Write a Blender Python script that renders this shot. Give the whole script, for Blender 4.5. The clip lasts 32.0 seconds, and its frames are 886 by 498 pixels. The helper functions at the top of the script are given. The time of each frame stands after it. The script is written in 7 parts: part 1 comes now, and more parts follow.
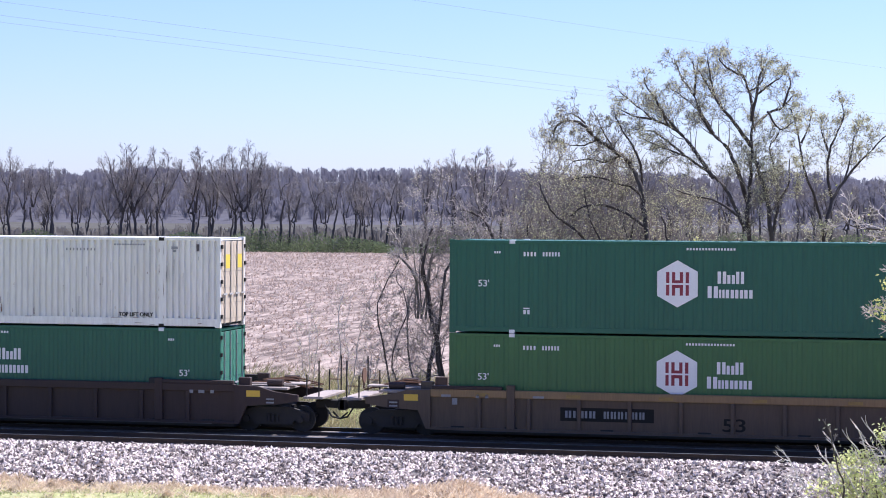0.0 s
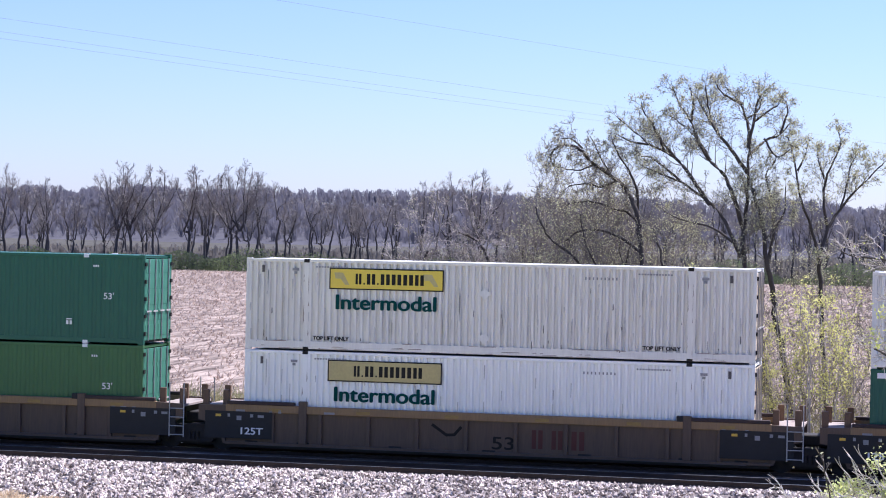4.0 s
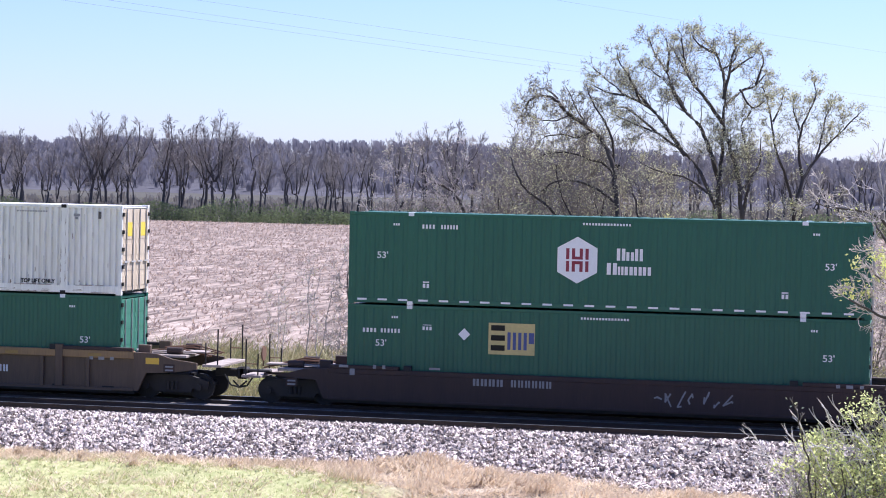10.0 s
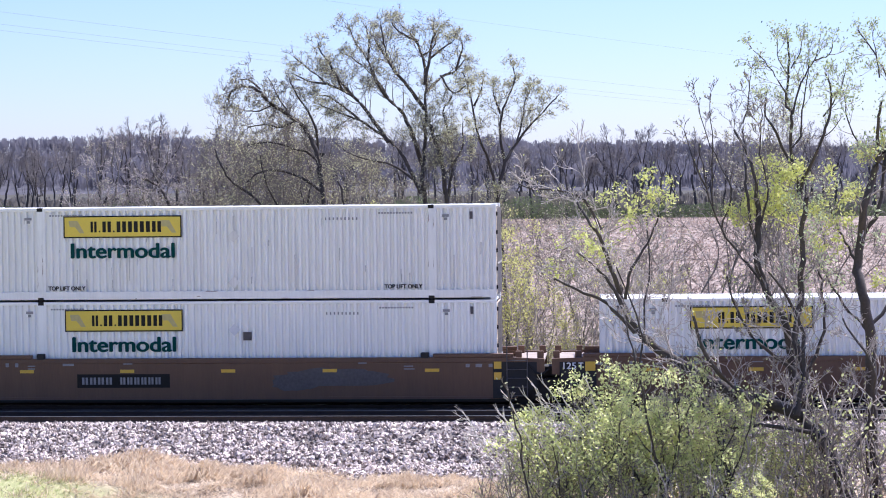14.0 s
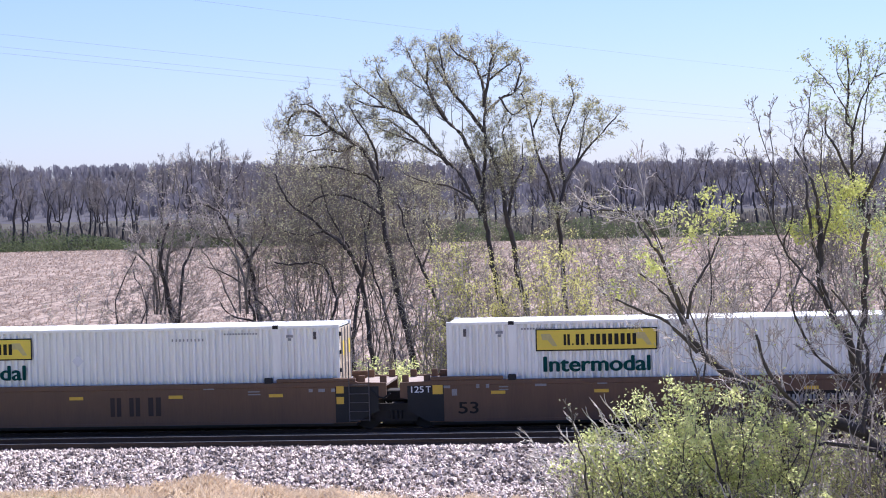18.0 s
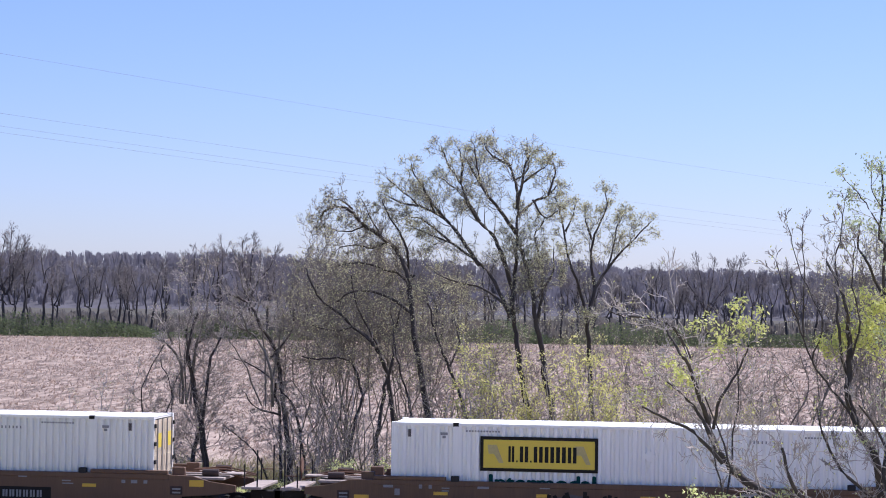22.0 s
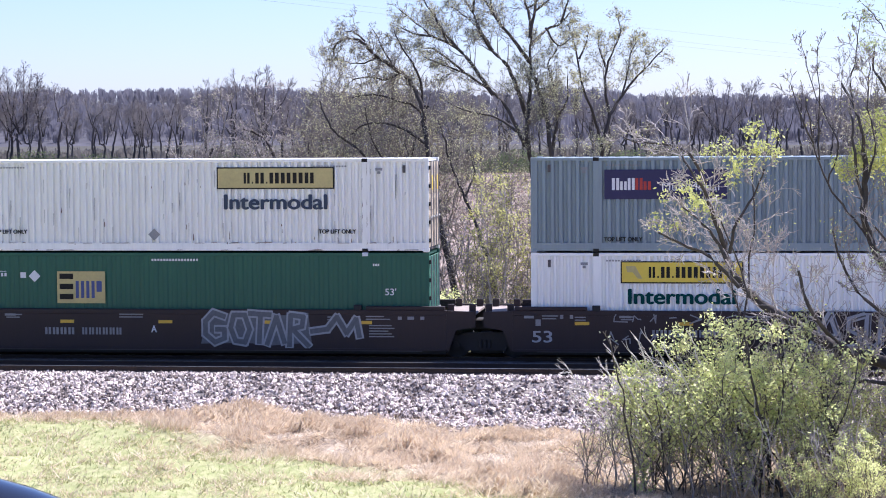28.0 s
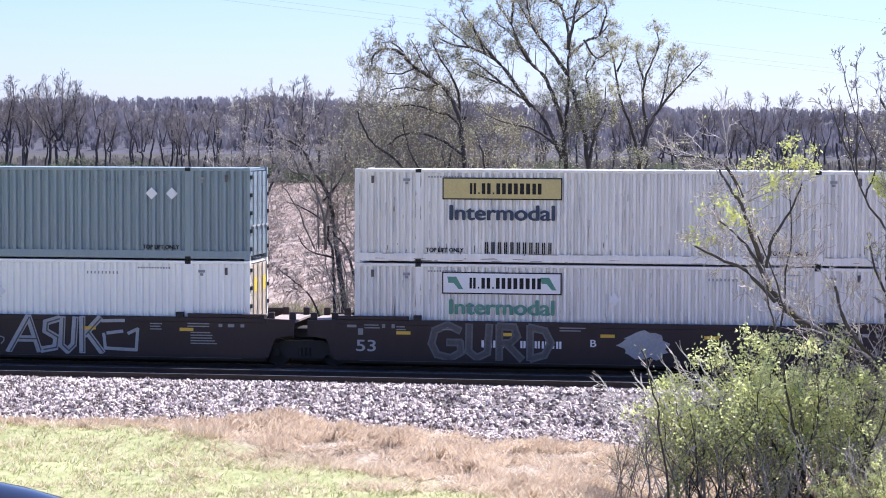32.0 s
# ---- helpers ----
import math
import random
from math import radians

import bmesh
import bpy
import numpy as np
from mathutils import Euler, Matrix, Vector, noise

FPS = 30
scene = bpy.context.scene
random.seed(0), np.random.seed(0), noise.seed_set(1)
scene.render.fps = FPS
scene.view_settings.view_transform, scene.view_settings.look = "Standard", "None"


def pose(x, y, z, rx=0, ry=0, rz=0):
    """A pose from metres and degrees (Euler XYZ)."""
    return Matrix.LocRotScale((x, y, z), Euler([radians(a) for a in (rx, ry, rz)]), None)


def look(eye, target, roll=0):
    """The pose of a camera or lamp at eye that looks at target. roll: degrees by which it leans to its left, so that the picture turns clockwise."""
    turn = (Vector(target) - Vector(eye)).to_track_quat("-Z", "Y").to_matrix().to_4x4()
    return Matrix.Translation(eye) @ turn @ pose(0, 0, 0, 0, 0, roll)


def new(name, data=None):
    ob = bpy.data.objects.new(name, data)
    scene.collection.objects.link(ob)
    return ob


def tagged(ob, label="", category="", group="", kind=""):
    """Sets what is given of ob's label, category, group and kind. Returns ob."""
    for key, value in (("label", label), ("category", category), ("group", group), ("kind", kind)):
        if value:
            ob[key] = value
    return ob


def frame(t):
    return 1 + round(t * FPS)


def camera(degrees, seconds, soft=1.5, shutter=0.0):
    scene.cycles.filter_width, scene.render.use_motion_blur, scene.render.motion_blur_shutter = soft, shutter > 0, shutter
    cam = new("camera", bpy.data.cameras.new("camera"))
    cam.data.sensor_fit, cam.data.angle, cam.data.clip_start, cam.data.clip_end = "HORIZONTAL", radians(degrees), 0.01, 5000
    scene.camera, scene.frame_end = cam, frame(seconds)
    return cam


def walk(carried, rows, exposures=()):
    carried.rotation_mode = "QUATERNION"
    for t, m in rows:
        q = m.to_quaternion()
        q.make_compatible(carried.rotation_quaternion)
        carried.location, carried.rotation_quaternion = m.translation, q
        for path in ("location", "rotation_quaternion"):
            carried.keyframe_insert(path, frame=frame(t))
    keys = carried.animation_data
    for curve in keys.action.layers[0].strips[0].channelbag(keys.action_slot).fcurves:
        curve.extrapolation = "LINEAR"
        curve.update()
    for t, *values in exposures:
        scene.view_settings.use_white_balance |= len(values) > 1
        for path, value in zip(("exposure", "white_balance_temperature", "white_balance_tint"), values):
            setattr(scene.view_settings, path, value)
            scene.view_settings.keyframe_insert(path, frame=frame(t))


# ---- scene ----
FOV = 22.56
EYE = (0.0, -69.0, 7.06)
cam = camera(FOV, 32.0, 1.0)
# seconds, yaw, pitch, roll; ARM: the few centimetres by which the holder's arm moves (seconds, x, z)
ROWS = [
    (0.0, 12.69, -0.99, 0.30), (0.5, 12.71, -0.90, 0.31), (1.0, 12.75, -0.84, 0.43), (1.5, 12.77, -0.75, 0.49),
    (2.0, 12.76, -0.71, 0.59), (2.5, 12.71, -0.64, 0.70), (4.5, 12.55, -0.35, 1.28), (5.0, 12.53, -0.31, 1.38),
    (5.5, 12.52, -0.29, 1.41), (6.0, 12.48, -0.26, 1.35), (6.5, 12.42, -0.28, 1.25), (7.0, 12.30, -0.38, 1.06),
    (7.5, 12.15, -0.63, 0.89), (8.0, 12.02, -0.98, 0.86), (8.5, 11.94, -1.35, 0.85), (9.0, 11.92, -1.61, 0.91),
    (9.5, 11.92, -1.69, 1.03), (10.0, 11.92, -1.67, 1.20), (10.5, 11.85, -1.61, 1.41), (11.0, 11.78, -1.56, 1.55),
    (11.5, 11.63, -1.57, 1.66), (12.0, 11.06, -1.58, 1.58), (12.5, 9.69, -1.67, 1.24), (13.0, 7.72, -1.80, 0.60),
    (13.5, 5.69, -1.82, -0.15), (13.8, 4.75, -1.86, -0.46), (14.0, 4.38, -1.89, -0.59), (14.5, 3.97, -1.83, -0.69), (16.5, 4.50, -1.31, -1.66),
    (17.0, 4.76, -1.37, -1.83), (17.5, 5.26, -1.39, -1.77), (18.0, 5.95, -1.30, -1.41), (18.5, 6.63, -1.06, -1.10),
    (19.0, 7.01, -0.81, -1.02), (19.5, 6.99, -0.58, -0.87), (20.0, 6.74, -0.27, -0.73), (20.5, 6.49, 0.14, -0.35),
    (21.0, 6.43, 0.62, 0.09), (21.5, 6.53, 1.02, 0.54), (22.0, 6.70, 1.28, 0.79), (22.5, 6.87, 1.32, 0.91),
    (23.0, 6.97, 1.05, 0.78), (23.5, 7.05, 0.39, 0.73), (24.0, 7.12, -0.56, 0.56), (24.5, 7.21, -1.59, 0.44),
    (25.0, 7.25, -2.45, 0.32), (25.5, 7.25, -2.97, 0.21), (26.0, 7.19, -3.17, 0.07), (26.5, 7.11, -3.15, -0.15),
    (28.5, 7.08, -3.05, -0.37), (29.0, 7.24, -3.01, -0.27), (29.5, 7.46, -2.94, -0.24), (30.0, 7.66, -2.89, -0.16),
    (30.5, 7.81, -2.90, -0.05), (31.0, 7.91, -2.86, 0.03), (31.5, 7.98, -2.83, 0.15), (32.0, 8.00, -2.80, 0.23),
]


ARM = [(0.0, 0, .03), (12.5, 0, .03), (13.4, 0, 0), (13.8, -.027, -.016), (14.1, 0, .02), (24.0, 0, .02), (25.0, 0, 0), (26.0, 0, 0), (29.0, 0, .010), (30.0, 0, .007), (32.0, 0, .008)]


def gaze(t, yaw, pitch, roll):
    ax, az = (float(np.interp(t, [a[0] for a in ARM], [a[k] for a in ARM])) for k in (1, 2))
    return pose(EYE[0] + ax, EYE[1], EYE[2] + az, 0, 0, yaw) @ pose(0, 0, 0, 90 + pitch) @ pose(0, 0, 0, 0, 0, roll)


LIGHTNESS = [(0.0, 1.05), (2.2, 1.05), (5.0, .98), (7.0, .97), (9.0, 1.07), (13.0, 1.08), (14.2, 1.02), (17.5, .96), (19.0, .87), (20.2, .84), (22.3, .70), (24.0, .88), (26.0, 1.05), (29.0, 1.10), (32.0, 1.11)]
walk(cam, [(t, gaze(t, y, p, r)) for t, y, p, r in ROWS], [(t, e, 5800 if 17 < t < 24.5 else 5650, 17) for t, e in LIGHTNESS])

# ---- light ----
SUN = Vector((0.42, 0.46, 0.90)).normalized()
world = bpy.data.worlds.new("sky")
scene.world = world
world.use_nodes = True
wn = world.node_tree.nodes
wn.clear()
sky = wn.new("ShaderNodeTexSky")
sky.sky_type, sky.sun_disc = "NISHITA", False
sky.sun_elevation = math.asin(SUN.z)
sky.sun_rotation = math.atan2(SUN.x, SUN.y)
sky.air_density, sky.dust_density, sky.ozone_density = 1.0, 0.30, 3.3
back = wn.new("ShaderNodeBackground")
back.inputs["Strength"].default_value = 0.075
out = wn.new("ShaderNodeOutputWorld")
tone = wn.new("ShaderNodeMix")
tone.data_type, tone.blend_type = "RGBA", "MULTIPLY"
tone.inputs[0].default_value = 1.0
tone.inputs[7].default_value = (0.835, 0.845, 1.12, 1.0)
world.node_tree.links.new(sky.outputs[0], tone.inputs[6])
world.node_tree.links.new(tone.outputs[2], back.inputs[0])
world.node_tree.links.new(back.outputs[0], out.inputs[0])
sun = new("sun", bpy.data.lights.new("sun", "SUN"))
sun.data.energy, sun.data.angle, sun.data.color = 4.9, radians(0.53), (1.0, 0.93, 0.84)
sun.matrix_world = look(SUN * 50, (0, 0, 0))


# ---- materials ----
def mat(name, col, col2=None, rough=0.7, metal=0.0, scale=1.0, fine=30.0, mix=0.5, bump=0.0, bump_scale=None, stretch=(1, 1, 1), spec=0.4,
        world_space=False, rand=0.0, translucent=0.0):
    """Two-scale noise between two colours, with bump."""
    m = bpy.data.materials.new(name)
    m.use_nodes = True
    nt = m.node_tree
    n, link = nt.nodes, nt.links.new
    bsdf = n["Principled BSDF"]
    bsdf.inputs["Roughness"].default_value, bsdf.inputs["Metallic"].default_value = rough, metal
    bsdf.inputs["Specular IOR Level"].default_value = spec
    col2 = col2 or tuple(c * 0.75 for c in col)
    if world_space:
        src = n.new("ShaderNodeNewGeometry").outputs["Position"]
    else:
        src = n.new("ShaderNodeTexCoord").outputs["Object"]
    mp = n.new("ShaderNodeMapping")
    mp.inputs["Scale"].default_value = stretch
    link(src, mp.inputs[0])
    big, small = n.new("ShaderNodeTexNoise"), n.new("ShaderNodeTexNoise")
    big.inputs["Scale"].default_value, big.inputs["Detail"].default_value = scale, 4
    small.inputs["Scale"].default_value, small.inputs["Detail"].default_value = fine, 3
    link(mp.outputs[0], big.inputs["Vector"])
    link(mp.outputs[0], small.inputs["Vector"])
    add = n.new("ShaderNodeMath")
    add.operation = "ADD"
    link(big.outputs[0], add.inputs[0])
    link(small.outputs[0], add.inputs[1])
    last = add.outputs[0]
    if rand:
        info = n.new("ShaderNodeObjectInfo")
        isl = n.new("ShaderNodeNewGeometry")
        r1 = n.new("ShaderNodeMath")
        r1.operation = "ADD"
        link(info.outputs["Random"], r1.inputs[0])
        link(isl.outputs["Random Per Island"], r1.inputs[1])
        fr = n.new("ShaderNodeMath")
        fr.operation = "FRACT"
        link(r1.outputs[0], fr.inputs[0])
        ma = n.new("ShaderNodeMath")
        ma.operation = "MULTIPLY_ADD"
        ma.inputs[1].default_value, ma.inputs[2].default_value = rand, -rand / 2
        link(fr.outputs[0], ma.inputs[0])
        a2 = n.new("ShaderNodeMath")
        a2.operation = "ADD"
        link(last, a2.inputs[0])
        link(ma.outputs[0], a2.inputs[1])
        last = a2.outputs[0]
    ramp = n.new("ShaderNodeValToRGB")
    ramp.color_ramp.elements[0].position, ramp.color_ramp.elements[1].position = 0.5 - 0.001 + 0.25 - mix * 0.0, 1.25
    rng = n.new("ShaderNodeMapRange")
    rng.inputs["From Min"].default_value, rng.inputs["From Max"].default_value = 1.0 - mix * 0.5, 1.0 + mix * 0.5
    link(last, rng.inputs["Value"])
    ramp.color_ramp.elements[0].position, ramp.color_ramp.elements[1].position = 0.0, 1.0
    ramp.color_ramp.elements[0].color, ramp.color_ramp.elements[1].color = (*col, 1), (*col2, 1)
    link(rng.outputs[0], ramp.inputs[0])
    link(ramp.outputs[0], bsdf.inputs["Base Color"])
    if bump:
        b = n.new("ShaderNodeBump")
        b.inputs["Strength"].default_value, b.inputs["Distance"].default_value = 1.0, bump
        link(small.outputs[0], b.inputs["Height"])
        link(b.outputs[0], bsdf.inputs["Normal"])
    if translucent:
        tr = n.new("ShaderNodeBsdfTranslucent")
        link(ramp.outputs[0], tr.inputs[0])
        mx = n.new("ShaderNodeMixShader")
        mx.inputs[0].default_value = translucent
        link(bsdf.outputs[0], mx.inputs[1])
        link(tr.outputs[0], mx.inputs[2])
        link(mx.outputs[0], n["Material Output"].inputs[0])
    return m


def paint(name, col, dirt, amount=0.5, rough=0.45, rand=0.0):
    """Weathered paint with vertical streaks."""
    return mat(name, col, dirt, rough, 0, 0.9, 6.0, amount, 0, None, (3.0, 3.0, 0.35), rand=rand)


M = dict(
    white=paint("white_paint", (0.90, 0.895, 0.86), (0.76, 0.75, 0.715), 0.9),
    offwhite=paint("aged_white_paint", (0.83, 0.82, 0.785), (0.62, 0.60, 0.565), 0.9),
    # door: white doors tinted cream for the warm sunlight that falls on them
    door=paint("sunlit_door_paint", (0.66, 0.56, 0.42), (0.50, 0.41, 0.30), 0.9),
    # greendoor: container green, lightened to stand for sunlight on the doors
    greendoor=paint("sunlit_green_paint", (0.075, 0.24, 0.165), (0.05, 0.17, 0.115), 0.9),
    duskwhite=paint("dusty_white_paint", (0.81, 0.785, 0.725), (0.65, 0.625, 0.575), 0.9),
    lightwhite=paint("clean_white_paint", (0.92, 0.925, 0.895), (0.83, 0.83, 0.80), 0.8),
    green=paint("green_paint", (0.016, 0.106, 0.070), (0.013, 0.084, 0.057), 0.9),
    green2=paint("faded_green_paint", (0.045, 0.140, 0.050), (0.036, 0.110, 0.042), 0.9),
    grey=paint("grey_paint", (0.25, 0.31, 0.335), (0.205, 0.25, 0.275), 0.9),
    orange=paint("weathered_orange_paint", (0.175, 0.10, 0.055), (0.09, 0.055, 0.038), 1.0, 0.6),
    brown=paint("brown_paint", (0.155, 0.087, 0.052), (0.108, 0.062, 0.040), 1.0, 0.6),
    ribbrown=paint("dusty_brown_paint", (0.125, 0.083, 0.056), (0.075, 0.05, 0.038), 1.0, 0.6),
    ochre=paint("ochre_brown_paint", (0.31, 0.195, 0.092), (0.19, 0.12, 0.062), 1.0, 0.6),
    maroon=paint("dark_maroon_paint", (0.034, 0.020, 0.021), (0.024, 0.015, 0.016), 1.0, 0.6),
    darkbrown=paint("rusty_dark_paint", (0.056, 0.033, 0.029), (0.034, 0.022, 0.021), 1.0, 0.7),
    rust=mat("rusty_steel", (0.19, 0.10, 0.06), (0.09, 0.05, 0.035), 0.8, 0, 2, 25, 0.9),
    # black: dark steel, also used where a part stands in for shade
    black=mat("black_shade_steel", (0.022, 0.021, 0.023), (0.014, 0.014, 0.015), 0.7, 0, 3, 30, 0.9),
    iron=mat("dark_iron", (0.034, 0.029, 0.028), (0.02, 0.018, 0.018), 0.75, 0.0, 3, 30, 0.9),
    railside=mat("rusted_rail", (0.055, 0.038, 0.030), (0.03, 0.022, 0.02), 0.8, 0, 3, 30, 0.9),
    railtop=mat("worn_rail_head", (0.42, 0.42, 0.43), (0.32, 0.32, 0.33), 0.35, 0.9, 3, 30, 0.9),
    tie=mat("tarred_timber", (0.075, 0.062, 0.052), (0.04, 0.034, 0.03), 0.9, 0, 2, 20, 0.9, rand=0.5),
    dullyellow=mat("dull_yellow_decal", (0.34, 0.22, 0.06), (0.22, 0.14, 0.05), 0.6, 0, 2, 20, 0.9),
    yellow=mat("yellow_decal", (0.72, 0.46, 0.05), (0.60, 0.38, 0.06), 0.5, 0, 2, 20, 0.9),
    logoyellow=mat("yellow_vinyl", (0.78, 0.60, 0.06), (0.68, 0.52, 0.08), 0.45, 0, 2, 20, 0.9),
    fadedyellow=mat("faded_yellow_vinyl", (0.56, 0.47, 0.20), (0.42, 0.35, 0.16), 0.5, 0, 2, 14, 0.9),
    ink=mat("black_vinyl", (0.018, 0.017, 0.016), (0.028, 0.026, 0.024), 0.7, 0, 2, 20, 0.9, spec=0.12),
    teal=mat("dark_green_vinyl", (0.004, 0.050, 0.048), (0.007, 0.062, 0.058), 0.8, 0, 2, 20, 0.9, spec=0.1),
    fadedteal=mat("faded_green_vinyl", (0.05, 0.20, 0.15), (0.12, 0.28, 0.22), 0.5, 0, 2, 20, 0.9),
    grime=mat("grey_dirt", (0.60, 0.585, 0.57), (0.44, 0.43, 0.415), 0.8, 0, 2, 14, 0.9),
    smear=mat("rust_dirt", (0.40, 0.33, 0.29), (0.24, 0.20, 0.18), 0.8, 0, 2, 14, 0.9),
    indigo=mat("dark_blue_vinyl", (0.022, 0.035, 0.075), (0.03, 0.045, 0.085), 0.5, 0, 2, 20, 0.9),
    navy=mat("navy_vinyl", (0.020, 0.016, 0.075), (0.028, 0.024, 0.085), 0.5, 0, 2, 20, 0.9),
    red=mat("red_vinyl", (0.42, 0.035, 0.025), (0.36, 0.04, 0.03), 0.5, 0, 2, 20, 0.9),
    crimson=mat("crimson_vinyl", (0.20, 0.022, 0.045), (0.24, 0.03, 0.05), 0.5, 0, 2, 20, 0.9),
    blue=mat("blue_vinyl", (0.055, 0.075, 0.22), (0.06, 0.085, 0.24), 0.5, 0, 2, 20, 0.9),
    fadedred=mat("faded_red_paint", (0.11, 0.028, 0.022), (0.075, 0.03, 0.025), 0.7, 0, 2, 12, 0.9),
    # deck: bleached steel, lightened further to stand for sun on the plates
    deck=mat("sunlit_bleached_steel", (0.42, 0.36, 0.32), (0.22, 0.17, 0.15), 0.8, 0, 2, 14, 0.9),
    stubble=mat("corn_stubble", (0.60, 0.48, 0.39), (0.34, 0.25, 0.20), 0.9, 0, 0.2, 3, 0.8, rand=0.9, world_space=True, translucent=0.3),
    feather=mat("dark_feathers", (0.03, 0.028, 0.03), (0.02, 0.02, 0.02), 0.8),
    sign=mat("white_vinyl", (0.78, 0.78, 0.80), (0.66, 0.66, 0.68), 0.5, 0, 2, 20, 0.9),
    stencil=mat("stencil_grey", (0.30, 0.30, 0.31), (0.20, 0.20, 0.21), 0.6, 0, 2, 20, 0.9),
    silver=mat("spray_silver", (0.42, 0.43, 0.46), (0.26, 0.27, 0.29), 0.5, 0.0, 1, 12, 0.9),
    spraydull=mat("spray_dull", (0.17, 0.18, 0.19), (0.10, 0.10, 0.11), 0.7, 0.0, 1, 12, 0.9),
    spraygrey=mat("spray_grey", (0.13, 0.12, 0.12), (0.07, 0.06, 0.06), 0.7, 0.0, 1, 12, 0.9),
    galv=mat("galvanised_steel", (0.46, 0.45, 0.43), (0.30, 0.29, 0.28), 0.6, 0.0, 2, 20, 0.9),
    ballast=mat("crushed_stone", (0.34, 0.295, 0.27), (0.08, 0.067, 0.06), 0.95, 0, 1.2, 12, 0.9, 0.05, world_space=True),
    stone=mat("ballast_stone", (0.83, 0.715, 0.635), (0.17, 0.135, 0.118), 0.95, 0, 1.5, 20, 0.7, rand=1.2, world_space=True),
    drygrass=mat("dry_grass_blades", (0.84, 0.71, 0.53), (0.54, 0.42, 0.30), 0.9, 0, 0.5, 5, 0.8, rand=0.7, world_space=True, translucent=0.35),
    greengrass=mat("green_grass_blades", (0.36, 0.39, 0.16), (0.58, 0.545, 0.30), 0.9, 0, 0.5, 5, 0.8, rand=0.7, world_space=True, translucent=0.3),
    weeds=mat("roadside_weeds", (0.22, 0.23, 0.10), (0.42, 0.35, 0.21), 0.9, 0, 0.3, 4, 0.8, rand=0.8, world_space=True, translucent=0.25),
    bark=mat("grey_brown_bark", (0.095, 0.08, 0.074), (0.048, 0.040, 0.037), 0.95, 0, 2, 18, 0.9, 0.01),
    palebark=mat("pale_grey_bark", (0.58, 0.52, 0.49), (0.36, 0.31, 0.285), 0.95, 0, 2, 18, 0.9, 0.01),
    greytwig=mat("grey_twigs", (0.42, 0.37, 0.345), (0.24, 0.205, 0.185), 0.95, 0, 2, 18, 0.9, 0.01),
    catkin=mat("yellow_catkins", (0.70, 0.66, 0.27), (0.56, 0.54, 0.19), 0.7, 0, 0.3, 3, 0.8, rand=0.9, translucent=0.45),
    crowntwig=mat("crown_twigs", (0.25, 0.22, 0.18), (0.14, 0.12, 0.10), 0.95, 0, 2, 18, 0.9, 0.01),
    # sunlit copy of the pale bark: sunlight on twigs put into the colour
    sunlittwig=mat("sunlit_pale_twigs", (0.78, 0.72, 0.67), (0.50, 0.45, 0.41), 0.95, 0, 2, 18, 0.9, 0.01),
    browntwig=mat("brown_twigs", (0.30, 0.258, 0.23), (0.17, 0.145, 0.128), 0.95, 0, 2, 18, 0.9, 0.01),
    paleleaf=mat("pale_new_leaves", (0.56, 0.62, 0.36), (0.48, 0.55, 0.28), 0.7, 0, 0.3, 3, 0.8, rand=0.9, translucent=0.45),
    edgewood=mat("wood_edge_twigs", (0.22, 0.20, 0.18), (0.15, 0.137, 0.125), 0.95, 0, 0.05, 0.5, 0.9, rand=0.4, translucent=0.5),
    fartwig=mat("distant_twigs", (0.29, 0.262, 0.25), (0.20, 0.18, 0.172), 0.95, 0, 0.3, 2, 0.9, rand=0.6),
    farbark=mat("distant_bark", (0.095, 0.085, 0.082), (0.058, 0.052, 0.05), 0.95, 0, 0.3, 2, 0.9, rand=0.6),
    # hillbark: blue-grey tint puts the distance haze into the twig colour
    hillbark=mat("hazed_hill_bark", (0.215, 0.205, 0.235), (0.18, 0.172, 0.195), 0.95, 0, 0.02, 0.2, 0.9, rand=0.15, translucent=0.5),
    bud=mat("spring_buds", (0.63, 0.62, 0.35), (0.62, 0.58, 0.38), 0.7, 0, 0.3, 3, 0.8, rand=0.9, translucent=0.5),
    leaf=mat("young_leaves", (0.76, 0.76, 0.28), (0.62, 0.65, 0.20), 0.7, 0, 0.3, 3, 0.8, rand=0.9, translucent=0.45),
    bushleaf=mat("bush_leaves", (0.82, 0.82, 0.40), (0.54, 0.59, 0.25), 0.7, 0, 0.5, 3, 0.8, rand=0.9, translucent=0.6),
    farleaf=mat("underbrush_leaves", (0.25, 0.295, 0.14), (0.125, 0.15, 0.08), 0.85, 0, 0.05, 0.3, 0.8, rand=0.5, translucent=0.6),
    wire=mat("power_wire", (0.30, 0.29, 0.29), (0.22, 0.22, 0.22), 0.6, 0.3, 1, 5, 0.9),
    carpaint=mat("dark_car_paint", (0.012, 0.013, 0.016), (0.014, 0.015, 0.018), 0.12, 0.0, 2, 40, 0.9),
    rubber=mat("black_rubber", (0.02, 0.02, 0.02), (0.015, 0.015, 0.015), 0.8, 0.0, 2, 40, 0.9),
)


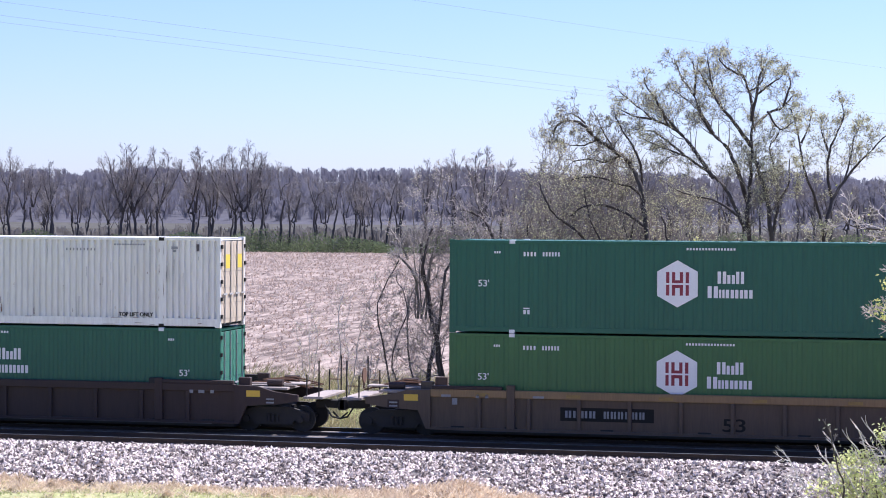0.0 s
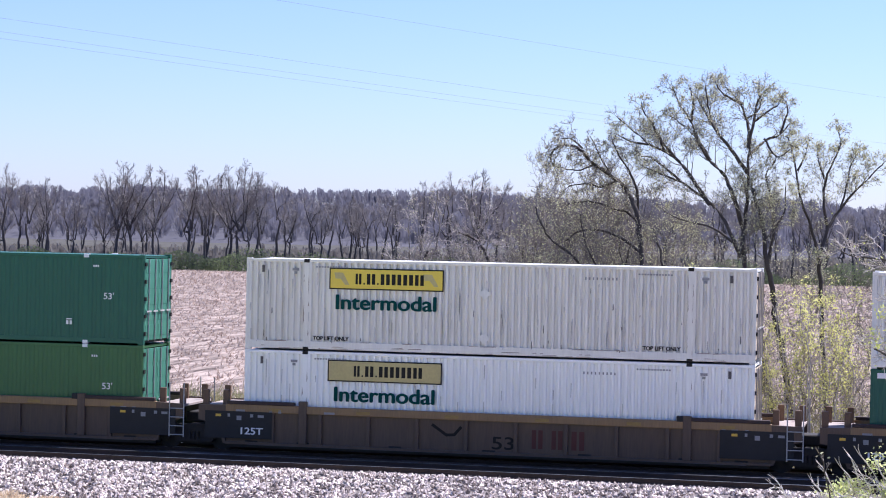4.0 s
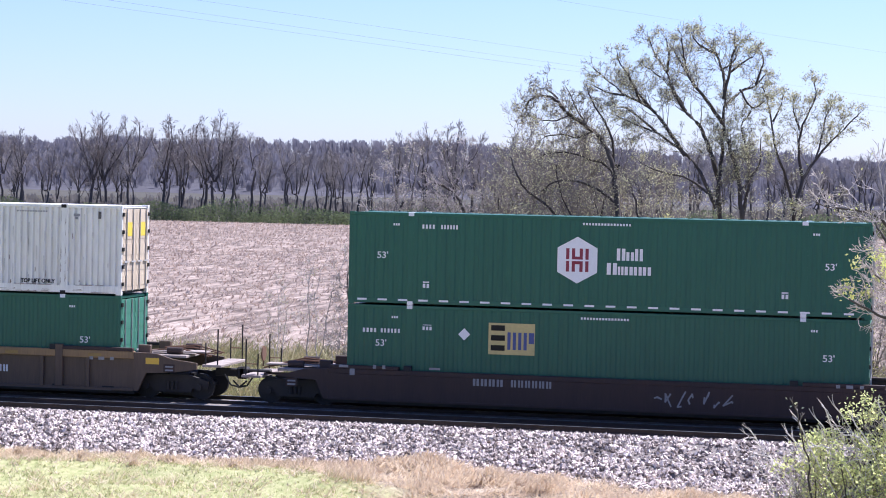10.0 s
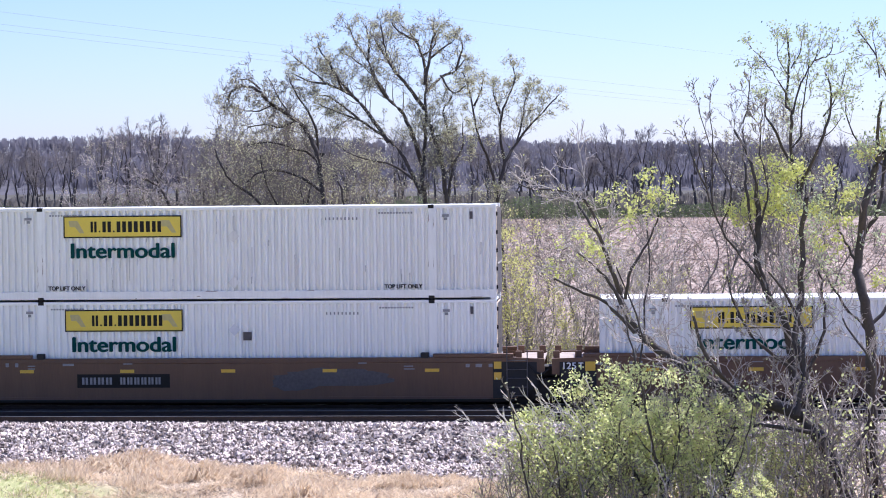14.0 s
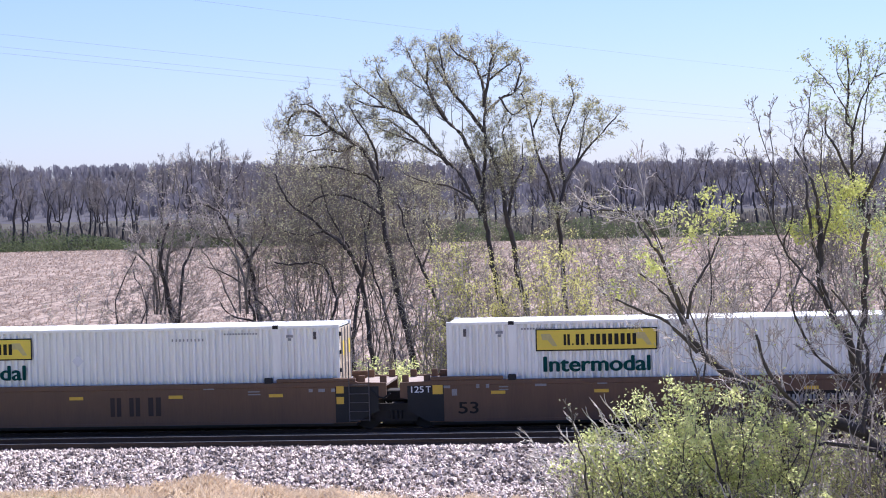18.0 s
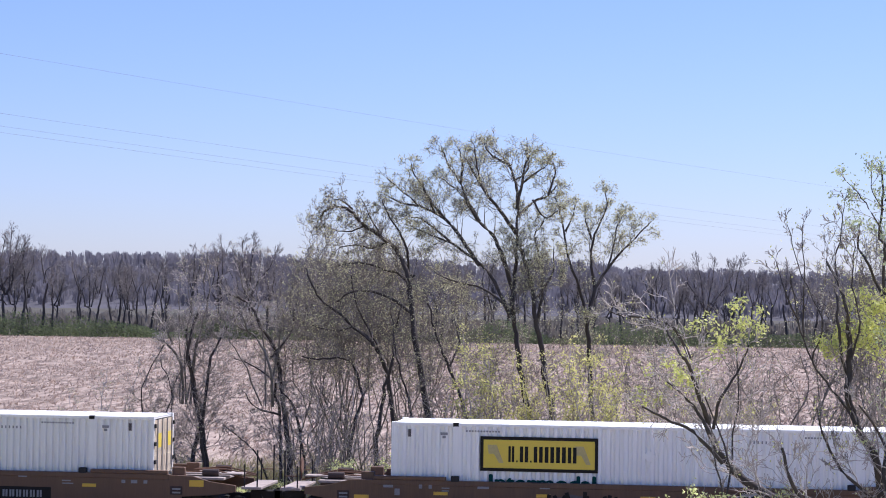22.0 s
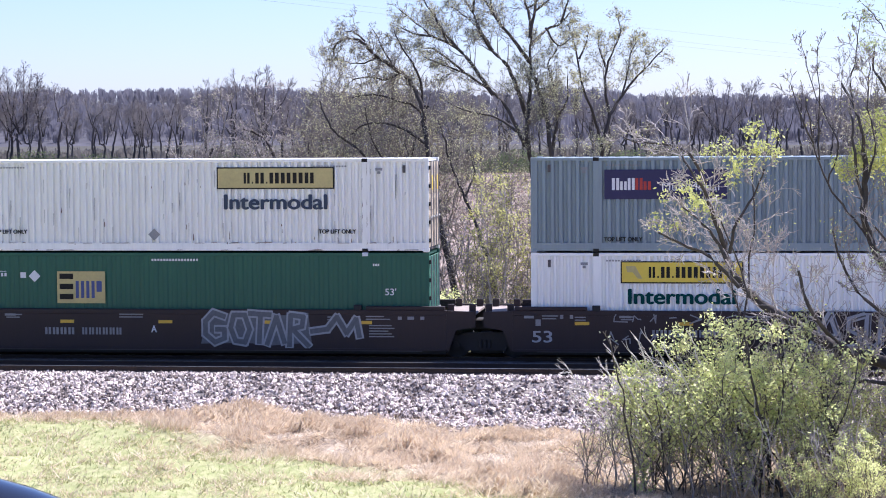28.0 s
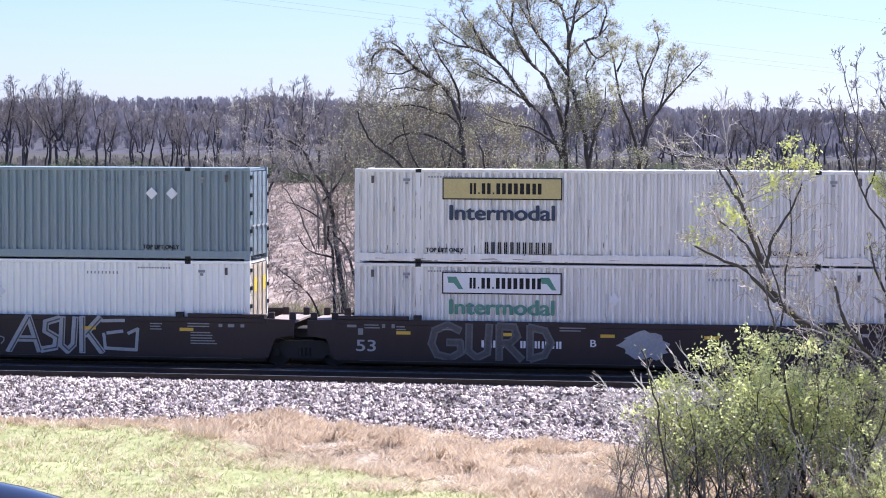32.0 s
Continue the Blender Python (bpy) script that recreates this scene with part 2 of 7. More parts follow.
# ---- ground materials: zones by place ----
def ground_material(name, cols, scale, fine, bump, rows=None, zone=None):
    m = bpy.data.materials.new(name)
    m.use_nodes = True
    nt = m.node_tree
    n, link = nt.nodes, nt.links.new
    bsdf = n["Principled BSDF"]
    bsdf.inputs["Roughness"].default_value, bsdf.inputs["Specular IOR Level"].default_value = 0.95, 0.1
    geo = n.new("ShaderNodeNewGeometry").outputs["Position"]
    big, small = n.new("ShaderNodeTexNoise"), n.new("ShaderNodeTexNoise")
    mp = n.new("ShaderNodeMapping")
    mp.inputs["Scale"].default_value = rows or (1, 1, 1)
    link(geo, mp.inputs[0])
    link(geo, big.inputs["Vector"])
    link(mp.outputs[0], small.inputs["Vector"])
    big.inputs["Scale"].default_value, small.inputs["Scale"].default_value = scale, fine
    big.inputs["Detail"].default_value, small.inputs["Detail"].default_value = 5, 5
    small.inputs["Roughness"].default_value = 0.7

    def ramp(c1, c2, fac, lo, hi):
        r = n.new("ShaderNodeMapRange")
        r.inputs["From Min"].default_value, r.inputs["From Max"].default_value = lo, hi
        link(fac, r.inputs["Value"])
        mx = n.new("ShaderNodeMix")
        mx.data_type = "RGBA"
        link(r.outputs[0], mx.inputs[0])
        for i, c in ((6, c1), (7, c2)):
            if isinstance(c, tuple):
                mx.inputs[i].default_value = (*c, 1)
            else:
                link(c, mx.inputs[i])
        return mx.outputs[2]

    a = ramp(cols[0], cols[1], small.outputs[0], 0.38, 0.62)
    if len(cols) > 2:
        b = ramp(cols[2], cols[3], small.outputs[0], 0.38, 0.62)
        if zone:
            sep = n.new("ShaderNodeVectorMath")
            sep.operation = "DOT_PRODUCT"
            sep.inputs[1].default_value = zone[0]
            link(geo, sep.inputs[0])
            off = n.new("ShaderNodeMath")
            off.operation = "MULTIPLY_ADD"
            off.inputs[1].default_value = zone[3]
            link(big.outputs[0], off.inputs[0])
            link(sep.outputs["Value"], off.inputs[2])
            a = ramp(a, b, off.outputs[0], zone[1], zone[2])
        else:
            a = ramp(a, b, big.outputs[0], 0.42, 0.6)
    link(a, bsdf.inputs["Base Color"])
    bm = n.new("ShaderNodeBump")
    bm.inputs["Distance"].default_value = bump
    link(small.outputs[0], bm.inputs["Height"])
    link(bm.outputs[0], bsdf.inputs["Normal"])
    return m


GRASS = ground_material("grass_ground", [(0.56, 0.455, 0.34), (0.17, 0.13, 0.098), (0.28, 0.305, 0.125), (0.43, 0.405, 0.22)], 0.5, 6.0, 0.05,
                        (1.0, 0.6, 1.0), ((-0.61, -0.79, 0.0), 19.2, 21.2, 3.0))
FIELD = ground_material("stubble_field", [(0.42, 0.335, 0.28), (0.10, 0.076, 0.063), (0.385, 0.306, 0.255), (0.09, 0.068, 0.056)], 0.05, 1.1, 0.15, (1.3, 0.16, 1.0))
VERGE = ground_material("verge_ground", [(0.30, 0.24, 0.13), (0.14, 0.15, 0.06), (0.22, 0.23, 0.09), (0.36, 0.28, 0.17)], 0.25, 4.0, 0.05)
WOODS = ground_material("leaf_litter", [(0.085, 0.076, 0.058), (0.055, 0.049, 0.04), (0.075, 0.073, 0.047), (0.06, 0.053, 0.043)], 0.01, 0.3, 0.2)
# The hillside's blue-grey carries the haze of distance in its colour.
HILL = ground_material("hazed_hillside", [(0.105, 0.10, 0.115), (0.08, 0.077, 0.088), (0.096, 0.092, 0.105), (0.076, 0.073, 0.083)], 0.008, 0.12, 1.5, (1.0, 0.3, 0.25))
FARFIELD = ground_material("far_grass", [(0.10, 0.094, 0.08), (0.075, 0.07, 0.058)], 0.01, 0.2, 0.05)


# ---- mesh helpers ----
class Geo:
    """Collects faces for one mesh."""

    def __init__(self):
        self.v, self.f = [], []

    def add(self, v, f):
        k = len(self.v)
        self.v += v
        self.f += [tuple(i + k for i in q) for q in f]
        return self

    def box(self, x0, x1, y0, y1, z0, z1, b=0.0):
        if b <= 0:
            return self.add([(x, y, z) for x in (x0, x1) for y in (y0, y1) for z in (z0, z1)],
                            [(0, 1, 3, 2), (4, 6, 7, 5), (0, 4, 5, 1), (2, 3, 7, 6), (0, 2, 6, 4), (1, 5, 7, 3)])
        c = [(x0 + b, y0), (x1 - b, y0), (x1, y0 + b), (x1, y1 - b), (x1 - b, y1), (x0 + b, y1), (x0, y1 - b), (x0, y0 + b)]
        inner = [(min(max(x, x0 + b), x1 - b), min(max(y, y0 + b), y1 - b)) for x, y in c]
        v = [(*p, z0) for p in inner] + [(*p, z0 + b) for p in c] + [(*p, z1 - b) for p in c] + [(*p, z1) for p in inner]
        f = [tuple(range(7, -1, -1)), tuple(range(24, 32))]
        for r in range(3):
            for i in range(8):
                j = (i + 1) % 8
                f.append((r * 8 + i, r * 8 + j, r * 8 + 8 + j, r * 8 + 8 + i))
        return self.add(v, f)

    def prism(self, prof, a, b, axis="x"):
        """A closed profile swept from a to b. The profile lies in (y, z) for x, (x, z) for y, (x, y) for z."""
        def at(p, s):
            return {"x": (s, p[0], p[1]), "y": (p[0], s, p[1]), "z": (p[0], p[1], s)}[axis]
        n = len(prof)
        v = [at(p, a) for p in prof] + [at(p, b) for p in prof]
        f = [tuple(range(n - 1, -1, -1)), tuple(range(n, 2 * n))] + [(i, (i + 1) % n, n + (i + 1) % n, n + i) for i in range(n)]
        return self.add(v, f)

    def rod(self, p, q, r, n=6, r2=None):
        p, q = Vector(p), Vector(q)
        d = (q - p).normalized()
        u = d.orthogonal().normalized()
        w = d.cross(u)
        ring = [(math.cos(2 * math.pi * i / n), math.sin(2 * math.pi * i / n)) for i in range(n)]
        r2 = r if r2 is None else r2
        v = [tuple(p + (u * a + w * b) * r) for a, b in ring] + [tuple(q + (u * a + w * b) * r2) for a, b in ring]
        return self.add(v, [tuple(range(n - 1, -1, -1)), tuple(range(n, 2 * n))] + [(i, (i + 1) % n, n + (i + 1) % n, n + i) for i in range(n)])

    def path(self, pts, r, n=6):
        for a, b in zip(pts, pts[1:]):
            self.rod(a, b, r, n)
        return self

    def mesh(self, name, material, smooth=False):
        me = bpy.data.meshes.new(name)
        me.from_pydata(self.v, [], self.f)
        bm = bmesh.new()
        bm.from_mesh(me)
        bmesh.ops.recalc_face_normals(bm, faces=bm.faces)
        bm.to_mesh(me)
        bm.free()
        me.materials.append(material)
        if smooth:
            me.shade_smooth()
        return me


def part(name, geo, material, parent, label="", smooth=False):
    me = geo if isinstance(geo, bpy.types.Mesh) else geo.mesh(name, material, smooth)
    ob = new(name, me)
    ob.parent = parent
    if label:
        tagged(ob, label)
    return ob


def thing(name, m, label, category, group=""):
    ob = new(name)
    ob.empty_display_size = 0.2
    ob.matrix_basis = m
    return tagged(ob, label, category, group)


def raw(name, v, f, material):
    me = bpy.data.meshes.new(name)
    me.from_pydata(v, [], f)
    me.materials.append(material)
    return me


WORDS = {}


def word(name, text, x, z, y, height, material, parent, width=None, bold=0.0, label=""):
    """A word on a side that faces -y."""
    key = (text, height, width, bold, material.name)
    if key not in WORDS:
        cu = bpy.data.curves.new(name, "FONT")
        cu.body, cu.size, cu.extrude = text, height / 0.72, 0.001
        tmp = bpy.data.objects.new(name, cu)
        me = bpy.data.meshes.new_from_object(tmp)
        bpy.data.objects.remove(tmp)
        xs = [v.co.x for v in me.vertices]
        x0, w = min(xs), max(xs) - min(xs)
        k = width / w if width else 1.0
        me.transform(Matrix.Rotation(radians(90), 4, "X") @ Matrix.Diagonal((k, 1, 1, 1)) @ Matrix.Translation((-x0, 0, 0)))
        if bold:
            bm = bmesh.new()
            for dx, dz in ((-bold, 0), (bold, 0), (0, -bold * .5), (0, bold * .5)):
                me.transform(Matrix.Translation((dx, 0, dz)))
                bm.from_mesh(me)
                me.transform(Matrix.Translation((-dx, -0.0003, -dz)))
            bm.to_mesh(me)
            bm.free()
        me.materials.append(material)
        WORDS[key] = me
    ob = new(name, WORDS[key])
    ob.parent = parent
    ob.location = (x, y, z)
    if label:
        tagged(ob, label)
    return ob


def letters(parent, x, z, y, widths, h, gap, material, label="", d=0.003):
    """Plain letter-sized blocks in a row, each a part: positive widths are tall, negative ones short."""
    for i, w in enumerate(widths):
        if w != 0:
            hh = h if w > 0 else h * 0.72
            a = abs(w)
            g = Geo().box(x, x + a, y - d, y, z, z + a * 1.2) if a < .06 else Geo().box(x, x + a * .4, y - d, y, z, z + hh).box(x + a * .6, x + a, y - d, y, z, z + hh)
            part("letter_bar", g, material, parent, label)
        x += abs(w) + gap if w else gap * 3
    return x


def dashes(g, x, z, y, n, w, h, gap, d=0.002):
    for i in range(n):
        g.box(x, x + w, y - d, y, z, z + h)
        x += w + gap


# ---- ground, one sheet to the horizon ----
def ground_z(x, y):
    pts = [(-4000, 5.6), (-66, 5.6), (-58, 4.6), (-34, -0.6), (-28, -0.95), (-8, -0.95), (8, -1.2), (14, -1.5), (560, -1.4), (760, 0.6), (880, 6.5), (1000, 15.5), (1400, 15.0), (5000, 15.0)]
    z = np.interp(y, [p[0] for p in pts], [p[1] for p in pts])
    hill = np.clip((y - 700) / 350, 0, 1)
    z += hill * (4.0 * math.sin(x * 0.0045 + 2.3) - x * 0.014 - 1.2 + 2.2 * noise.noise((x * 0.021, y * 0.004, 3.0)))
    if -30 < y < -7.5:
        z += 0.24 * noise.noise((x * 0.35, y * 0.5, 0)) + 0.10 * noise.noise((x * 1.1, y * 1.3, 4)) + 0.30 * math.exp(-((y + 11.5) / 2.2) ** 2) * (0.5 + noise.noise((x * 0.22, 5.0, 1.0)))
    return z


ys = [-3000, -800, -200, -110, -66, -58, -50, -42, -34, -30] + [round(-29 + 0.5 * i, 2) for i in range(46)] + [-5.5, 0, 5, 8, 11, 14, 20, 30, 36, 45, 60, 90, 150, 250, 358, 420, 470, 560,
      640, 700, 760, 820, 880, 940, 1000, 1100, 1400, 2500, 4800]
xs = [-3500, -2000, -1200, -800, -600, -450, -350, -260, -200, -150, -110, -80, -60, -45] + [-36 + i * 0.8 for i in range(66)] + [22, 30, 45, 70, 110, 160, 250, 400, 700, 1200, 2000, 3500]
gv = [(x, y, ground_z(x, y)) for y in ys for x in xs]
nx = len(xs)
gf, gm = [], []
for j in range(len(ys) - 1):
    y = 0.5 * (ys[j] + ys[j + 1])
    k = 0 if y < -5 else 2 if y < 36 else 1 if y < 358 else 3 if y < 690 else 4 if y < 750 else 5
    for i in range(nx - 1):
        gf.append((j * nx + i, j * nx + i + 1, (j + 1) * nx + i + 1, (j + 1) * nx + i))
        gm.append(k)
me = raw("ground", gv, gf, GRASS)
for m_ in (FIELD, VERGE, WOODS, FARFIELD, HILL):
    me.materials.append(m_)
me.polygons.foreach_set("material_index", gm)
me.shade_smooth()
ground = tagged(new("ground", me), "dry and green grass, pinkish corn stubble field and far woodland floor", "ground", kind="structure")

# ---- track bed ----
bed = Geo()
bed.prism([(-8.2, -1.05), (-7.7, -0.72), (-5.9, -0.10), (1.9, -0.12), (4.4, -0.95), (5.0, -1.3)], -400, 400)
tagged(new("track_bed", bed.mesh("track_bed", M["ballast"])), "pale crushed stone ballast bed under two railway tracks", "ballast", kind="structure")

NEAR, FARY, ZN, ZF = -4.15, 0.0, 0.10, 0.0


def rail_profile(y, z):
    p = [(-.075, -.172), (.075, -.172), (.075, -.155), (.012, -.135), (.010, -.045), (.036, -.035), (.036, -.004), (.030, 0), (-.030, 0), (-.036, -.004), (-.036, -.035),
         (-.010, -.045), (-.012, -.135), (-.075, -.155)]
    return [(y + a, z + b) for a, b in p]


tie_mesh = Geo().box(-0.11, 0.11, -1.3, 1.3, -0.17, 0, 0.01).mesh("tie", M["tie"])
for label, yc, zr in (("worn main-line railway track under the moving train", FARY, ZF), ("empty rusty railway track on dark sleepers beside the train", NEAR, ZN)):
    tk = tagged(new("railway_track"), label, "track", kind="structure")
    for s in (-0.7535, 0.7535):
        part("rail", Geo().prism(rail_profile(yc + s, zr), -400, 400), M["railside"], tk)
        part("rail_head", Geo().prism([(yc + s - .034, zr + .001), (yc + s + .034, zr + .001), (yc + s + .028, zr + .004), (yc + s - .028, zr + .004)], -400, 400), M["railtop"], tk,
             "polished running surface of the rail")
    for i in range(86):
        t = new("tie", tie_mesh)
        t.parent, t.location = tk, (-32 + i * 0.53, yc, zr - 0.172)
    far = Geo()
    for i in range(-120, 0):
        far.box(-32 + i * 0.53 - 0.11, -32 + i * 0.53 + 0.11, yc - 1.3, yc + 1.3, zr - 0.342, zr - 0.172)
    for i in range(86, 200):
        far.box(-32 + i * 0.53 - 0.11, -32 + i * 0.53 + 0.11, yc - 1.3, yc + 1.3, zr - 0.342, zr - 0.172)
    tagged(part("distant_ties", far, M["tie"], tk), kind="stuff")


# ---- the train ----
LEN, WID, HIG = 16.15, 2.59, 2.896
YF = -WID / 2
CONT = []
MESHES = {}


def shared(key, build, material, smooth=False):
    k = (key, material.name)
    if k not in MESHES:
        MESHES[k] = build().mesh(key if isinstance(key, str) else key[0], material, smooth)
    return MESHES[k]


def corrugated(pitch, depth, x0, x1, z0, z1):
    """A folded sheet along x that faces -y, at y = 0 outside."""
    g = Geo()
    n = max(1, round((x1 - x0) / pitch))
    p = (x1 - x0) / n
    line = [(x0, 0.0)]
    for i in range(n):
        a = x0 + i * p
        line += [(a + p * 0.36, 0.0), (a + p * 0.52, depth), (a + p * 0.84, depth), (a + p, 0.0)]
    v = [(x, y, z) for z in (z0, z1) for x, y in line]
    m = len(line)
    g.add(v, [(i, i + 1, m + i + 1, m + i) for i in range(m - 1)])
    v = [(x, y + 0.03, z) for z in (z0, z1) for x, y in line]
    g.add(v, [(i + 1, i, m + i, m + i + 1) for i in range(m - 1)])
    return g


WR, GR, FR = (0.211, 0.085), (0.30, 0.026), (0.265, 0.085)
PANELS = [(0.095, 1.905), (2.075, 14.075), (14.245, 16.055)]


def container(x, z, body, ribs, label, castings, logos, doors_yellow=True, group="containers of the train"):
    c = thing("container", pose(x, 0, z), label, "container", group)
    pitch, depth = ribs
    for s in (1, -1):
        for a, b in PANELS:
            ob = part("side_panel", shared(("side_panel", pitch, a), lambda: corrugated(pitch, depth, a, b, 0.16, 2.80), body), body, c)
            if s == 1:
                ob.location.y = YF + 0.006
            else:
                ob.matrix_basis = pose(LEN, -YF - 0.006, 0, 0, 0, 180)
        rail = .20 if pitch == GR[0] else .295
        part("bottom_rail", shared(("bottom_rail", s, rail), lambda: Geo().box(0.1, LEN - 0.1, s * YF if s > 0 else -YF - .06, YF + .06 if s > 0 else -YF, 0.045, rail, 0.008), body), body, c)
        part("top_rail", shared(("top_rail", s), lambda: Geo().box(0.1, LEN - 0.1, s * YF if s > 0 else -YF - .06, YF + .06 if s > 0 else -YF, 2.79, 2.885, 0.008), body), body, c)
        for k, px in enumerate((0.0, 1.90, 14.07, LEN - 0.10)):
            w = 0.10 if k in (0, 3) else 0.18
            part("post", shared(("post", s, k), lambda: Geo().box(px, px + w, YF - .004 if s > 0 else -YF - .08, YF + .08 if s > 0 else -YF + .004, 0.1, 2.80, 0.006), body), body, c)
        for px in (0.0, 1.90, 14.07, LEN - 0.18):
            for pz in (0.0, HIG - 0.118):
                part("corner_casting", shared(("corner_casting", s, px, pz), lambda: Geo().box(px - 0.002, px + 0.182, YF - .008 if s > 0 else -YF - .15, YF + .15 if s > 0 else -YF + .008, pz, pz + 0.12, 0.01),
                                             castings if 1 < px < 15 else body), body, c)
    part("roof", shared("roof", lambda: roof_sheet(), body), body, c, "bright corrugated roof sheet")
    part("floor", shared("floor", lambda: Geo().box(0.1, LEN - 0.1, YF + .06, -YF - .06, 0.05, 0.17), M["black"]), M["black"], c)
    part("end_wall", shared("end_wall", end_wall, body), body, c)
    for s in (-1, 1):
        # Door leaves take a tint that stands for sun on this end.
        leafm = M["door"] if doors_yellow else M["greendoor"] if pitch == GR[0] else body
        d = part("door", shared(("door", s), lambda: door_leaf(s), leafm), leafm, c)
        for yy in (0.32, 0.92):
            part("lock_rod", shared(("lock_rod", s, yy), lambda: Geo().rod((LEN + .035, s * yy, 0.12), (LEN + .035, s * yy, 2.78), 0.022), M["galv"]), M["galv"], d)
            part("lock_handle", shared(("lock_handle", s, yy), lambda: Geo().box(LEN + .03, LEN + .06, s * yy - .20, s * yy + .20, 1.05, 1.10), M["galv"]), M["galv"], d)
        for k in range(5):
            part("hinge", shared(("hinge", s, k), lambda: Geo().box(LEN + .005, LEN + .05, s * 1.20 - .07, s * 1.20 + .07, 0.3 + k * 0.56, 0.42 + k * 0.56), M["ink"]), M["ink"], d)
        if doors_yellow:
            part("warning_panel", shared(("warning_panel", s), lambda: Geo().box(LEN + .012, LEN + .016, s * .62 - .26, s * .62 + .26, 1.9, 2.35), M["logoyellow"]), M["logoyellow"], d, "yellow warning panel")
    for lg in logos:
        lg(c)
    CONT.append(c)
    return c


def roof_sheet():
    """One folded sheet, ribs across the width."""
    n, top_, low = 40, 2.884, 2.868
    line = [(0.05, low)]
    for i in range(n):
        x = 0.25 + i * 0.395
        line += [(x, low), (x + 0.04, top_), (x + 0.22, top_), (x + 0.26, low)]
    line.append((LEN - 0.05, low))
    m = len(line)
    g = Geo()
    v = [(x, y, z) for y in (YF + .03, -YF - .03) for x, z in line]
    g.add(v, [(i, i + 1, m + i + 1, m + i) for i in range(m - 1)])
    g.box(0.06, LEN - 0.06, YF + .03, -YF - .03, 2.80, 2.862)
    return g


def end_wall():
    g = Geo().box(0.02, 0.07, YF + .08, -YF - .08, 0.1, 2.80)
    for i in range(8):
        y = YF + 0.2 + i * 0.285
        g.box(-0.004, 0.02, y, y + 0.14, 0.2, 2.72)
    return g


def door_leaf(s):
    a, b = (0.012, 1.21) if s > 0 else (-1.21, -0.012)
    g = Geo().box(LEN - .03, LEN + .002, a, b, 0.14, 2.77, 0.004)
    for i in range(5):
        z = 0.28 + i * 0.51
        g.box(LEN + .002, LEN + .012, a + .08, b - .08, z, z + 0.36)
    return g


D0 = YF - 0.004


def two_tone(yellow, ink_m, wordmat, framed=True, x=2.78, z=2.0, w=3.62, h=0.60, text="Intermodal", wz=None, fr=.04):
    """A framed yellow panel with plain bars for the firm's name, and the word below it."""
    def make(c):
        if framed:
            part("logo_frame", Geo().box(x - fr, x + w + fr, D0 - .003, D0, z - fr, z + h + fr), ink_m, c, "dark frame of the logo panel")
        p = part("logo_panel", Geo().box(x, x + w, D0 - .006, D0 - .003, z, z + h), yellow, c, "yellow logo panel" if yellow is not M["sign"] else "white logo panel")
        k = w / 3.62 * 1.12
        letters(p, x + w * 0.225, z + h * 0.22, D0 - .006, [0.17 * k, 0.045, 0.24 * k, 0.045, 0.26 * k, 0.27 * k, 0.28 * k, 0.25 * k], h * 0.56, 0.06 * k, ink_m, "dark bar of the firm's name")
        for s in (0, 1):
            sw = Geo()
            xx = x + (0.12 if s == 0 else w - 0.62)
            sw.prism([(xx, z + h * .82), (xx + .28, z + h * .82), (xx + .5, z + h * .18), (xx + .36, z + h * .18), (xx + .2, z + h * .5), (xx + .04, z + h * .5)], D0 - .0075, D0 - .006, "y")
            part("logo_scroll", sw, M["fadedyellow"] if yellow is not M["sign"] else M["fadedteal"], p)
        if text:
            word("lettering", text, x + 0.20, wz if wz is not None else z - 0.66, D0 - .004, 0.47, wordmat, c, 3.22, 0.024, "dark green lettering")
    return make


def top_lift(z=0.34, xs_=(2.24, 12.72), m=None):
    def make(c):
        for x in xs_:
            word("lettering", "TOP LIFT ONLY", x, z, D0 - .004, 0.13, m or M["ink"], c, 1.16, 0.008, "small black stencilled lettering")
    return make


def marks():
    """Unreadable small markings as plain bars."""
    def make(c):
        g = Geo()
        for x in (2.3, 12.55):
            dashes(g, x, 2.63, D0 - .003, 12, 0.055, 0.05, 0.035)
        dashes(g, 10.9, 2.45, D0 - .003, 9, 0.04, 0.08, 0.08)
        for x in (1.52, 14.5):
            g.box(x, x + 0.22, D0 - .005, D0 - .003, 2.52, 2.60)
            g.box(x + .06, x + 0.16, D0 - .005, D0 - .003, 2.42, 2.50)
        for x in (0.52, 15.35):
            part("vent_plate", Geo().box(x, x + 0.09, D0 - .005, D0 - .001, 2.45, 2.68), M["spraygrey"], c, "dark vent plate")
        tagged(part("stencil", g, M["stencil"], c, "small dark markings"), kind="stuff")
    return make


def placard(x, z, m, s=0.19, tilt=True):
    def make(c):
        part("placard", Geo().prism([(x, z - s), (x + s, z), (x, z + s), (x - s, z)] if tilt else [(x - s, z - s), (x + s, z - s), (x + s, z + s), (x - s, z + s)], D0 - .005, D0 - .002, "y"), m, c,
             "diamond-shaped placard")
    return make


def scuffs(seed, n, m):
    def make(c):
        r = random.Random(seed)
        g = Geo()
        for _ in range(n):
            x, z = r.uniform(0.3, 15.7), r.choice((r.uniform(0.22, 0.4), r.uniform(0.22, 2.2)))
            h = r.uniform(0.06, 0.38) * r.random() + .04
            w = r.uniform(0.01, 0.035)
            g.prism([(x, z), (x + w, z + h * .2), (x + w * .7, z + h), (x, z + h * .9)], D0 - .003, D0, "y")
        tagged(part("streak", g, m, c, "rust streaks on the side"), kind="stuff")
    return make


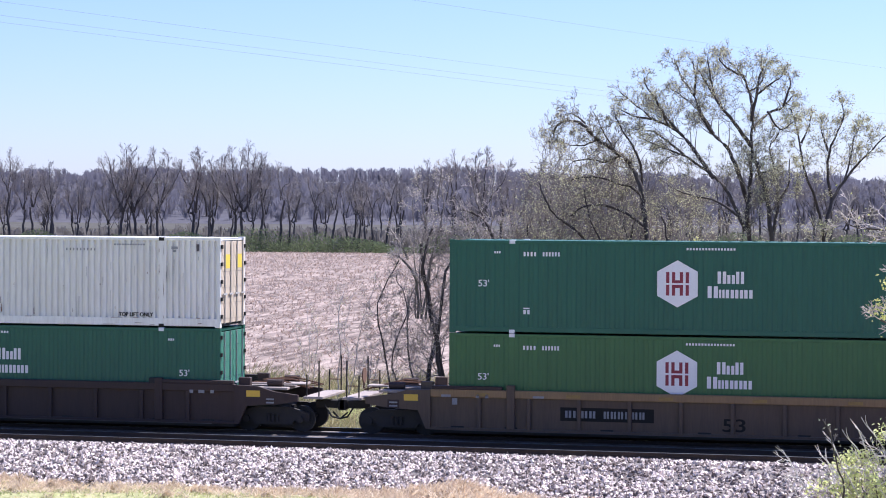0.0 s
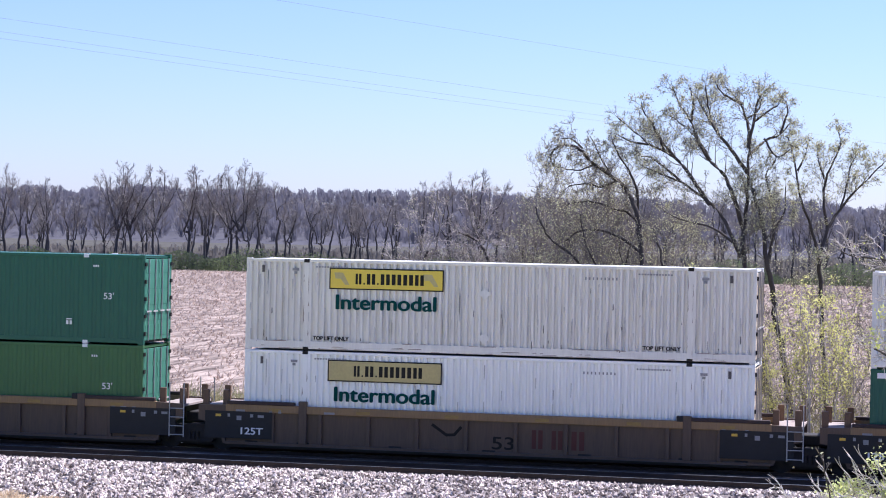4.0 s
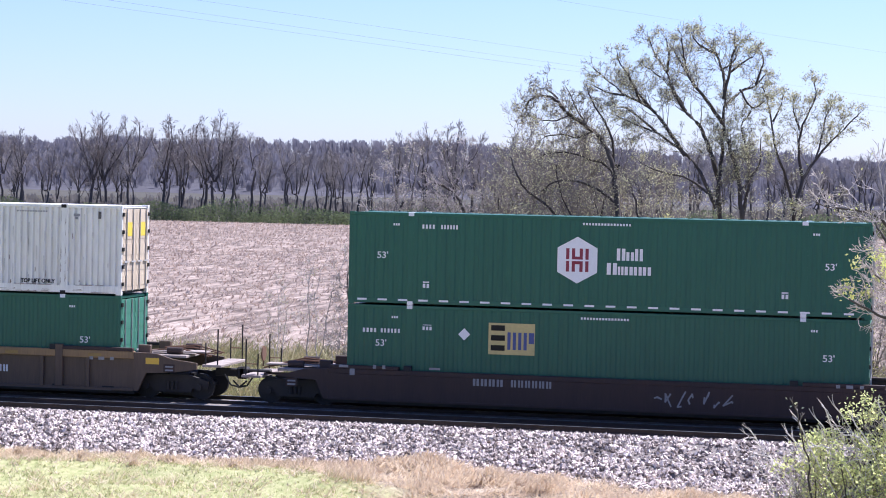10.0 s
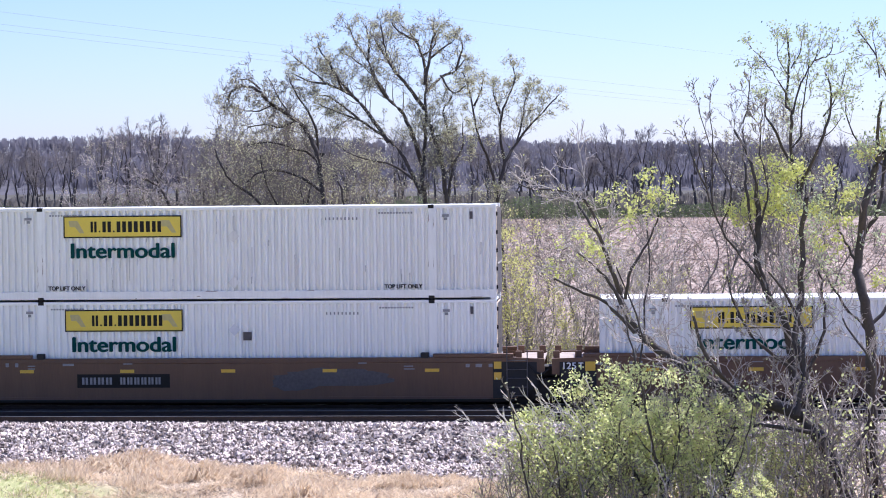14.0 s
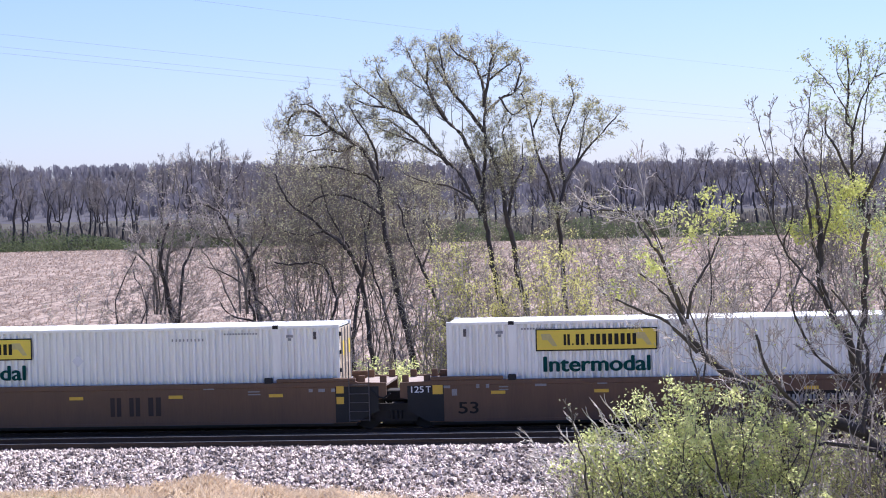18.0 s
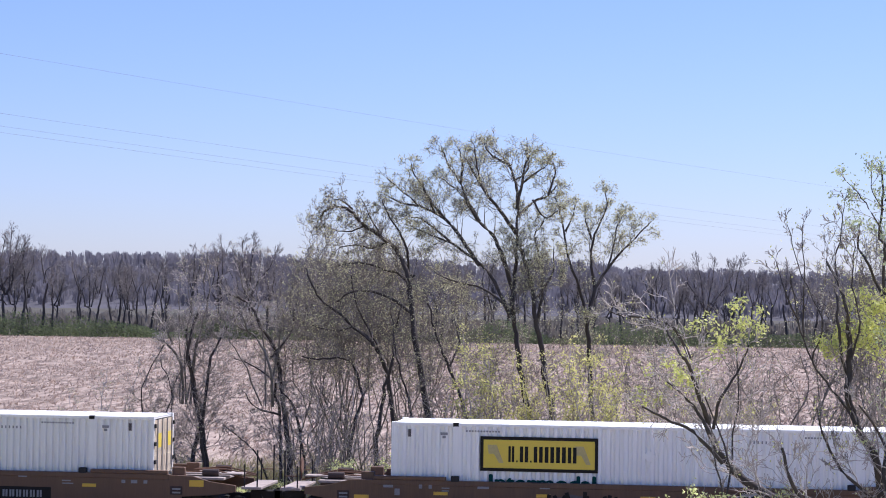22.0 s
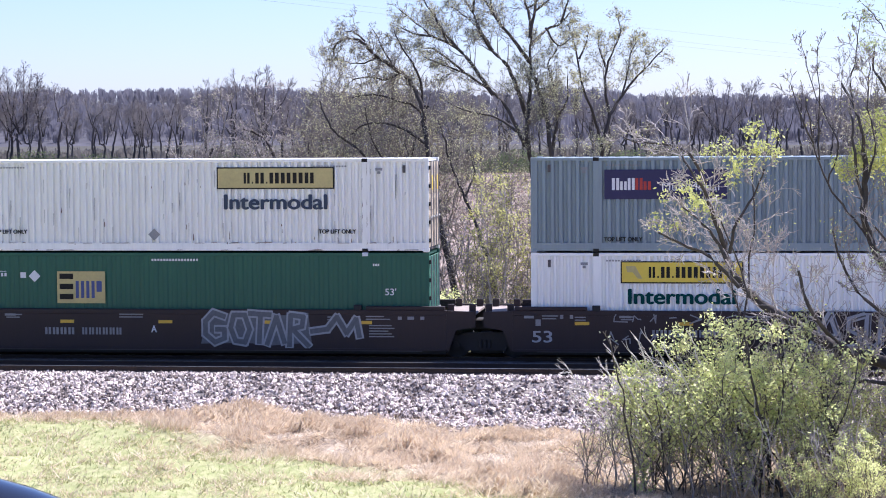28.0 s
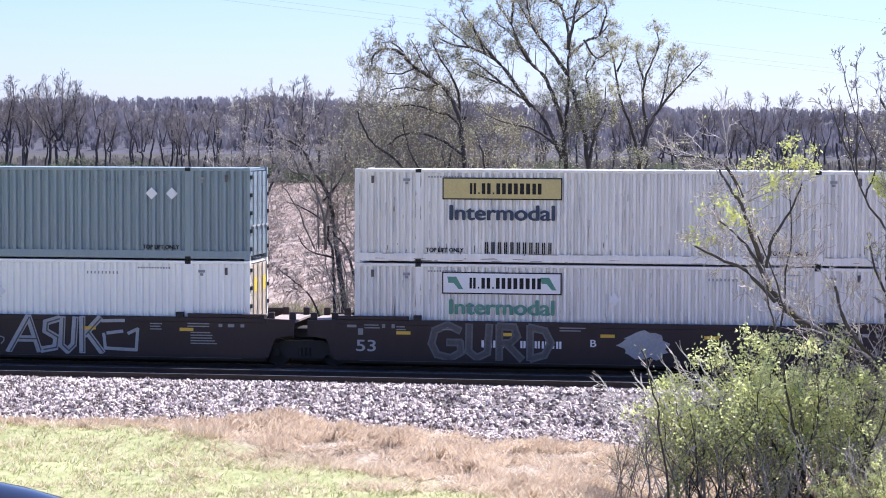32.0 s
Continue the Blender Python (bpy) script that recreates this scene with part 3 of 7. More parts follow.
def grime(seed, n, heavy=1.0):
    """Pale grey runs down the ribs and rusty smears along the bottom rail."""
    def make(c):
        r = random.Random(seed)
        g, d = Geo(), Geo()
        for _ in range(n):
            x = .12 + r.randrange(58) * .2725 + r.uniform(.01, .05)
            z1 = r.uniform(.6, 2.75)
            h = r.uniform(.15, 1.3) * r.random() + .1
            w = r.uniform(.012, .04)
            g.prism([(x, max(.31, z1 - h)), (x + w * .6, max(.31, z1 - h * .9)), (x + w, z1), (x, z1)], D0 - .002, D0 + .001, "y")
        for _ in range(int(n * heavy * .4)):
            x, z, w = r.uniform(.3, 15.4), r.choice((.05, .06, .27, .28, .12)), r.uniform(.05, .55)
            d.prism([(x, z), (x + w, z + .006), (x + w * .8, z + r.uniform(.012, .045)), (x + w * .1, z + .02)], D0 - .0015, D0 + .001, "y")
        for px in (1.9, 2.05, 14.07, 14.22):
            for _ in range(int(5 * heavy)):
                z, h = r.uniform(.2, 2.4), r.uniform(.1, .5)
                d.prism([(px, z), (px + r.uniform(.012, .035), z + h * .3), (px + .01, z + h)], D0 - .0055, D0 - .001, "y")
        tagged(part("grime", g, M["grime"], c, "grey runs of dirt on the ribs"), kind="stuff")
        tagged(part("rust_smear", d, M["smear"], c, "rusty smears along rail and posts"), kind="stuff")
    return make


def hexlogo(x, z):
    """White hexagon with dark red bars and two rows of white bars for the firm's name."""
    def make(c):
        w, h = 0.62, 0.72
        p = part("logo_hexagon", Geo().prism([(x, z + h), (x + w, z + h * .52), (x + w, z - h * .52), (x, z - h), (x - w, z - h * .52), (x - w, z + h * .52)], D0 - .006, D0 - .002, "y"), M["sign"], c,
                 "white hexagon logo")
        for lo, hi, mid in ((z - .36, z - .03, (z - .13, z - .03)), (z + .02, z + .36, (z + .02, z + .11))):
            for dx in (-.35, .25):
                part("logo_bar", Geo().box(x + dx, x + dx + .10, D0 - .009, D0 - .006, lo, hi), M["crimson"], p, "dark red bar")
            g = Geo().box(x - .17, x - .07, D0 - .009, D0 - .006, lo, hi).box(x + .07, x + .17, D0 - .009, D0 - .006, lo, hi).box(x - .07, x + .07, D0 - .009, D0 - .006, *mid)
            part("logo_bar", g, M["crimson"], p, "dark red bar")
        letters(c, x + 1.22, z + .02, D0 - .003, [.26, -.23, .24], .37, .035, M["sign"], "white bar of the firm's name")
        letters(c, x + .92, z - .42, D0 - .003, [.31, -.17, -.25, -.24, -.25], .36, .035, M["sign"], "white bar of the firm's name")
    return make


def size53(z, xs_=(0.92, 14.78), m=None):
    def make(c):
        for x in xs_:
            word("lettering", "53'", x, z, D0 - .004, 0.21, m or M["sign"], c, 0.34, 0.004, "white length marking")
    return make


def whitemarks(extra=(), plate=False):
    def make(c):
        g = Geo()
        if plate:
            dashes(g, .50, 2.02, D0 - .003, 4, .07, .13, .05)
            dashes(g, 1.08, 2.02, D0 - .003, 6, .06, .13, .05)
            dashes(g, 2.42, 2.14, D0 - .003, 3, .07, .11, .04)
            g.box(2.42, 2.70, D0 - .003, D0 - .001, 2.29, 2.31)
        else:
            dashes(g, 2.35, 2.40, D0 - .003, 4, .06, .13, .05)
            dashes(g, 2.95, 2.40, D0 - .003, 6, .055, .13, .04)
        dashes(g, 7.4, 2.63, D0 - .003, 16, .06, .07, .035)
        for x in (1.42, 14.4):
            dashes(g, x, 2.48, D0 - .003, 3, .05, .07, .025)
        for x, z in extra:
            g.box(x, x + .2, D0 - .005, D0 - .003, z + .16, z + .2)
            dashes(g, x, z, D0 - .003, 2, .08, .13, .04)
        tagged(part("stencil", g, M["sign"], c, "small white markings"), kind="stuff")
    return make


def plate_logo(x, z, w=1.55, h=1.0):
    """Pale yellow plate with dark and blue shapes."""
    def make(c):
        p = part("logo_panel", Geo().box(x, x + w, D0 - .006, D0 - .002, z, z + h), M["fadedyellow"], c, "pale yellow logo panel")
        g = Geo()
        for k in range(3):
            zz = z + .12 + k * (h - .36) / 2
            g.box(x + .08, x + .52, D0 - .009, D0 - .006, zz, zz + .17)
        part("logo_shape", g, M["ink"], p)
        g = Geo()
        for dx in (.60, .77, .94, 1.11):
            g.box(x + dx, x + dx + .10, D0 - .009, D0 - .006, z + .16, z + .70)
        g.box(x + 1.27, x + 1.44, D0 - .009, D0 - .006, z + .36, z + .70)
        part("logo_shape", g, M["blue"], p)
    return make


def dash_line(z):
    def make(c):
        g = Geo()
        x = 0.3
        while x < 15.7:
            g.box(x, x + .30, D0 - .006, D0 - .002, z, z + .06)
            x += .655
        tagged(part("reflective_strip", g, M["sign"], c, "broken white reflective strip"), kind="stuff")
    return make


def patch(x0, x1, z0, z1, m, label=""):
    def make(c):
        part("patch", Geo().box(x0, x1, D0 - .005, D0 - .001, z0, z1), m, c, label)
    return make


Y1, Y2 = M["logoyellow"], M["fadedyellow"]
UNIT = dict(A=-38.69, B=-15.03, C=4.56, D=24.15, E=47.84, F=71.49, G=90.77, H=110.25, I=133.86, J=157.43, K=176.73, L=196.20)
Z0, Z1 = 0.384, 0.384 + HIG + 0.012
WHITE = "white corrugated container with yellow logo panel in a well car"
GREEN = "dark green container with white hexagon logo in a well car"
jb = two_tone(Y1, M["ink"], M["teal"])
for k, z, body, ribs, label, cast, logos, dy in (
        ("A", Z1, "offwhite", WR, "plain weathered white container stacked over a green one", "ink", [top_lift(), marks(), scuffs(1, 20, M["rust"]), grime(101, 60)], True),
        ("A", Z0, "green", GR, GREEN, "sign", [hexlogo(7.3, 1.75), size53(1.35), whitemarks()], False),
        ("B", Z1, "green", GR, GREEN.replace("in a well car", "stacked on top"), "sign", [hexlogo(7.13, 1.60), size53(1.45), whitemarks([(2.35, .6), (13.5, .6)])], False),
        ("B", Z0, "green2", GR, "faded olive green container with white hexagon logo in a well car", "sign", [hexlogo(7.13, 1.75), size53(1.45), whitemarks()], False),
        ("C", Z1, "duskwhite", WR, WHITE.replace("in a well car", "stacked on another"), "ink", [jb, top_lift(), marks(), placard(7.75, 1.93, M["offwhite"]), placard(7.75, .55, M["offwhite"]), scuffs(2, 30, M["spraygrey"]), grime(102, 120)], True),
        ("C", Z0, "lightwhite", WR, WHITE, "ink", [two_tone(Y2, M["ink"], M["teal"]), marks(), grime(112, 40, .4)], True),
        ("D", Z1, "offwhite", WR, "weathered white container with faded logo stacked on a green one", "ink", [two_tone(Y2, M["ink"], M["teal"]), top_lift(), marks(), scuffs(3, 40, M["rust"]), grime(103, 150, 1.4),
            patch(2.62, 4.15, 2.56, 2.68, M["crimson"], "dark red strip"), placard(7.9, .5, M["offwhite"])], True),
        ("D", Z0, "green", GR, GREEN, "sign", [hexlogo(7.22, 1.53), size53(1.35), whitemarks(), patch(.2, 1.35, 2.62, 2.78, M["sign"], "torn white strip")], False),
        ("E", Z1, "green", GR, GREEN.replace("in a well car", "with broken white strip"), "sign", [hexlogo(7.25, 1.55), size53(1.45), whitemarks([(2.4, .55), (13.5, .55)]), dash_line(.12)], False),
        ("E", Z0, "green", GR, "dark green container with pale yellow logo plate in a well car", "sign", [plate_logo(4.52, 1.46, 1.46, .98), size53(1.60), whitemarks((), True), placard(3.75, 2.05, M["sign"])], False),
        ("F", Z1, "white", WR, WHITE.replace("in a well car", "stacked on another"), "ink", [jb, top_lift(), marks(), grime(113, 30, .5), placard(8.05, 1.98, M["offwhite"]), placard(8.05, .55, M["offwhite"])], True),
        ("F", Z0, "lightwhite", WR, WHITE, "ink", [jb, marks(), placard(8.05, 2.0, M["sign"]), placard(8.45, 1.80, M["spraygrey"], .13, False)], True),
        ("G", Z0, "white", WR, WHITE, "ink", [jb, marks(), placard(7.9, 1.9, M["sign"])], True),
        ("H", Z0, "white", WR, WHITE, "ink", [jb, marks(), placard(7.9, 2.0, M["sign"])], True),
        ("I", Z0, "lightwhite", FR, "clean white container with black-framed yellow logo in a well car", "ink", [two_tone(Y1, M["ink"], M["teal"], True, 2.85, 1.55, 3.4, 0.86, "Intermodal", 0.90, .10), marks(), placard(7.9, 2.0, M["lightwhite"])], True),
        ("J", Z1, "white", WR, "white container streaked with rust, stacked on a green one", "ink", [two_tone(Y2, M["ink"], M["indigo"], True, 9.55, 2.0), top_lift(.58), marks(), scuffs(5, 24, M["rust"]), grime(105, 80), placard(7.5, .55, M["stencil"])], True),
        ("J", Z0, "green", GR, "dark green container with pale yellow logo plate in a well car", "sign", [plate_logo(4.35, 1.30), size53(1.58), whitemarks((), True), placard(3.62, 2.15, M["sign"]), placard(3.25, 2.18, M["sign"], .09, False)], False),
        ("K", Z1, "grey", FR, "grey corrugated container with navy logo panel stacked on a white one", "ink", [top_lift(), marks(), placard(13.0, 2.08, M["sign"]), placard(13.65, 2.08, M["sign"])], False),
        ("K", Z0, "lightwhite", WR, WHITE, "ink", [jb, marks(), placard(8.05, 1.85, M["sign"])], True),
        ("L", Z1, "offwhite", WR, "weathered white container with faded yellow logo stacked on another", "ink", [two_tone(Y2, M["ink"], M["indigo"]), top_lift(), marks(), scuffs(7, 34, M["spraygrey"]), grime(107, 120), lambda c: letters(c, 4.07, .30, D0 - .004, [.10] * 11, .36, .095, M["ink"], "black sprayed bar")], True),
        ("L", Z0, "offwhite", WR, "weathered white container with a white logo panel in a well car", "ink", [two_tone(M["sign"], M["ink"], M["fadedteal"]), marks(), grime(114, 110, .8), placard(8.05, 1.85, M["sign"])], True)):
    c = container(UNIT[k], z, M[body], ribs, label, M[cast], logos, dy)
    if k == "K" and z == Z1:
        p = part("logo_panel", Geo().box(2.25, 5.95, D0 - .006, D0 - .002, 1.62, 2.52), M["navy"], c, "navy logo panel")
        letters(p, 2.48, 1.9, D0 - .006, [.22, -.2, .21], .36, .03, M["sign"], "white bar of the firm's name")
        letters(p, 3.19, 1.9, D0 - .006, [.22, -.22], .36, .03, M["red"], "red bar of the firm's name")
        word("lettering", "MultiModal", 4.0, 1.88, D0 - .008, 0.26, M["sign"], p, 1.72, 0.0, "white lettering")


# ---- well cars ----
CARS, AXLES = [], []


def wheel_geo():
    g = Geo()
    for s in (-1, 1):
        ya, yb = (0.69, 0.83) if s > 0 else (-0.83, -0.69)
        g.rod((0, ya, 0), (0, yb, 0), 0.42, 28)
        f = yb if s > 0 else ya
        g.rod((0, f - .001 * s, 0), (0, f + .012 * s, 0), 0.34, 20)
        for i in range(5):
            a = i * math.pi * 2 / 5
            g.rod((0.23 * math.cos(a), f, 0.23 * math.sin(a)), (0.23 * math.cos(a), f + .02 * s, 0.23 * math.sin(a)), 0.045, 8)
    g.rod((0, -0.95, 0), (0, 0.95, 0), 0.08, 12)
    return g


def truck(parent, x):
    t = part("truck", shared("bolster", lambda: Geo().box(-.2, .2, -1.0, 1.0, .42, .80, .03), M["iron"]), M["iron"], parent)
    t.location.x = x
    for s in (-1, 1):
        def frame_geo():
            g = Geo()
            y0, y1 = (0.93, 1.08) if s > 0 else (-1.08, -0.93)
            g.prism([(-1.18, .62), (-1.18, .36), (-.68, .36), (-.62, .24), (.62, .24), (.68, .36), (1.18, .36), (1.18, .62), (.55, .80), (-.55, .80)], y0, y1, "y")
            return g
        part("side_frame", shared(("side_frame", s), frame_geo, M["iron"]), M["iron"], t)
        for k in (-.14, 0, .14):
            part("spring", shared(("spring", s, k), lambda: Geo().rod((k, s * 1.1, .33), (k, s * 1.1, .58), .055, 10), M["iron"]), M["iron"], t)
        part("brake_lever", shared(("brake_lever", s), lambda: Geo().prism([(s * .12, .36), (s * .30, .36), (s * .42, .78), (s * .30, .78)], -.1, .1, "y"), M["iron"]), M["iron"], t)
        part("brake_beam", shared(("brake_beam", s), lambda: Geo().box(s * .36 - .05, s * .36 + .05, -.8, .8, .30, .40), M["iron"]), M["iron"], t)
        for dx in (-.89, .89):
            part("axle_bearing", shared(("axle_bearing", s, dx), lambda: Geo().rod((dx, s * 1.06, .42), (dx, s * 1.16, .42), .11, 12), M["iron"]), M["iron"], t)
    # Added dark block, hides the sunlit ground between the wheels.
    part("spring_plank", shared("spring_plank", lambda: Geo().box(-.50, .50, -.62, .62, .10, .40, .02), M["black"]), M["black"], t)
    for dx in (-.89, .89):
        w = part("wheelset", shared("wheelset", wheel_geo, M["black"], False), M["black"], t)
        w.location = (dx, 0, .42)
        AXLES.append(w)
    return t


def well_car(k, left, right, body, chord, style, label, number=None, num_x=8.0, mark53=None, deck="deck", top=1.52):
    """left, right: 'c' for a coupler end, 'a' for an articulated end. The right articulated end carries the shared truck."""
    car = thing("well_car", pose(UNIT[k], 0, 0), label, "railcar", "well cars of the train")
    B, C = M[body], M[chord]
    yo = -1.50
    xa, xb = -0.55, LEN + 0.55
    for s in (1, -1):
        g = Geo()
        y0, y1 = (yo, yo + .09) if s > 0 else (-yo - .09, -yo)
        if style == "rib":
            y0, y1 = (yo + .10, yo + .17) if s > 0 else (-yo - .17, -yo - .10)
        g.prism([(xa, .27), (xb, .27), (xb, top - .16), (xa, top - .16)], y0, y1, "y")
        part("side_sheet", g, B, car)
        ya, yb = (yo - .004, yo + .17) if s > 0 else (-yo - .17, -yo + .004)
        part("top_chord", Geo().box(xa, xb, ya, yb, top - (.24 if style == "rib" else .16), top, .015), C, car, "lighter top chord" if chord != body else "")
        if k != "E":
            part("sill_edge", Geo().box(0.2, LEN - .2, *sorted((s * (yo - .012), s * (yo - .006))), .245, .268), M["spraygrey"], car, "grey lower edge")
        part("bottom_sill", Geo().box(xa, xb, ya - .01 * s, yb, .25, .33, .01), B, car)
        if style == "rib":
            for i in range(10):
                x = 1.0 + i * 1.57
                part("rib", shared(("rib", s), lambda: Geo().box(-.06, .06, *( (yo, yo + .10) if s > 0 else (-yo - .10, -yo)), .33, top - .24, .01), B), B, car).location.x = x
            for x in (2.0, 14.15):
                part("guide_post", shared(("guide_post", s), lambda: Geo().box(-.13, .13, *((yo - .03, yo + .12) if s > 0 else (-yo - .12, -yo + .03)), .33, top + .16, .015), B), B, car).location.x = x
        for x0, x1 in ((-0.5, 1.72), (14.2, LEN + .5)):
            part("end_lip", Geo().box(x0, x1, ya - .006 * s, yb, top + .002, top + .11, .012), B if chord == body else M["darkbrown"], car)
        for x in (1.88, 13.82):
            part("lock_block", shared(("lock_block", s, x, top), lambda: Geo().box(x, x + .24, ya - .008 * s, yb, top - .03, top + .15, .015), M["black"]), M["black"], car, "dark locking block")
    for x in (0.3, 2.0, 5.0, 8.0, 11.0, 14.1, 15.8):
        part("cross_beam", shared("cross_beam", lambda: Geo().box(-.2, .2, -1.42, 1.42, .26, .378), M["black"]), M["black"], car).location.x = x
    # Added dark plate that closes the sunlit gap below the car.
    part("well_floor", shared("well_floor", lambda: Geo().box(-.52, LEN + .52, -1.36, 1.36, .15, .258, .01), M["black"]), M["black"], car)
    for side, kind in ((-1, left), (1, right)):
        end_platform(car, side, kind, B, M[deck], top, k)
    # small bright marks on the near side
    yd = yo - .004
    RY = M["dullyellow"] if style == "rib" else M["yellow"]
    for i in range(0 if k in "AE" else 6 if style == "rib" else 5):
        x = 0.9 + i * 2.85 if style == "rib" else 1.35 + i * 3.15
        part("reflector", shared(("reflector", style), lambda: Geo().box(0, .44, yd - .008, yd - .001, 0, .10), RY), RY, car, "yellow reflective strip").location = (x, 0, top - (.44 if style != "rib" else .19))
    g = Geo()
    for x, z, w, h in ((.15, 1.05, .16, .2), (-.2, 1.28, .3, .08), (15.2, 1.22, .12, .1), (15.5, 1.22, .2, .1), (15.9, 1.22, .12, .1), (2.7, 1.30, .35, .07), (.9, 1.27, .1, .12), (1.2, 1.27, .1, .12)):
        g.box(x, x + w, yd - .008, yd - .001, z, z + h)
    tagged(part("stencil", g, M["stencil"], car, "small pale stencilled markings"), kind="stuff")
    ink = M["silver"] if body in ("maroon",) else M["ink"]
    if mark53:
        word("lettering", "53", mark53[0], mark53[1], yd - .006 if style != "rib" else yo + .094, .36 if style != "rib" else .40, ink, car, .60 if style != "rib" else .68, .01, "large length marking")
    for side, kind in ((-1, left), (1, right)):
        if kind == "a" and body != "maroon":
            e = 1.0 if style == "rib" else .12 if side > 0 else -.10
            x0, x1 = (-1.22, e) if side < 0 else (LEN - e, LEN + 1.22)
            g = Geo().box(x0, x1, yo - .02, yo - .006, .44, top - .22)
            # Drawn down over the end side to stand for shade by the truck.
            if style != "rib":
                a, b, c_ = (x0, x0 + .62, x1) if side < 0 else (x1, x1 - .72, x0)
                g = Geo().prism([(a, .62), (b, .27), (c_, .27), (c_, top - .15), (a, top - .15)], yo - .02, yo - .006, "y")
            part("black_panel", g, M["black"], car, "black painted end panel, partly standing for shade")
            for dx, zz, w_, h_ in ((.35, 1.12, .18, .08), (.75, 1.12, .08, .1), (1.05, 1.02, .16, .14), (1.5, 1.12, .1, .1), (1.75, 1.12, .2, .08)):
                if dx < x1 - x0 - .3 and style == "rib":
                    part("plate", Geo().box(x0 + dx, x0 + dx + w_, yo - .026, yo - .02, zz, zz + h_), M["stencil"] if dx != .35 else M["yellow"], car)
            if side < 0 and style == "rib":
                word("lettering", "125T", x0 + 1.2, .58, yo - .024, .22, M["sign"], car, .72, .009, "white lettering")
            if style != "rib":
                if side < 0:
                    word("lettering", "125", x0 + .12, 1.16, yo - .024, .20, M["sign"], car, .38, .006, "white lettering")
                    word("lettering", "T", x0 + .58, 1.16, yo - .024, .20, M["sign"], car, .14, .006, "white lettering")
                    part("yellow_plate", Geo().box(x0 + .78, x0 + 1.09, yo - .026, yo - .02, 1.10, 1.38), M["yellow"], car, "yellow plate")
                else:
                    g = Geo()
                    for dx in (.43, 1.05):
                        g.rod((x0 + dx, yo - .05, .30), (x0 + dx, yo - .05, top + .62), .018)
                    for i in range(5):
                        g.rod((x0 + .43, yo - .05, .34 + i * .27), (x0 + 1.05, yo - .05, .34 + i * .27), .014)
                    part("ladder", g, M["spraygrey"], car, "grey steel ladder")
                    part("air_hose", Geo().path([(x0 + 1.1, yo - .03, 1.3), (x0 + 1.3, yo - .04, 1.05), (x0 + 1.5, yo - .03, 1.0), (x0 + 1.7, yo - .02, 1.15)], .03), M["rubber"], car)
                    for zz in (.84, 1.17):
                        part("yellow_plate", Geo().box(x0 + .03, x0 + .26, yo - .026, yo - .020, zz, zz + .22), M["yellow"], car, "yellow plate")
    if number:
        nm = M["sign"] if number == "white" else M["stencil"]
        nz = .72 if k != "E" else .86
        yn = yd - .004 if style != "rib" else yo + .09
        letters(car, num_x, nz, yn, [.19] * 4, .22, .06, nm, "pale bar of the car number")
        letters(car, num_x + 1.2, nz, yn, [.16] * 6, .22, .06, nm, "pale bar of the car number")
        if number == "boxed":
            yb_ = yd if style != "rib" else yo + .094
            part("number_board", Geo().box(num_x - .15, num_x + 2.75, yb_ - .003, yb_ + .002, .62, 1.04), M["ink"], car, "black number panel")
    CARS.append(car)
    return car


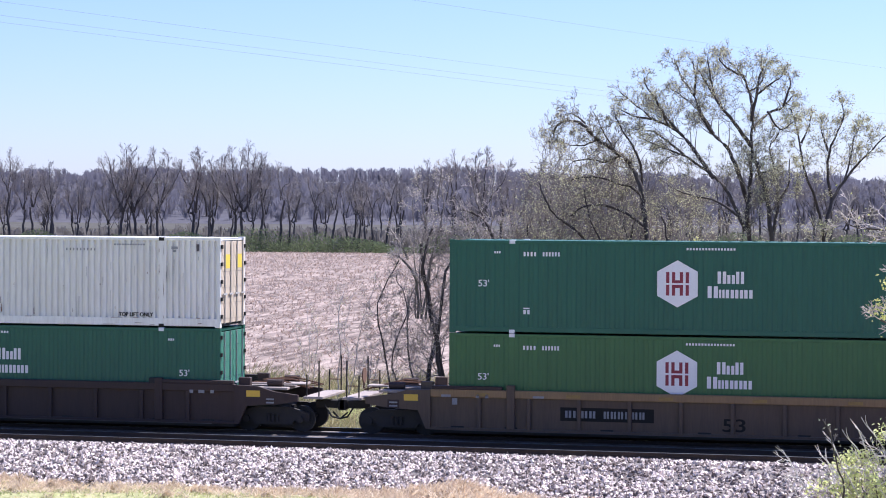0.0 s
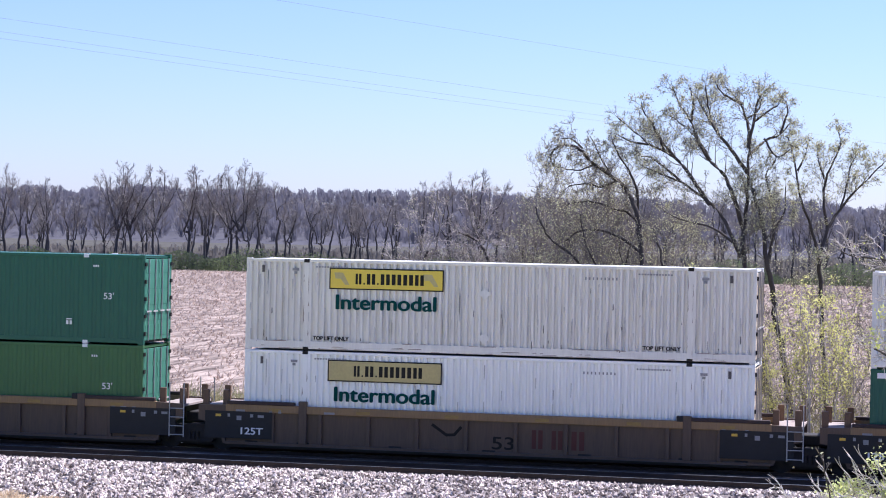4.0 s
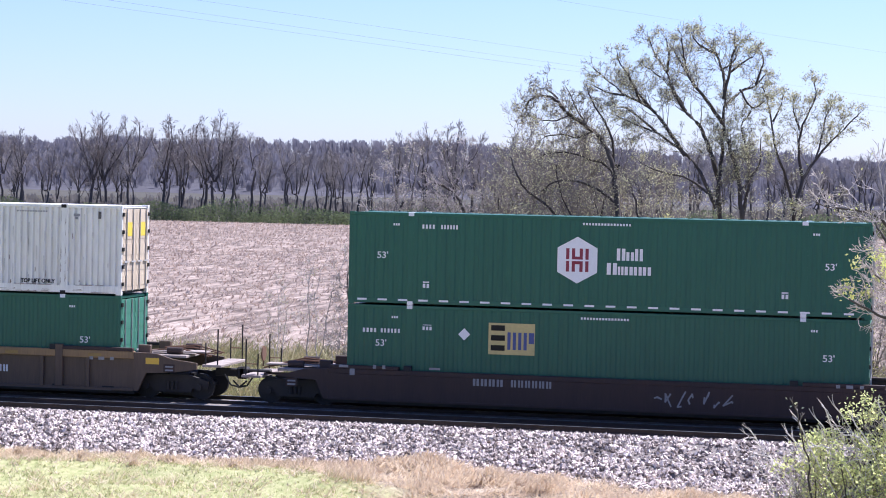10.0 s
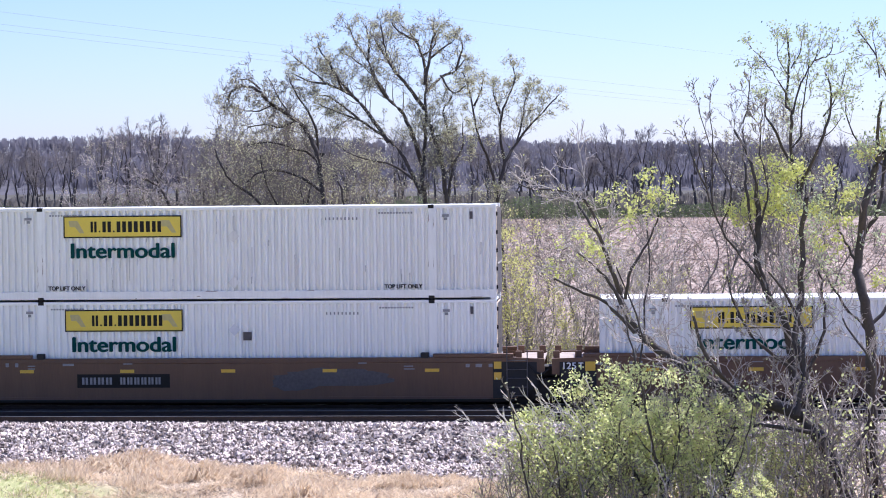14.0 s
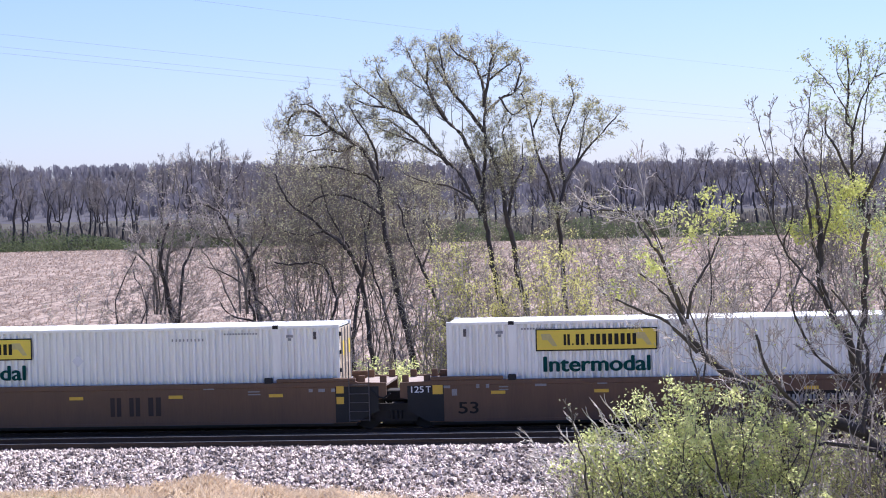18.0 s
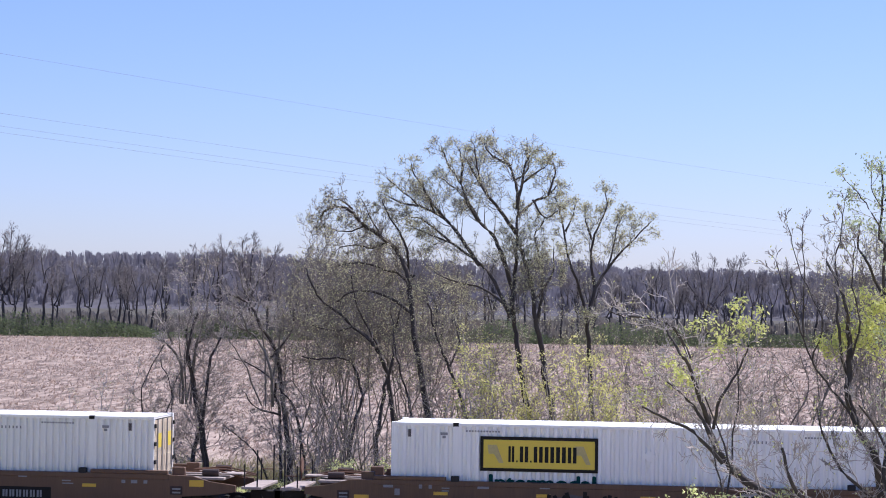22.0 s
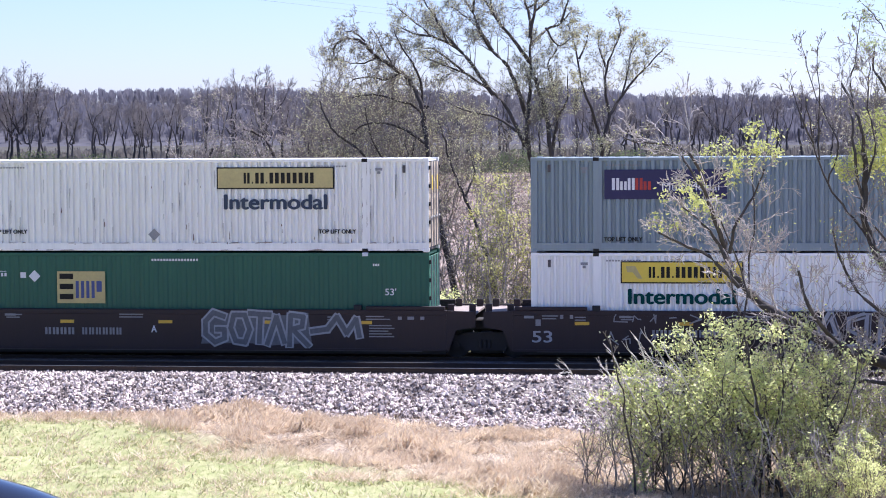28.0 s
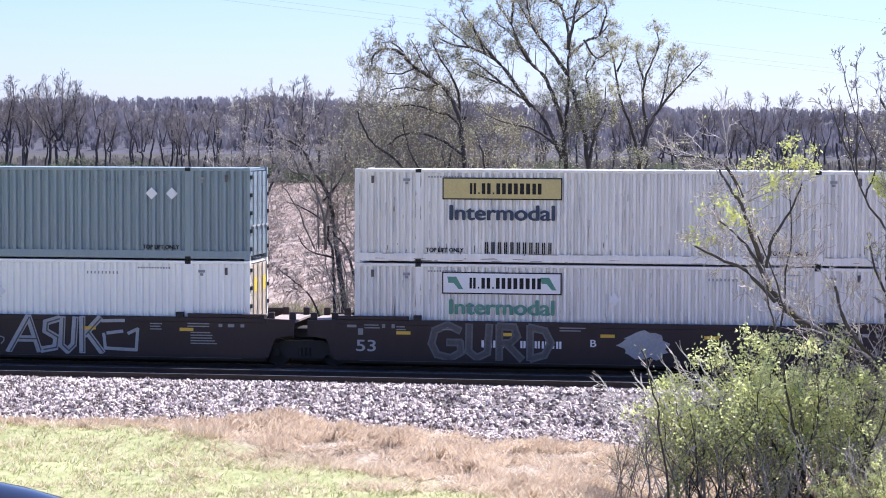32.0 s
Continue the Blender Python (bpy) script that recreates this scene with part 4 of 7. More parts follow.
def end_platform(car, side, kind, B, deck, top, k):
    """The deck over the truck beyond the container."""
    def X(d):
        return -d if side < 0 else LEN + d
    span = 3.15 if kind == "c" else 1.45
    def bx(g, d0, d1, y0, y1, z0, z1, b=0.0):
        a, c_ = sorted((X(d0), X(d1)))
        return g.box(a, c_, y0, y1, z0, z1, b)
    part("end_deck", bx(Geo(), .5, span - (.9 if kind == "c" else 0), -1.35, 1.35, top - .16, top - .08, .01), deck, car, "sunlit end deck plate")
    for s in (-1, 1):
        y0, y1 = sorted((s * 1.5, s * 1.38))
        prof = [(.552, top - .02), (.552, .27), (.70, .27), (.95, .84), (span - 1.1, .92), (span - .5, 1.02), (span - .5, top - .30), (span - 1.3, top - .20), (1.3, top - .04)] if kind == "c" else [(.552, top - .02), (.552, .27), (.62, .27), (.85, .9), (span, 1.0), (span, top - .05)]
        part("end_side", Geo().prism([(X(a), z) for a, z in prof], y0, y1, "y"), B, car)
        if kind == "c":
            g = Geo()
            for d, h in ((span - .25, .35), (span + .15, .80)):
                part("grab_post", Geo().rod((X(d), s * 1.33, top - .4), (X(d), s * 1.33, top + h), .026), M["iron"], car)
            g.rod((X(span - .25), s * 1.33, top + .02), (X(span + .15), s * 1.33, top + .02), .018)
            part("grab_rail", g, M["rust"], car)
            pd, pz = {("I", 1): (.60, -.60), ("J", -1): (1.25, -.30), ("H", 1): (1.20, -.36), ("I", -1): (.65, -.68)}.get((k, side), (.95, -.38))
            if k != "E":
                part("yellow_plate", bx(Geo(), pd, pd + .45, s * 1.506 - .004, s * 1.506 + .004, top + pz, top + pz + .20), M["yellow"], car, "yellow warning plate")
            sd = pd + .6 if pd < 1.1 else pd - .6
            q = part("stencil_plate", bx(Geo(), sd, sd + .38, s * 1.506 - .004, s * 1.506 + .004, -.62 + top, top - .36), M["darkbrown"], car, "dark framed stencil plate")
            for k_ in range(2):
                part("stencil_bar", bx(Geo(), sd + .06, sd + .32, s * 1.512 - .003, s * 1.512 + .003, top - .58 + .11 * k_, top - .53 + .11 * k_), M["stencil"], q)
            for k_ in range(2):
                part("air_pipe", Geo().path([(X(.9), s * (.5 + .3 * k_), top + .02), (X(1.9), s * (.5 + .3 * k_), top + .05 + .05 * k_), (X(span - .3), s * (.55 + .3 * k_), top - .12)], .025), M["rust"], car)
            part("brake_cylinder", Geo().rod((X(1.5), s * .95, top + .04), (X(2.0), s * .95, top + .04), .11, 12), M["darkbrown"], car)
        else:
            if side > 0 and k in "BC":
                g = Geo()
                for d in (1.02, 1.50):
                    g.rod((X(d), s * 1.53, .42), (X(d), s * 1.53, top + .62), .02)
                for i in range(4):
                    g.rod((X(1.02), s * 1.53, .48 + i * .28), (X(1.50), s * 1.53, .48 + i * .28), .016)
                part("ladder", g, M["galv"], car, "pale steel ladder")
            for d in (.55, 1.22):
                part("guide_block", Geo().box(min(X(d), X(d + .2)), max(X(d), X(d + .2)), s * 1.1 - .06, s * 1.1 + .06, top - .1, top + (.42 if k in "BCD" else .16), .015), M["orange"] if k in "BCD" else B, car)
    if kind == "c":
        truck(car, X(1.72))
        g = Geo()
        bx(g, span - .3, span + .55, -.14, .14, .72, .98, .03)
        bx(g, span + .45, span + .72, -.24, .20, .66, 1.04, .05)
        part("coupler", g, M["iron"], car)
        bx2 = bx(Geo(), span - .35, span + .28, -1.38, 1.38, top - .42, top - .34, .01)
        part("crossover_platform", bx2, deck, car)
        hose = Geo().path([(X(span + .1), -.5, .85), (X(span + .35), -.5, .48), (X(span + .62), -.45, .42), (X(span + .85), -.4, .62)], .03)
        part("air_hose", hose, M["rubber"], car)
        for s in (-1, 1):
            part("guide_block", bx(Geo(), .55, .95, s * 1.0 - .1, s * 1.0 + .1, top - .1, top + .20, .02), B, car)
        if side < 0:
            g = Geo().rod((X(span - .3), -.9, top - .08), (X(span - .3), -.9, top + .42), .03)
            g.rod((X(span - .33), -.9, top + .34), (X(span - .29), -.9, top + .34), .24, 18)
            part("brake_wheel", g, M["rust"], car)
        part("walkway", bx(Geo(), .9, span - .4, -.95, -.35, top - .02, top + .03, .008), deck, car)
    elif side > 0:
        truck(car, X(1.70))
        part("centre_plate", bx(Geo(), 1.2, 2.2, -.45, .45, .82, 1.15, .03), M["iron"], car)


ORANGE = "weathered orange-brown ribbed well car of an articulated set"
BROWN = "smooth brown steel well car of an articulated set"
DARK = "dark maroon well car marked with spray paint"
well_car("A", "a", "c", "darkbrown", "darkbrown", "rib", "dark brown ribbed well car with yellow strips")
well_car("B", "c", "a", "ribbrown", "ochre", "rib", ORANGE, "boxed", 3.7, (8.55, .42))
well_car("C", "a", "a", "ribbrown", "ochre", "rib", ORANGE, None, 0, (8.1, .42))
well_car("D", "a", "c", "ribbrown", "ochre", "rib", ORANGE, "white", 9.9, (8.35, .42))
well_car("E", "c", "c", "darkbrown", "darkbrown", "flat", "low rusty dark brown well car", "dull", 4.1, None, "deck", 1.24)
well_car("F", "c", "a", "brown", "brown", "flat", BROWN, "boxed", 3.3, (.1, .5))
well_car("G", "a", "a", "brown", "brown", "flat", BROWN, None, 0, None)
well_car("H", "a", "c", "brown", "brown", "flat", BROWN, "boxed", 10.2, (.35, .5))
well_car("I", "c", "c", "orange", "orange", "flat", "orange-brown well car covered in grey spray paint", "dull", 1.9, None)
well_car("J", "c", "a", "maroon", "maroon", "flat", DARK, "dull", 4.0, (.05, .55))
well_car("K", "a", "a", "maroon", "maroon", "flat", DARK, "dull", 3.7, (.05, .55))
well_car("L", "a", "c", "maroon", "maroon", "flat", DARK, "white", 4.0, (.1, .55))


# ---- trees ----
class Wood:
    """Collects tapered limbs and leaf places of one tree."""
    word = "trunk"

    def __init__(self, seed):
        self.r = random.Random(seed)
        self.stout, self.fine = ([], []), ([], [])
        self.tips, self.dense, self.stems = [], [], []

    def tube(self, pts, radii, sides, store):
        v, f = store
        k = len(v)
        m = len(pts)
        for i, p in enumerate(pts):
            d = pts[min(i + 1, m - 1)] - pts[max(i - 1, 0)]
            d.normalize()
            u = d.orthogonal().normalized()
            w = d.cross(u)
            for j in range(sides):
                a = 2 * math.pi * j / sides
                q = p + (u * math.cos(a) + w * math.sin(a)) * radii[i]
                v.append((q.x, q.y, q.z))
        for i in range(m - 1):
            for j in range(sides):
                j2 = (j + 1) % sides
                f.append((k + i * sides + j, k + i * sides + j2, k + (i + 1) * sides + j2, k + (i + 1) * sides + j))

    def limb(self, pts, r0, r1):
        """A main limb through given points."""
        pts = [Vector(p) for p in pts]
        fine = []
        for i in range(len(pts) - 1):
            p0, p1, p2, p3 = pts[max(i - 1, 0)], pts[i], pts[i + 1], pts[min(i + 2, len(pts) - 1)]
            for s in range(4):
                t = s / 4
                fine.append(0.5 * ((2 * p1) + (p2 - p0) * t + (2 * p0 - 5 * p1 + 4 * p2 - p3) * t * t + (3 * p1 - p0 - 3 * p2 + p3) * t ** 3))
        fine.append(pts[-1])
        j = 0.06 * (pts[-1] - pts[0]).length / len(pts)
        fine = [fine[0]] + [p + Vector([self.r.gauss(0, j * 0.4) for _ in range(3)]) for p in fine[1:]]
        n = len(fine)
        self.tube(fine, [r0 + (r1 - r0) * (i / (n - 1)) ** 0.85 for i in range(n)], 7, self.stout)
        return fine

    def branch(self, p, d, length, r, level, deep, wob=0.16, up=0.06, kids=(4, 6), spread=(28, 58), ratio=(0.45, 0.7), rmin=0.006):
        n = max(3, min(7, int(length / 0.35)))
        pts, dirs = [p.copy()], []
        d = d.normalized()
        for i in range(n):
            d = (d + Vector((self.r.gauss(0, wob), self.r.gauss(0, wob), self.r.gauss(0, wob) + up))).normalized()
            p = p + d * (length / n)
            pts.append(p.copy())
            dirs.append(d.copy())
        radii = [max(rmin, r * (1 - 0.7 * i / n)) for i in range(n + 1)]
        self.tube(pts, radii, 5 if r > 0.05 else 3, self.stout if r > 0.05 else self.fine)
        if level >= deep:
            self.tips += [pts[-1], pts[-2], pts[n // 2]]
            return
        for _ in range(self.r.randint(*kids)):
            i = min(n - 1, int((0.25 + 0.75 * self.r.random() ** 0.8) * n))
            a = radians(self.r.uniform(*spread))
            u = dirs[i].orthogonal().normalized()
            u.rotate(Matrix.Rotation(self.r.uniform(0, 6.283), 3, dirs[i]))
            nd = dirs[i] * math.cos(a) + u * math.sin(a)
            self.branch(pts[i + 1], nd, length * self.r.uniform(*ratio), radii[i + 1] * 0.62, level + 1, deep, wob, up, kids, spread, ratio, rmin)

    def dress(self, line, t0, step, length, deep, r=0.05, side=None, tilt=(30, 60), **kw):
        """Random side branches along a limb, longest in its middle."""
        n = len(line)
        total = sum((b - a).length for a, b in zip(line, line[1:]))
        count = max(1, int(total * (1 - t0) / step))
        for i in range(count):
            t = t0 + (1 - t0) * (i + self.r.random()) / count
            k = min(n - 2, int(t * (n - 1)))
            d = (line[k + 1] - line[k]).normalized()
            a = radians(self.r.uniform(*tilt))
            u = d.orthogonal().normalized()
            u.rotate(Matrix.Rotation(self.r.uniform(0, 6.283), 3, d))
            nd = d * math.cos(a) + u * math.sin(a)
            self.branch(line[k], nd, length * self.r.uniform(0.6, 1.15) * (1.25 - 0.85 * t), r * (1.1 - 0.6 * t), 1, deep, **kw)
        end = (line[-1] - line[-2]).normalized()
        for _ in range(2):
            self.branch(line[-1], end + Vector([self.r.gauss(0, .3) for _ in range(3)]), length * 0.35, r * 0.5, 2, deep, **kw)

    def clump(self, x, y, z, rx, rz, n, limbs, **kw):
        """Leafy twigs filling one cloud of a crown, on a branch from the nearest limb."""
        c = Vector((x, y, z - rz))
        near = min((p for line in limbs for p in line), key=lambda p: (p - c).length + (0 if p.z < c.z + .3 else 2))
        self.branch(near, c - near, (c - near).length, .02, 9, 9, wob=.05, up=.02)
        old, self.tips = self.tips, []
        for _ in range(n):
            q = c + Vector((self.r.gauss(0, rx * .65), self.r.gauss(0, rx * .5), rz * self.r.gauss(.4, .6)))
            d = Vector((self.r.gauss(0, .6), self.r.gauss(0, .6), .8))
            self.branch(q, d, rz * self.r.uniform(.5, .9), .010, 2, 3, kids=(2, 4), spread=(25, 60), ratio=(.4, .7), rmin=.004)
        self.dense += self.tips
        self.tips = old

    def leaves(self, tips, per, size, jitter):
        v, f = [], []
        for p in tips:
            for _ in range(per if isinstance(per, int) else (1 if self.r.random() < per else 0)):
                q = p + Vector([self.r.gauss(0, jitter) for _ in range(3)])
                a = Vector([self.r.gauss(0, 1) for _ in range(3)]).normalized()
                b = a.orthogonal().normalized()
                s = size * self.r.uniform(0.6, 1.3)
                k = len(v)
                v += [tuple(q - a * s * 0.6), tuple(q + b * s * 0.36), tuple(q + a * s * 0.6), tuple(q - b * s * 0.36)]
                f.append((k, k + 1, k + 2, k + 3))
        return v, f

    def meshes(self, bark, leafmat=None, per=0, size=0.08, jitter=0.12, twig=None, clumpmat=None):
        out_ = [(self.word, raw(self.word, *s, bark)) for s in (self.stems or [self.stout])] + [("crown", raw("crown", *self.fine, twig or bark))]
        for _, me_ in out_:
            me_.shade_smooth()
        if leafmat is not None:
            out_.append(("foliage", raw("foliage", *self.leaves(self.tips, per, size, jitter), leafmat)))
        if self.dense:
            out_.append(("leafage", raw("leafage", *self.leaves(self.dense, 3, .075, .08), clumpmat or leafmat)))
        return out_


def plant(name, x, y, meshes, label, category="tree", group="", turn=0.0, size=1.0, z=None):
    ob = thing(name, pose(x, y, (ground_z(x, y) if z is None else z) - 0.05, 0, 0, turn), label, category, group)
    for nm, me_ in meshes:
        if len(me_.vertices):
            p = part(nm, me_, None, ob)
            p.scale = (size, size, size)
            if nm in ("foliage", "leafage"):
                tagged(p, kind="stuff")
    return ob


def xz(w, pts, depth=0.0):
    """Points of a limb from (x, z) pairs, with some depth."""
    out_, y = [], depth
    for i, (x, z) in enumerate(pts):
        out_.append((x, y, z))
        y += w.r.gauss(0, 0.35)
    return out_


FAN = dict(kids=(2, 4), spread=(16, 42), ratio=(.52, .76), wob=.11, up=.05, rmin=.007)


def hero(seed, limbs, bark, leafmat, per, size, jitter, length=1.8, deep=4, step=0.55, twig=None, clumps=(), clumpmat=None, **kw):
    w = Wood(seed)
    kw = {**FAN, **kw}
    lines = []
    for r0, r1, t0, depth, pts in limbs:
        line = w.limb(xz(w, pts, depth), r0, r1)
        lines.append(line)
        w.dress(line, t0, step, length * min(1.0, max(.55, r0 / .12)), deep, r=max(0.015, min(.04, r0 * 0.36)), **kw)
    for x, z, rx, rz, n in clumps:
        w.clump(x, w.r.gauss(0, .2), z, rx, rz, n, lines)
    return w.meshes(bark, leafmat, per, size, jitter, twig, clumpmat)


# the old tree behind the track and its neighbours
CROWN = dict(wob=.17, spread=(22, 55), ratio=(.48, .72), up=.05, rmin=.0070, kids=(2, 4))
plant("tree", -6.12, 25, hero(11, [
    (.17, .07, .6, 0, [(.45, 0), (.12, 2.32), (-.1, 3.64), (-.5, 5.32), (-.67, 6.64), (-.89, 7.84), (-1.1, 9.4), (-1.38, 10.32), (-1.65, 10.97)]),
    (.15, .05, .5, .2, [(-.3, 0), (-.84, 2.45), (-1.29, 4.37), (-1.64, 6.29), (-1.81, 7.5), (-1.91, 8.46), (-1.87, 9.54), (-1.78, 10.61), (-1.81, 11.69), (-1.79, 12.72)]),
    (.085, .025, .2, .2, [(-1.79, 12.72), (-1.89, 13.6), (-2.17, 14.4), (-2.56, 15.0), (-2.84, 15.25)]),
    (.08, .025, .2, -.2, [(-1.79, 12.65), (-1.56, 13.84), (-1.4, 14.79), (-1.0, 15.19)]),
    (.08, .025, .2, .3, [(-1.77, 12.41), (-1.14, 13.07), (-.49, 13.31), (-.12, 13.78)]),
    (.095, .025, .3, -.4, [(-1.99, 7.98), (-2.48, 9.07), (-2.97, 9.92), (-3.73, 10.58), (-4.69, 11.2), (-5.46, 11.51), (-6.18, 11.79)]),
    (.095, .025, .2, -.6, [(-3.35, 10.21), (-4.18, 11.38), (-4.91, 12.19), (-5.35, 12.44), (-6.04, 12.77), (-6.79, 13.37), (-7.36, 13.86)]),
    (.105, .025, .3, .3, [(-1.9, 8.94), (-2.41, 10.58), (-2.8, 11.45), (-3.51, 12.21), (-3.93, 12.92), (-4.31, 13.74), (-4.8, 14.47), (-5.15, 15.25)]),
    (.095, .025, .25, -.2, [(-1.83, 11.62), (-2.47, 12.59), (-3.08, 13.35), (-3.4, 14.13), (-3.58, 15.16)]),
    (.07, .02, .2, .5, [(-3.46, 12.14), (-3.98, 12.94), (-4.65, 13.61), (-5.22, 14.05)]),
    (.07, .02, .2, .1, [(-4.96, 12.22), (-5.55, 12.98), (-5.86, 13.71)]),
    (.07, .02, .2, -.4, [(-3.06, 13.33), (-3.72, 14.25), (-4.14, 15.03)]),
    (.08, .02, .2, .6, [(-.89, 7.96), (-.7, 9.39), (-.89, 10.6), (-1.07, 11.51), (-.63, 12.15)]),
    (.06, .02, .2, -.2, [(-1.62, 10.32), (-1.18, 10.48), (-.7, 10.64)]),
    (.07, .02, .2, -.5, [(-2.3, 8.6), (-3.2, 9.2), (-4.4, 9.5), (-5.4, 9.9)]),
    (.06, .02, .2, .5, [(-1.0, 8.8), (-.3, 9.9), (-.2, 11.0)]),
    (.06, .02, .2, .3, [(-4.7, 11.2), (-5.8, 12.1), (-6.6, 12.3)]),
    (.06, .02, .2, .1, [(-1.6, 13.8), (-.9, 14.3), (-.5, 14.6)]),
    (.05, .02, .2, -.1, [(-1.14, 13.07), (-.6, 12.3), (-.1, 12.6)]),
    (.06, .02, .2, .4, [(-2.12, 14.57), (-2.98, 15.0), (-3.26, 15.49)]),
    (.06, .02, .2, .2, [(-4.31, 13.74), (-4.2, 14.5), (-4.4, 15.3)]),
    (.06, .02, .2, .1, [(-5.35, 12.44), (-5.7, 13.3), (-6.3, 14.1), (-6.5, 14.6)]),
    (.06, .02, .2, -.1, [(-6.04, 12.77), (-6.9, 12.9), (-7.5, 13.2)]),
    (.06, .02, .2, .3, [(-.49, 13.31), (-.2, 14.2), (-.3, 14.7)]),
    (.05, .02, .2, .3, [(-2.0, 13.9), (-1.4, 14.4), (-1.5, 15.2)])], M["bark"], M["bud"], .8, .062, .09, 1.35, 4, .22, twig=M["crowntwig"], **CROWN),
    "tall old tree with wide budding crown behind the track", size=.985)
plant("tree", -11.26, 25, hero(12, [
    (.165, .045, .4, 0, [(.5, 0), (0, 2.49), (-.4, 4.42), (-.64, 5.87), (-.89, 7.08), (-1.06, 8.29), (-1.19, 9.26), (-1.32, 9.99), (-1.89, 10.94), (-2.51, 11.46), (-3.14, 11.95), (-3.52, 12.35), (-3.86, 12.65),
        (-4.44, 12.73), (-4.91, 12.57), (-5.19, 12.19)]),
    (.07, .02, .2, .2, [(-1.3, 9.94), (-1.35, 10.9), (-1.68, 11.68), (-2.13, 12.51), (-2.38, 13.07)]),
    (.09, .025, .2, -.3, [(-1.06, 8.1), (-1.59, 8.54), (-2.31, 8.89), (-3.04, 9.1), (-3.78, 8.99), (-4.4, 8.59)]),
    (.07, .02, .2, .3, [(-1.19, 9.31), (-1.76, 9.85), (-2.29, 10.0), (-3.07, 10.26), (-3.8, 10.32), (-4.49, 10.17)]),
    (.06, .02, .2, .3, [(-2.27, 11.26), (-2.96, 10.98), (-3.74, 11.12), (-4.43, 10.97)]),
    (.05, .02, .2, -.2, [(-3.19, 11.95), (-3.73, 11.68), (-4.42, 11.69)]),
    (.05, .015, .2, .2, [(-2.46, 11.46), (-2.94, 12.19), (-3.46, 13.17)]),
    (.05, .015, .2, .2, [(-3.81, 12.65), (-4.32, 13.07), (-4.78, 13.05)])], M["bark"], M["bud"], .4, .06, .09, 1.25, 4, .24, twig=M["crowntwig"], wob=.22, spread=(24, 62), ratio=(.45, .7), up=0, rmin=.009),
    "bare leaning tree with an arched top behind the track", size=.98)
plant("tree", -12.94, 24, hero(14, [
    (.13, .03, .4, 0, [(.4, 0), (0, 2.57), (-.27, 4.85), (-.52, 5.93), (-.8, 6.65), (-1.15, 7.01), (-1.73, 7.36), (-2.44, 7.99), (-2.92, 8.41), (-3.39, 9.09), (-3.77, 9.86)]),
    (.05, .02, .2, .2, [(-.77, 6.65), (-1.19, 7.37), (-1.71, 8.46), (-1.93, 9.54)]),
    (.05, .02, .2, .2, [(-1.73, 7.38), (-2.7, 7.2), (-3.67, 7.41)])], M["bark"], M["bud"], .5, .06, .12, 1.5, 4, .40, twig=M["browntwig"], wob=.2),
    "thin dark crooked tree leaning over behind the track")
plant("tree", -9.51, 24, hero(15, [
    (.10, .03, .4, 0, [(.5, 0), (0, 2.54), (-.45, 4.09), (-.81, 5.05), (-1.13, 5.89), (-1.55, 6.89), (-2.0, 8.4), (-2.23, 9.0)]),
    (.05, .02, .2, .2, [(-1.09, 5.77), (-.71, 6.83), (-1.01, 7.79)])], M["bark"], M["bud"], .5, .06, .12, 1.4, 4, .42, twig=M["browntwig"], wob=.2),
    "slim dark stem slanting across behind the track")
plant("tree", -13.55, 24, hero(16, [
    (.11, .03, .4, 0, [(-.1, 0), (0, 2.58), (.16, 4.49), (.55, 5.92), (.62, 7.11), (.95, 8.3)]),
    (.08, .03, .3, .3, [(-1.3, 0), (-1.21, 2.59), (-.81, 4.5), (-1.39, 5.95), (-2.36, 5.96), (-3.33, 6.09)]),
    (.06, .02, .3, -.3, [(2.0, 0), (1.69, 2.56), (1.29, 4.48), (.98, 5.91), (.75, 6.63), (.47, 8.43)])], M["bark"], M["bud"], .4, .06, .12, 1.4, 4, .42, twig=M["browntwig"], wob=.22),
    "group of thin dark crooked stems behind the track")
plant("tree", -4.61, 27, hero(13, [
    (.12, .085, .8, 0, [(.25, 0), (0, 2.29), (-.2, 5.22), (-.34, 7.18), (-.35, 8.1)]),
    (.08, .025, .25, .1, [(-.35, 8.1), (-.55, 8.84), (-.85, 9.82), (-1.2, 10.85), (-1.4, 12.03), (-1.63, 12.91), (-1.77, 13.43)]),
    (.09, .025, .3, -.2, [(-.35, 8.1), (-.03, 9.44), (.49, 10.33), (1.14, 11.17), (1.85, 11.88), (2.3, 12.38)]),
    (.08, .02, .25, .3, [(-.06, 9.42), (-.21, 10.35), (-.22, 11.37), (.07, 12.29), (.42, 13.13), (.31, 13.91)]),
    (.05, .015, .2, .2, [(-.19, 11.52), (-.42, 12.25), (-.53, 12.91)]),
    (.05, .015, .2, -.2, [(.52, 10.38), (.76, 11.42), (.94, 12.39), (1.27, 12.87)]),
    (.05, .015, .2, -.2, [(-1.38, 11.96), (-1.05, 12.61), (-.89, 13.16)])], M["bark"], M["bud"], .9, .07, .10, 1.15, 4, .25, twig=M["crowntwig"], **CROWN),
    "slim forked tree in early bud behind the track", size=.97)


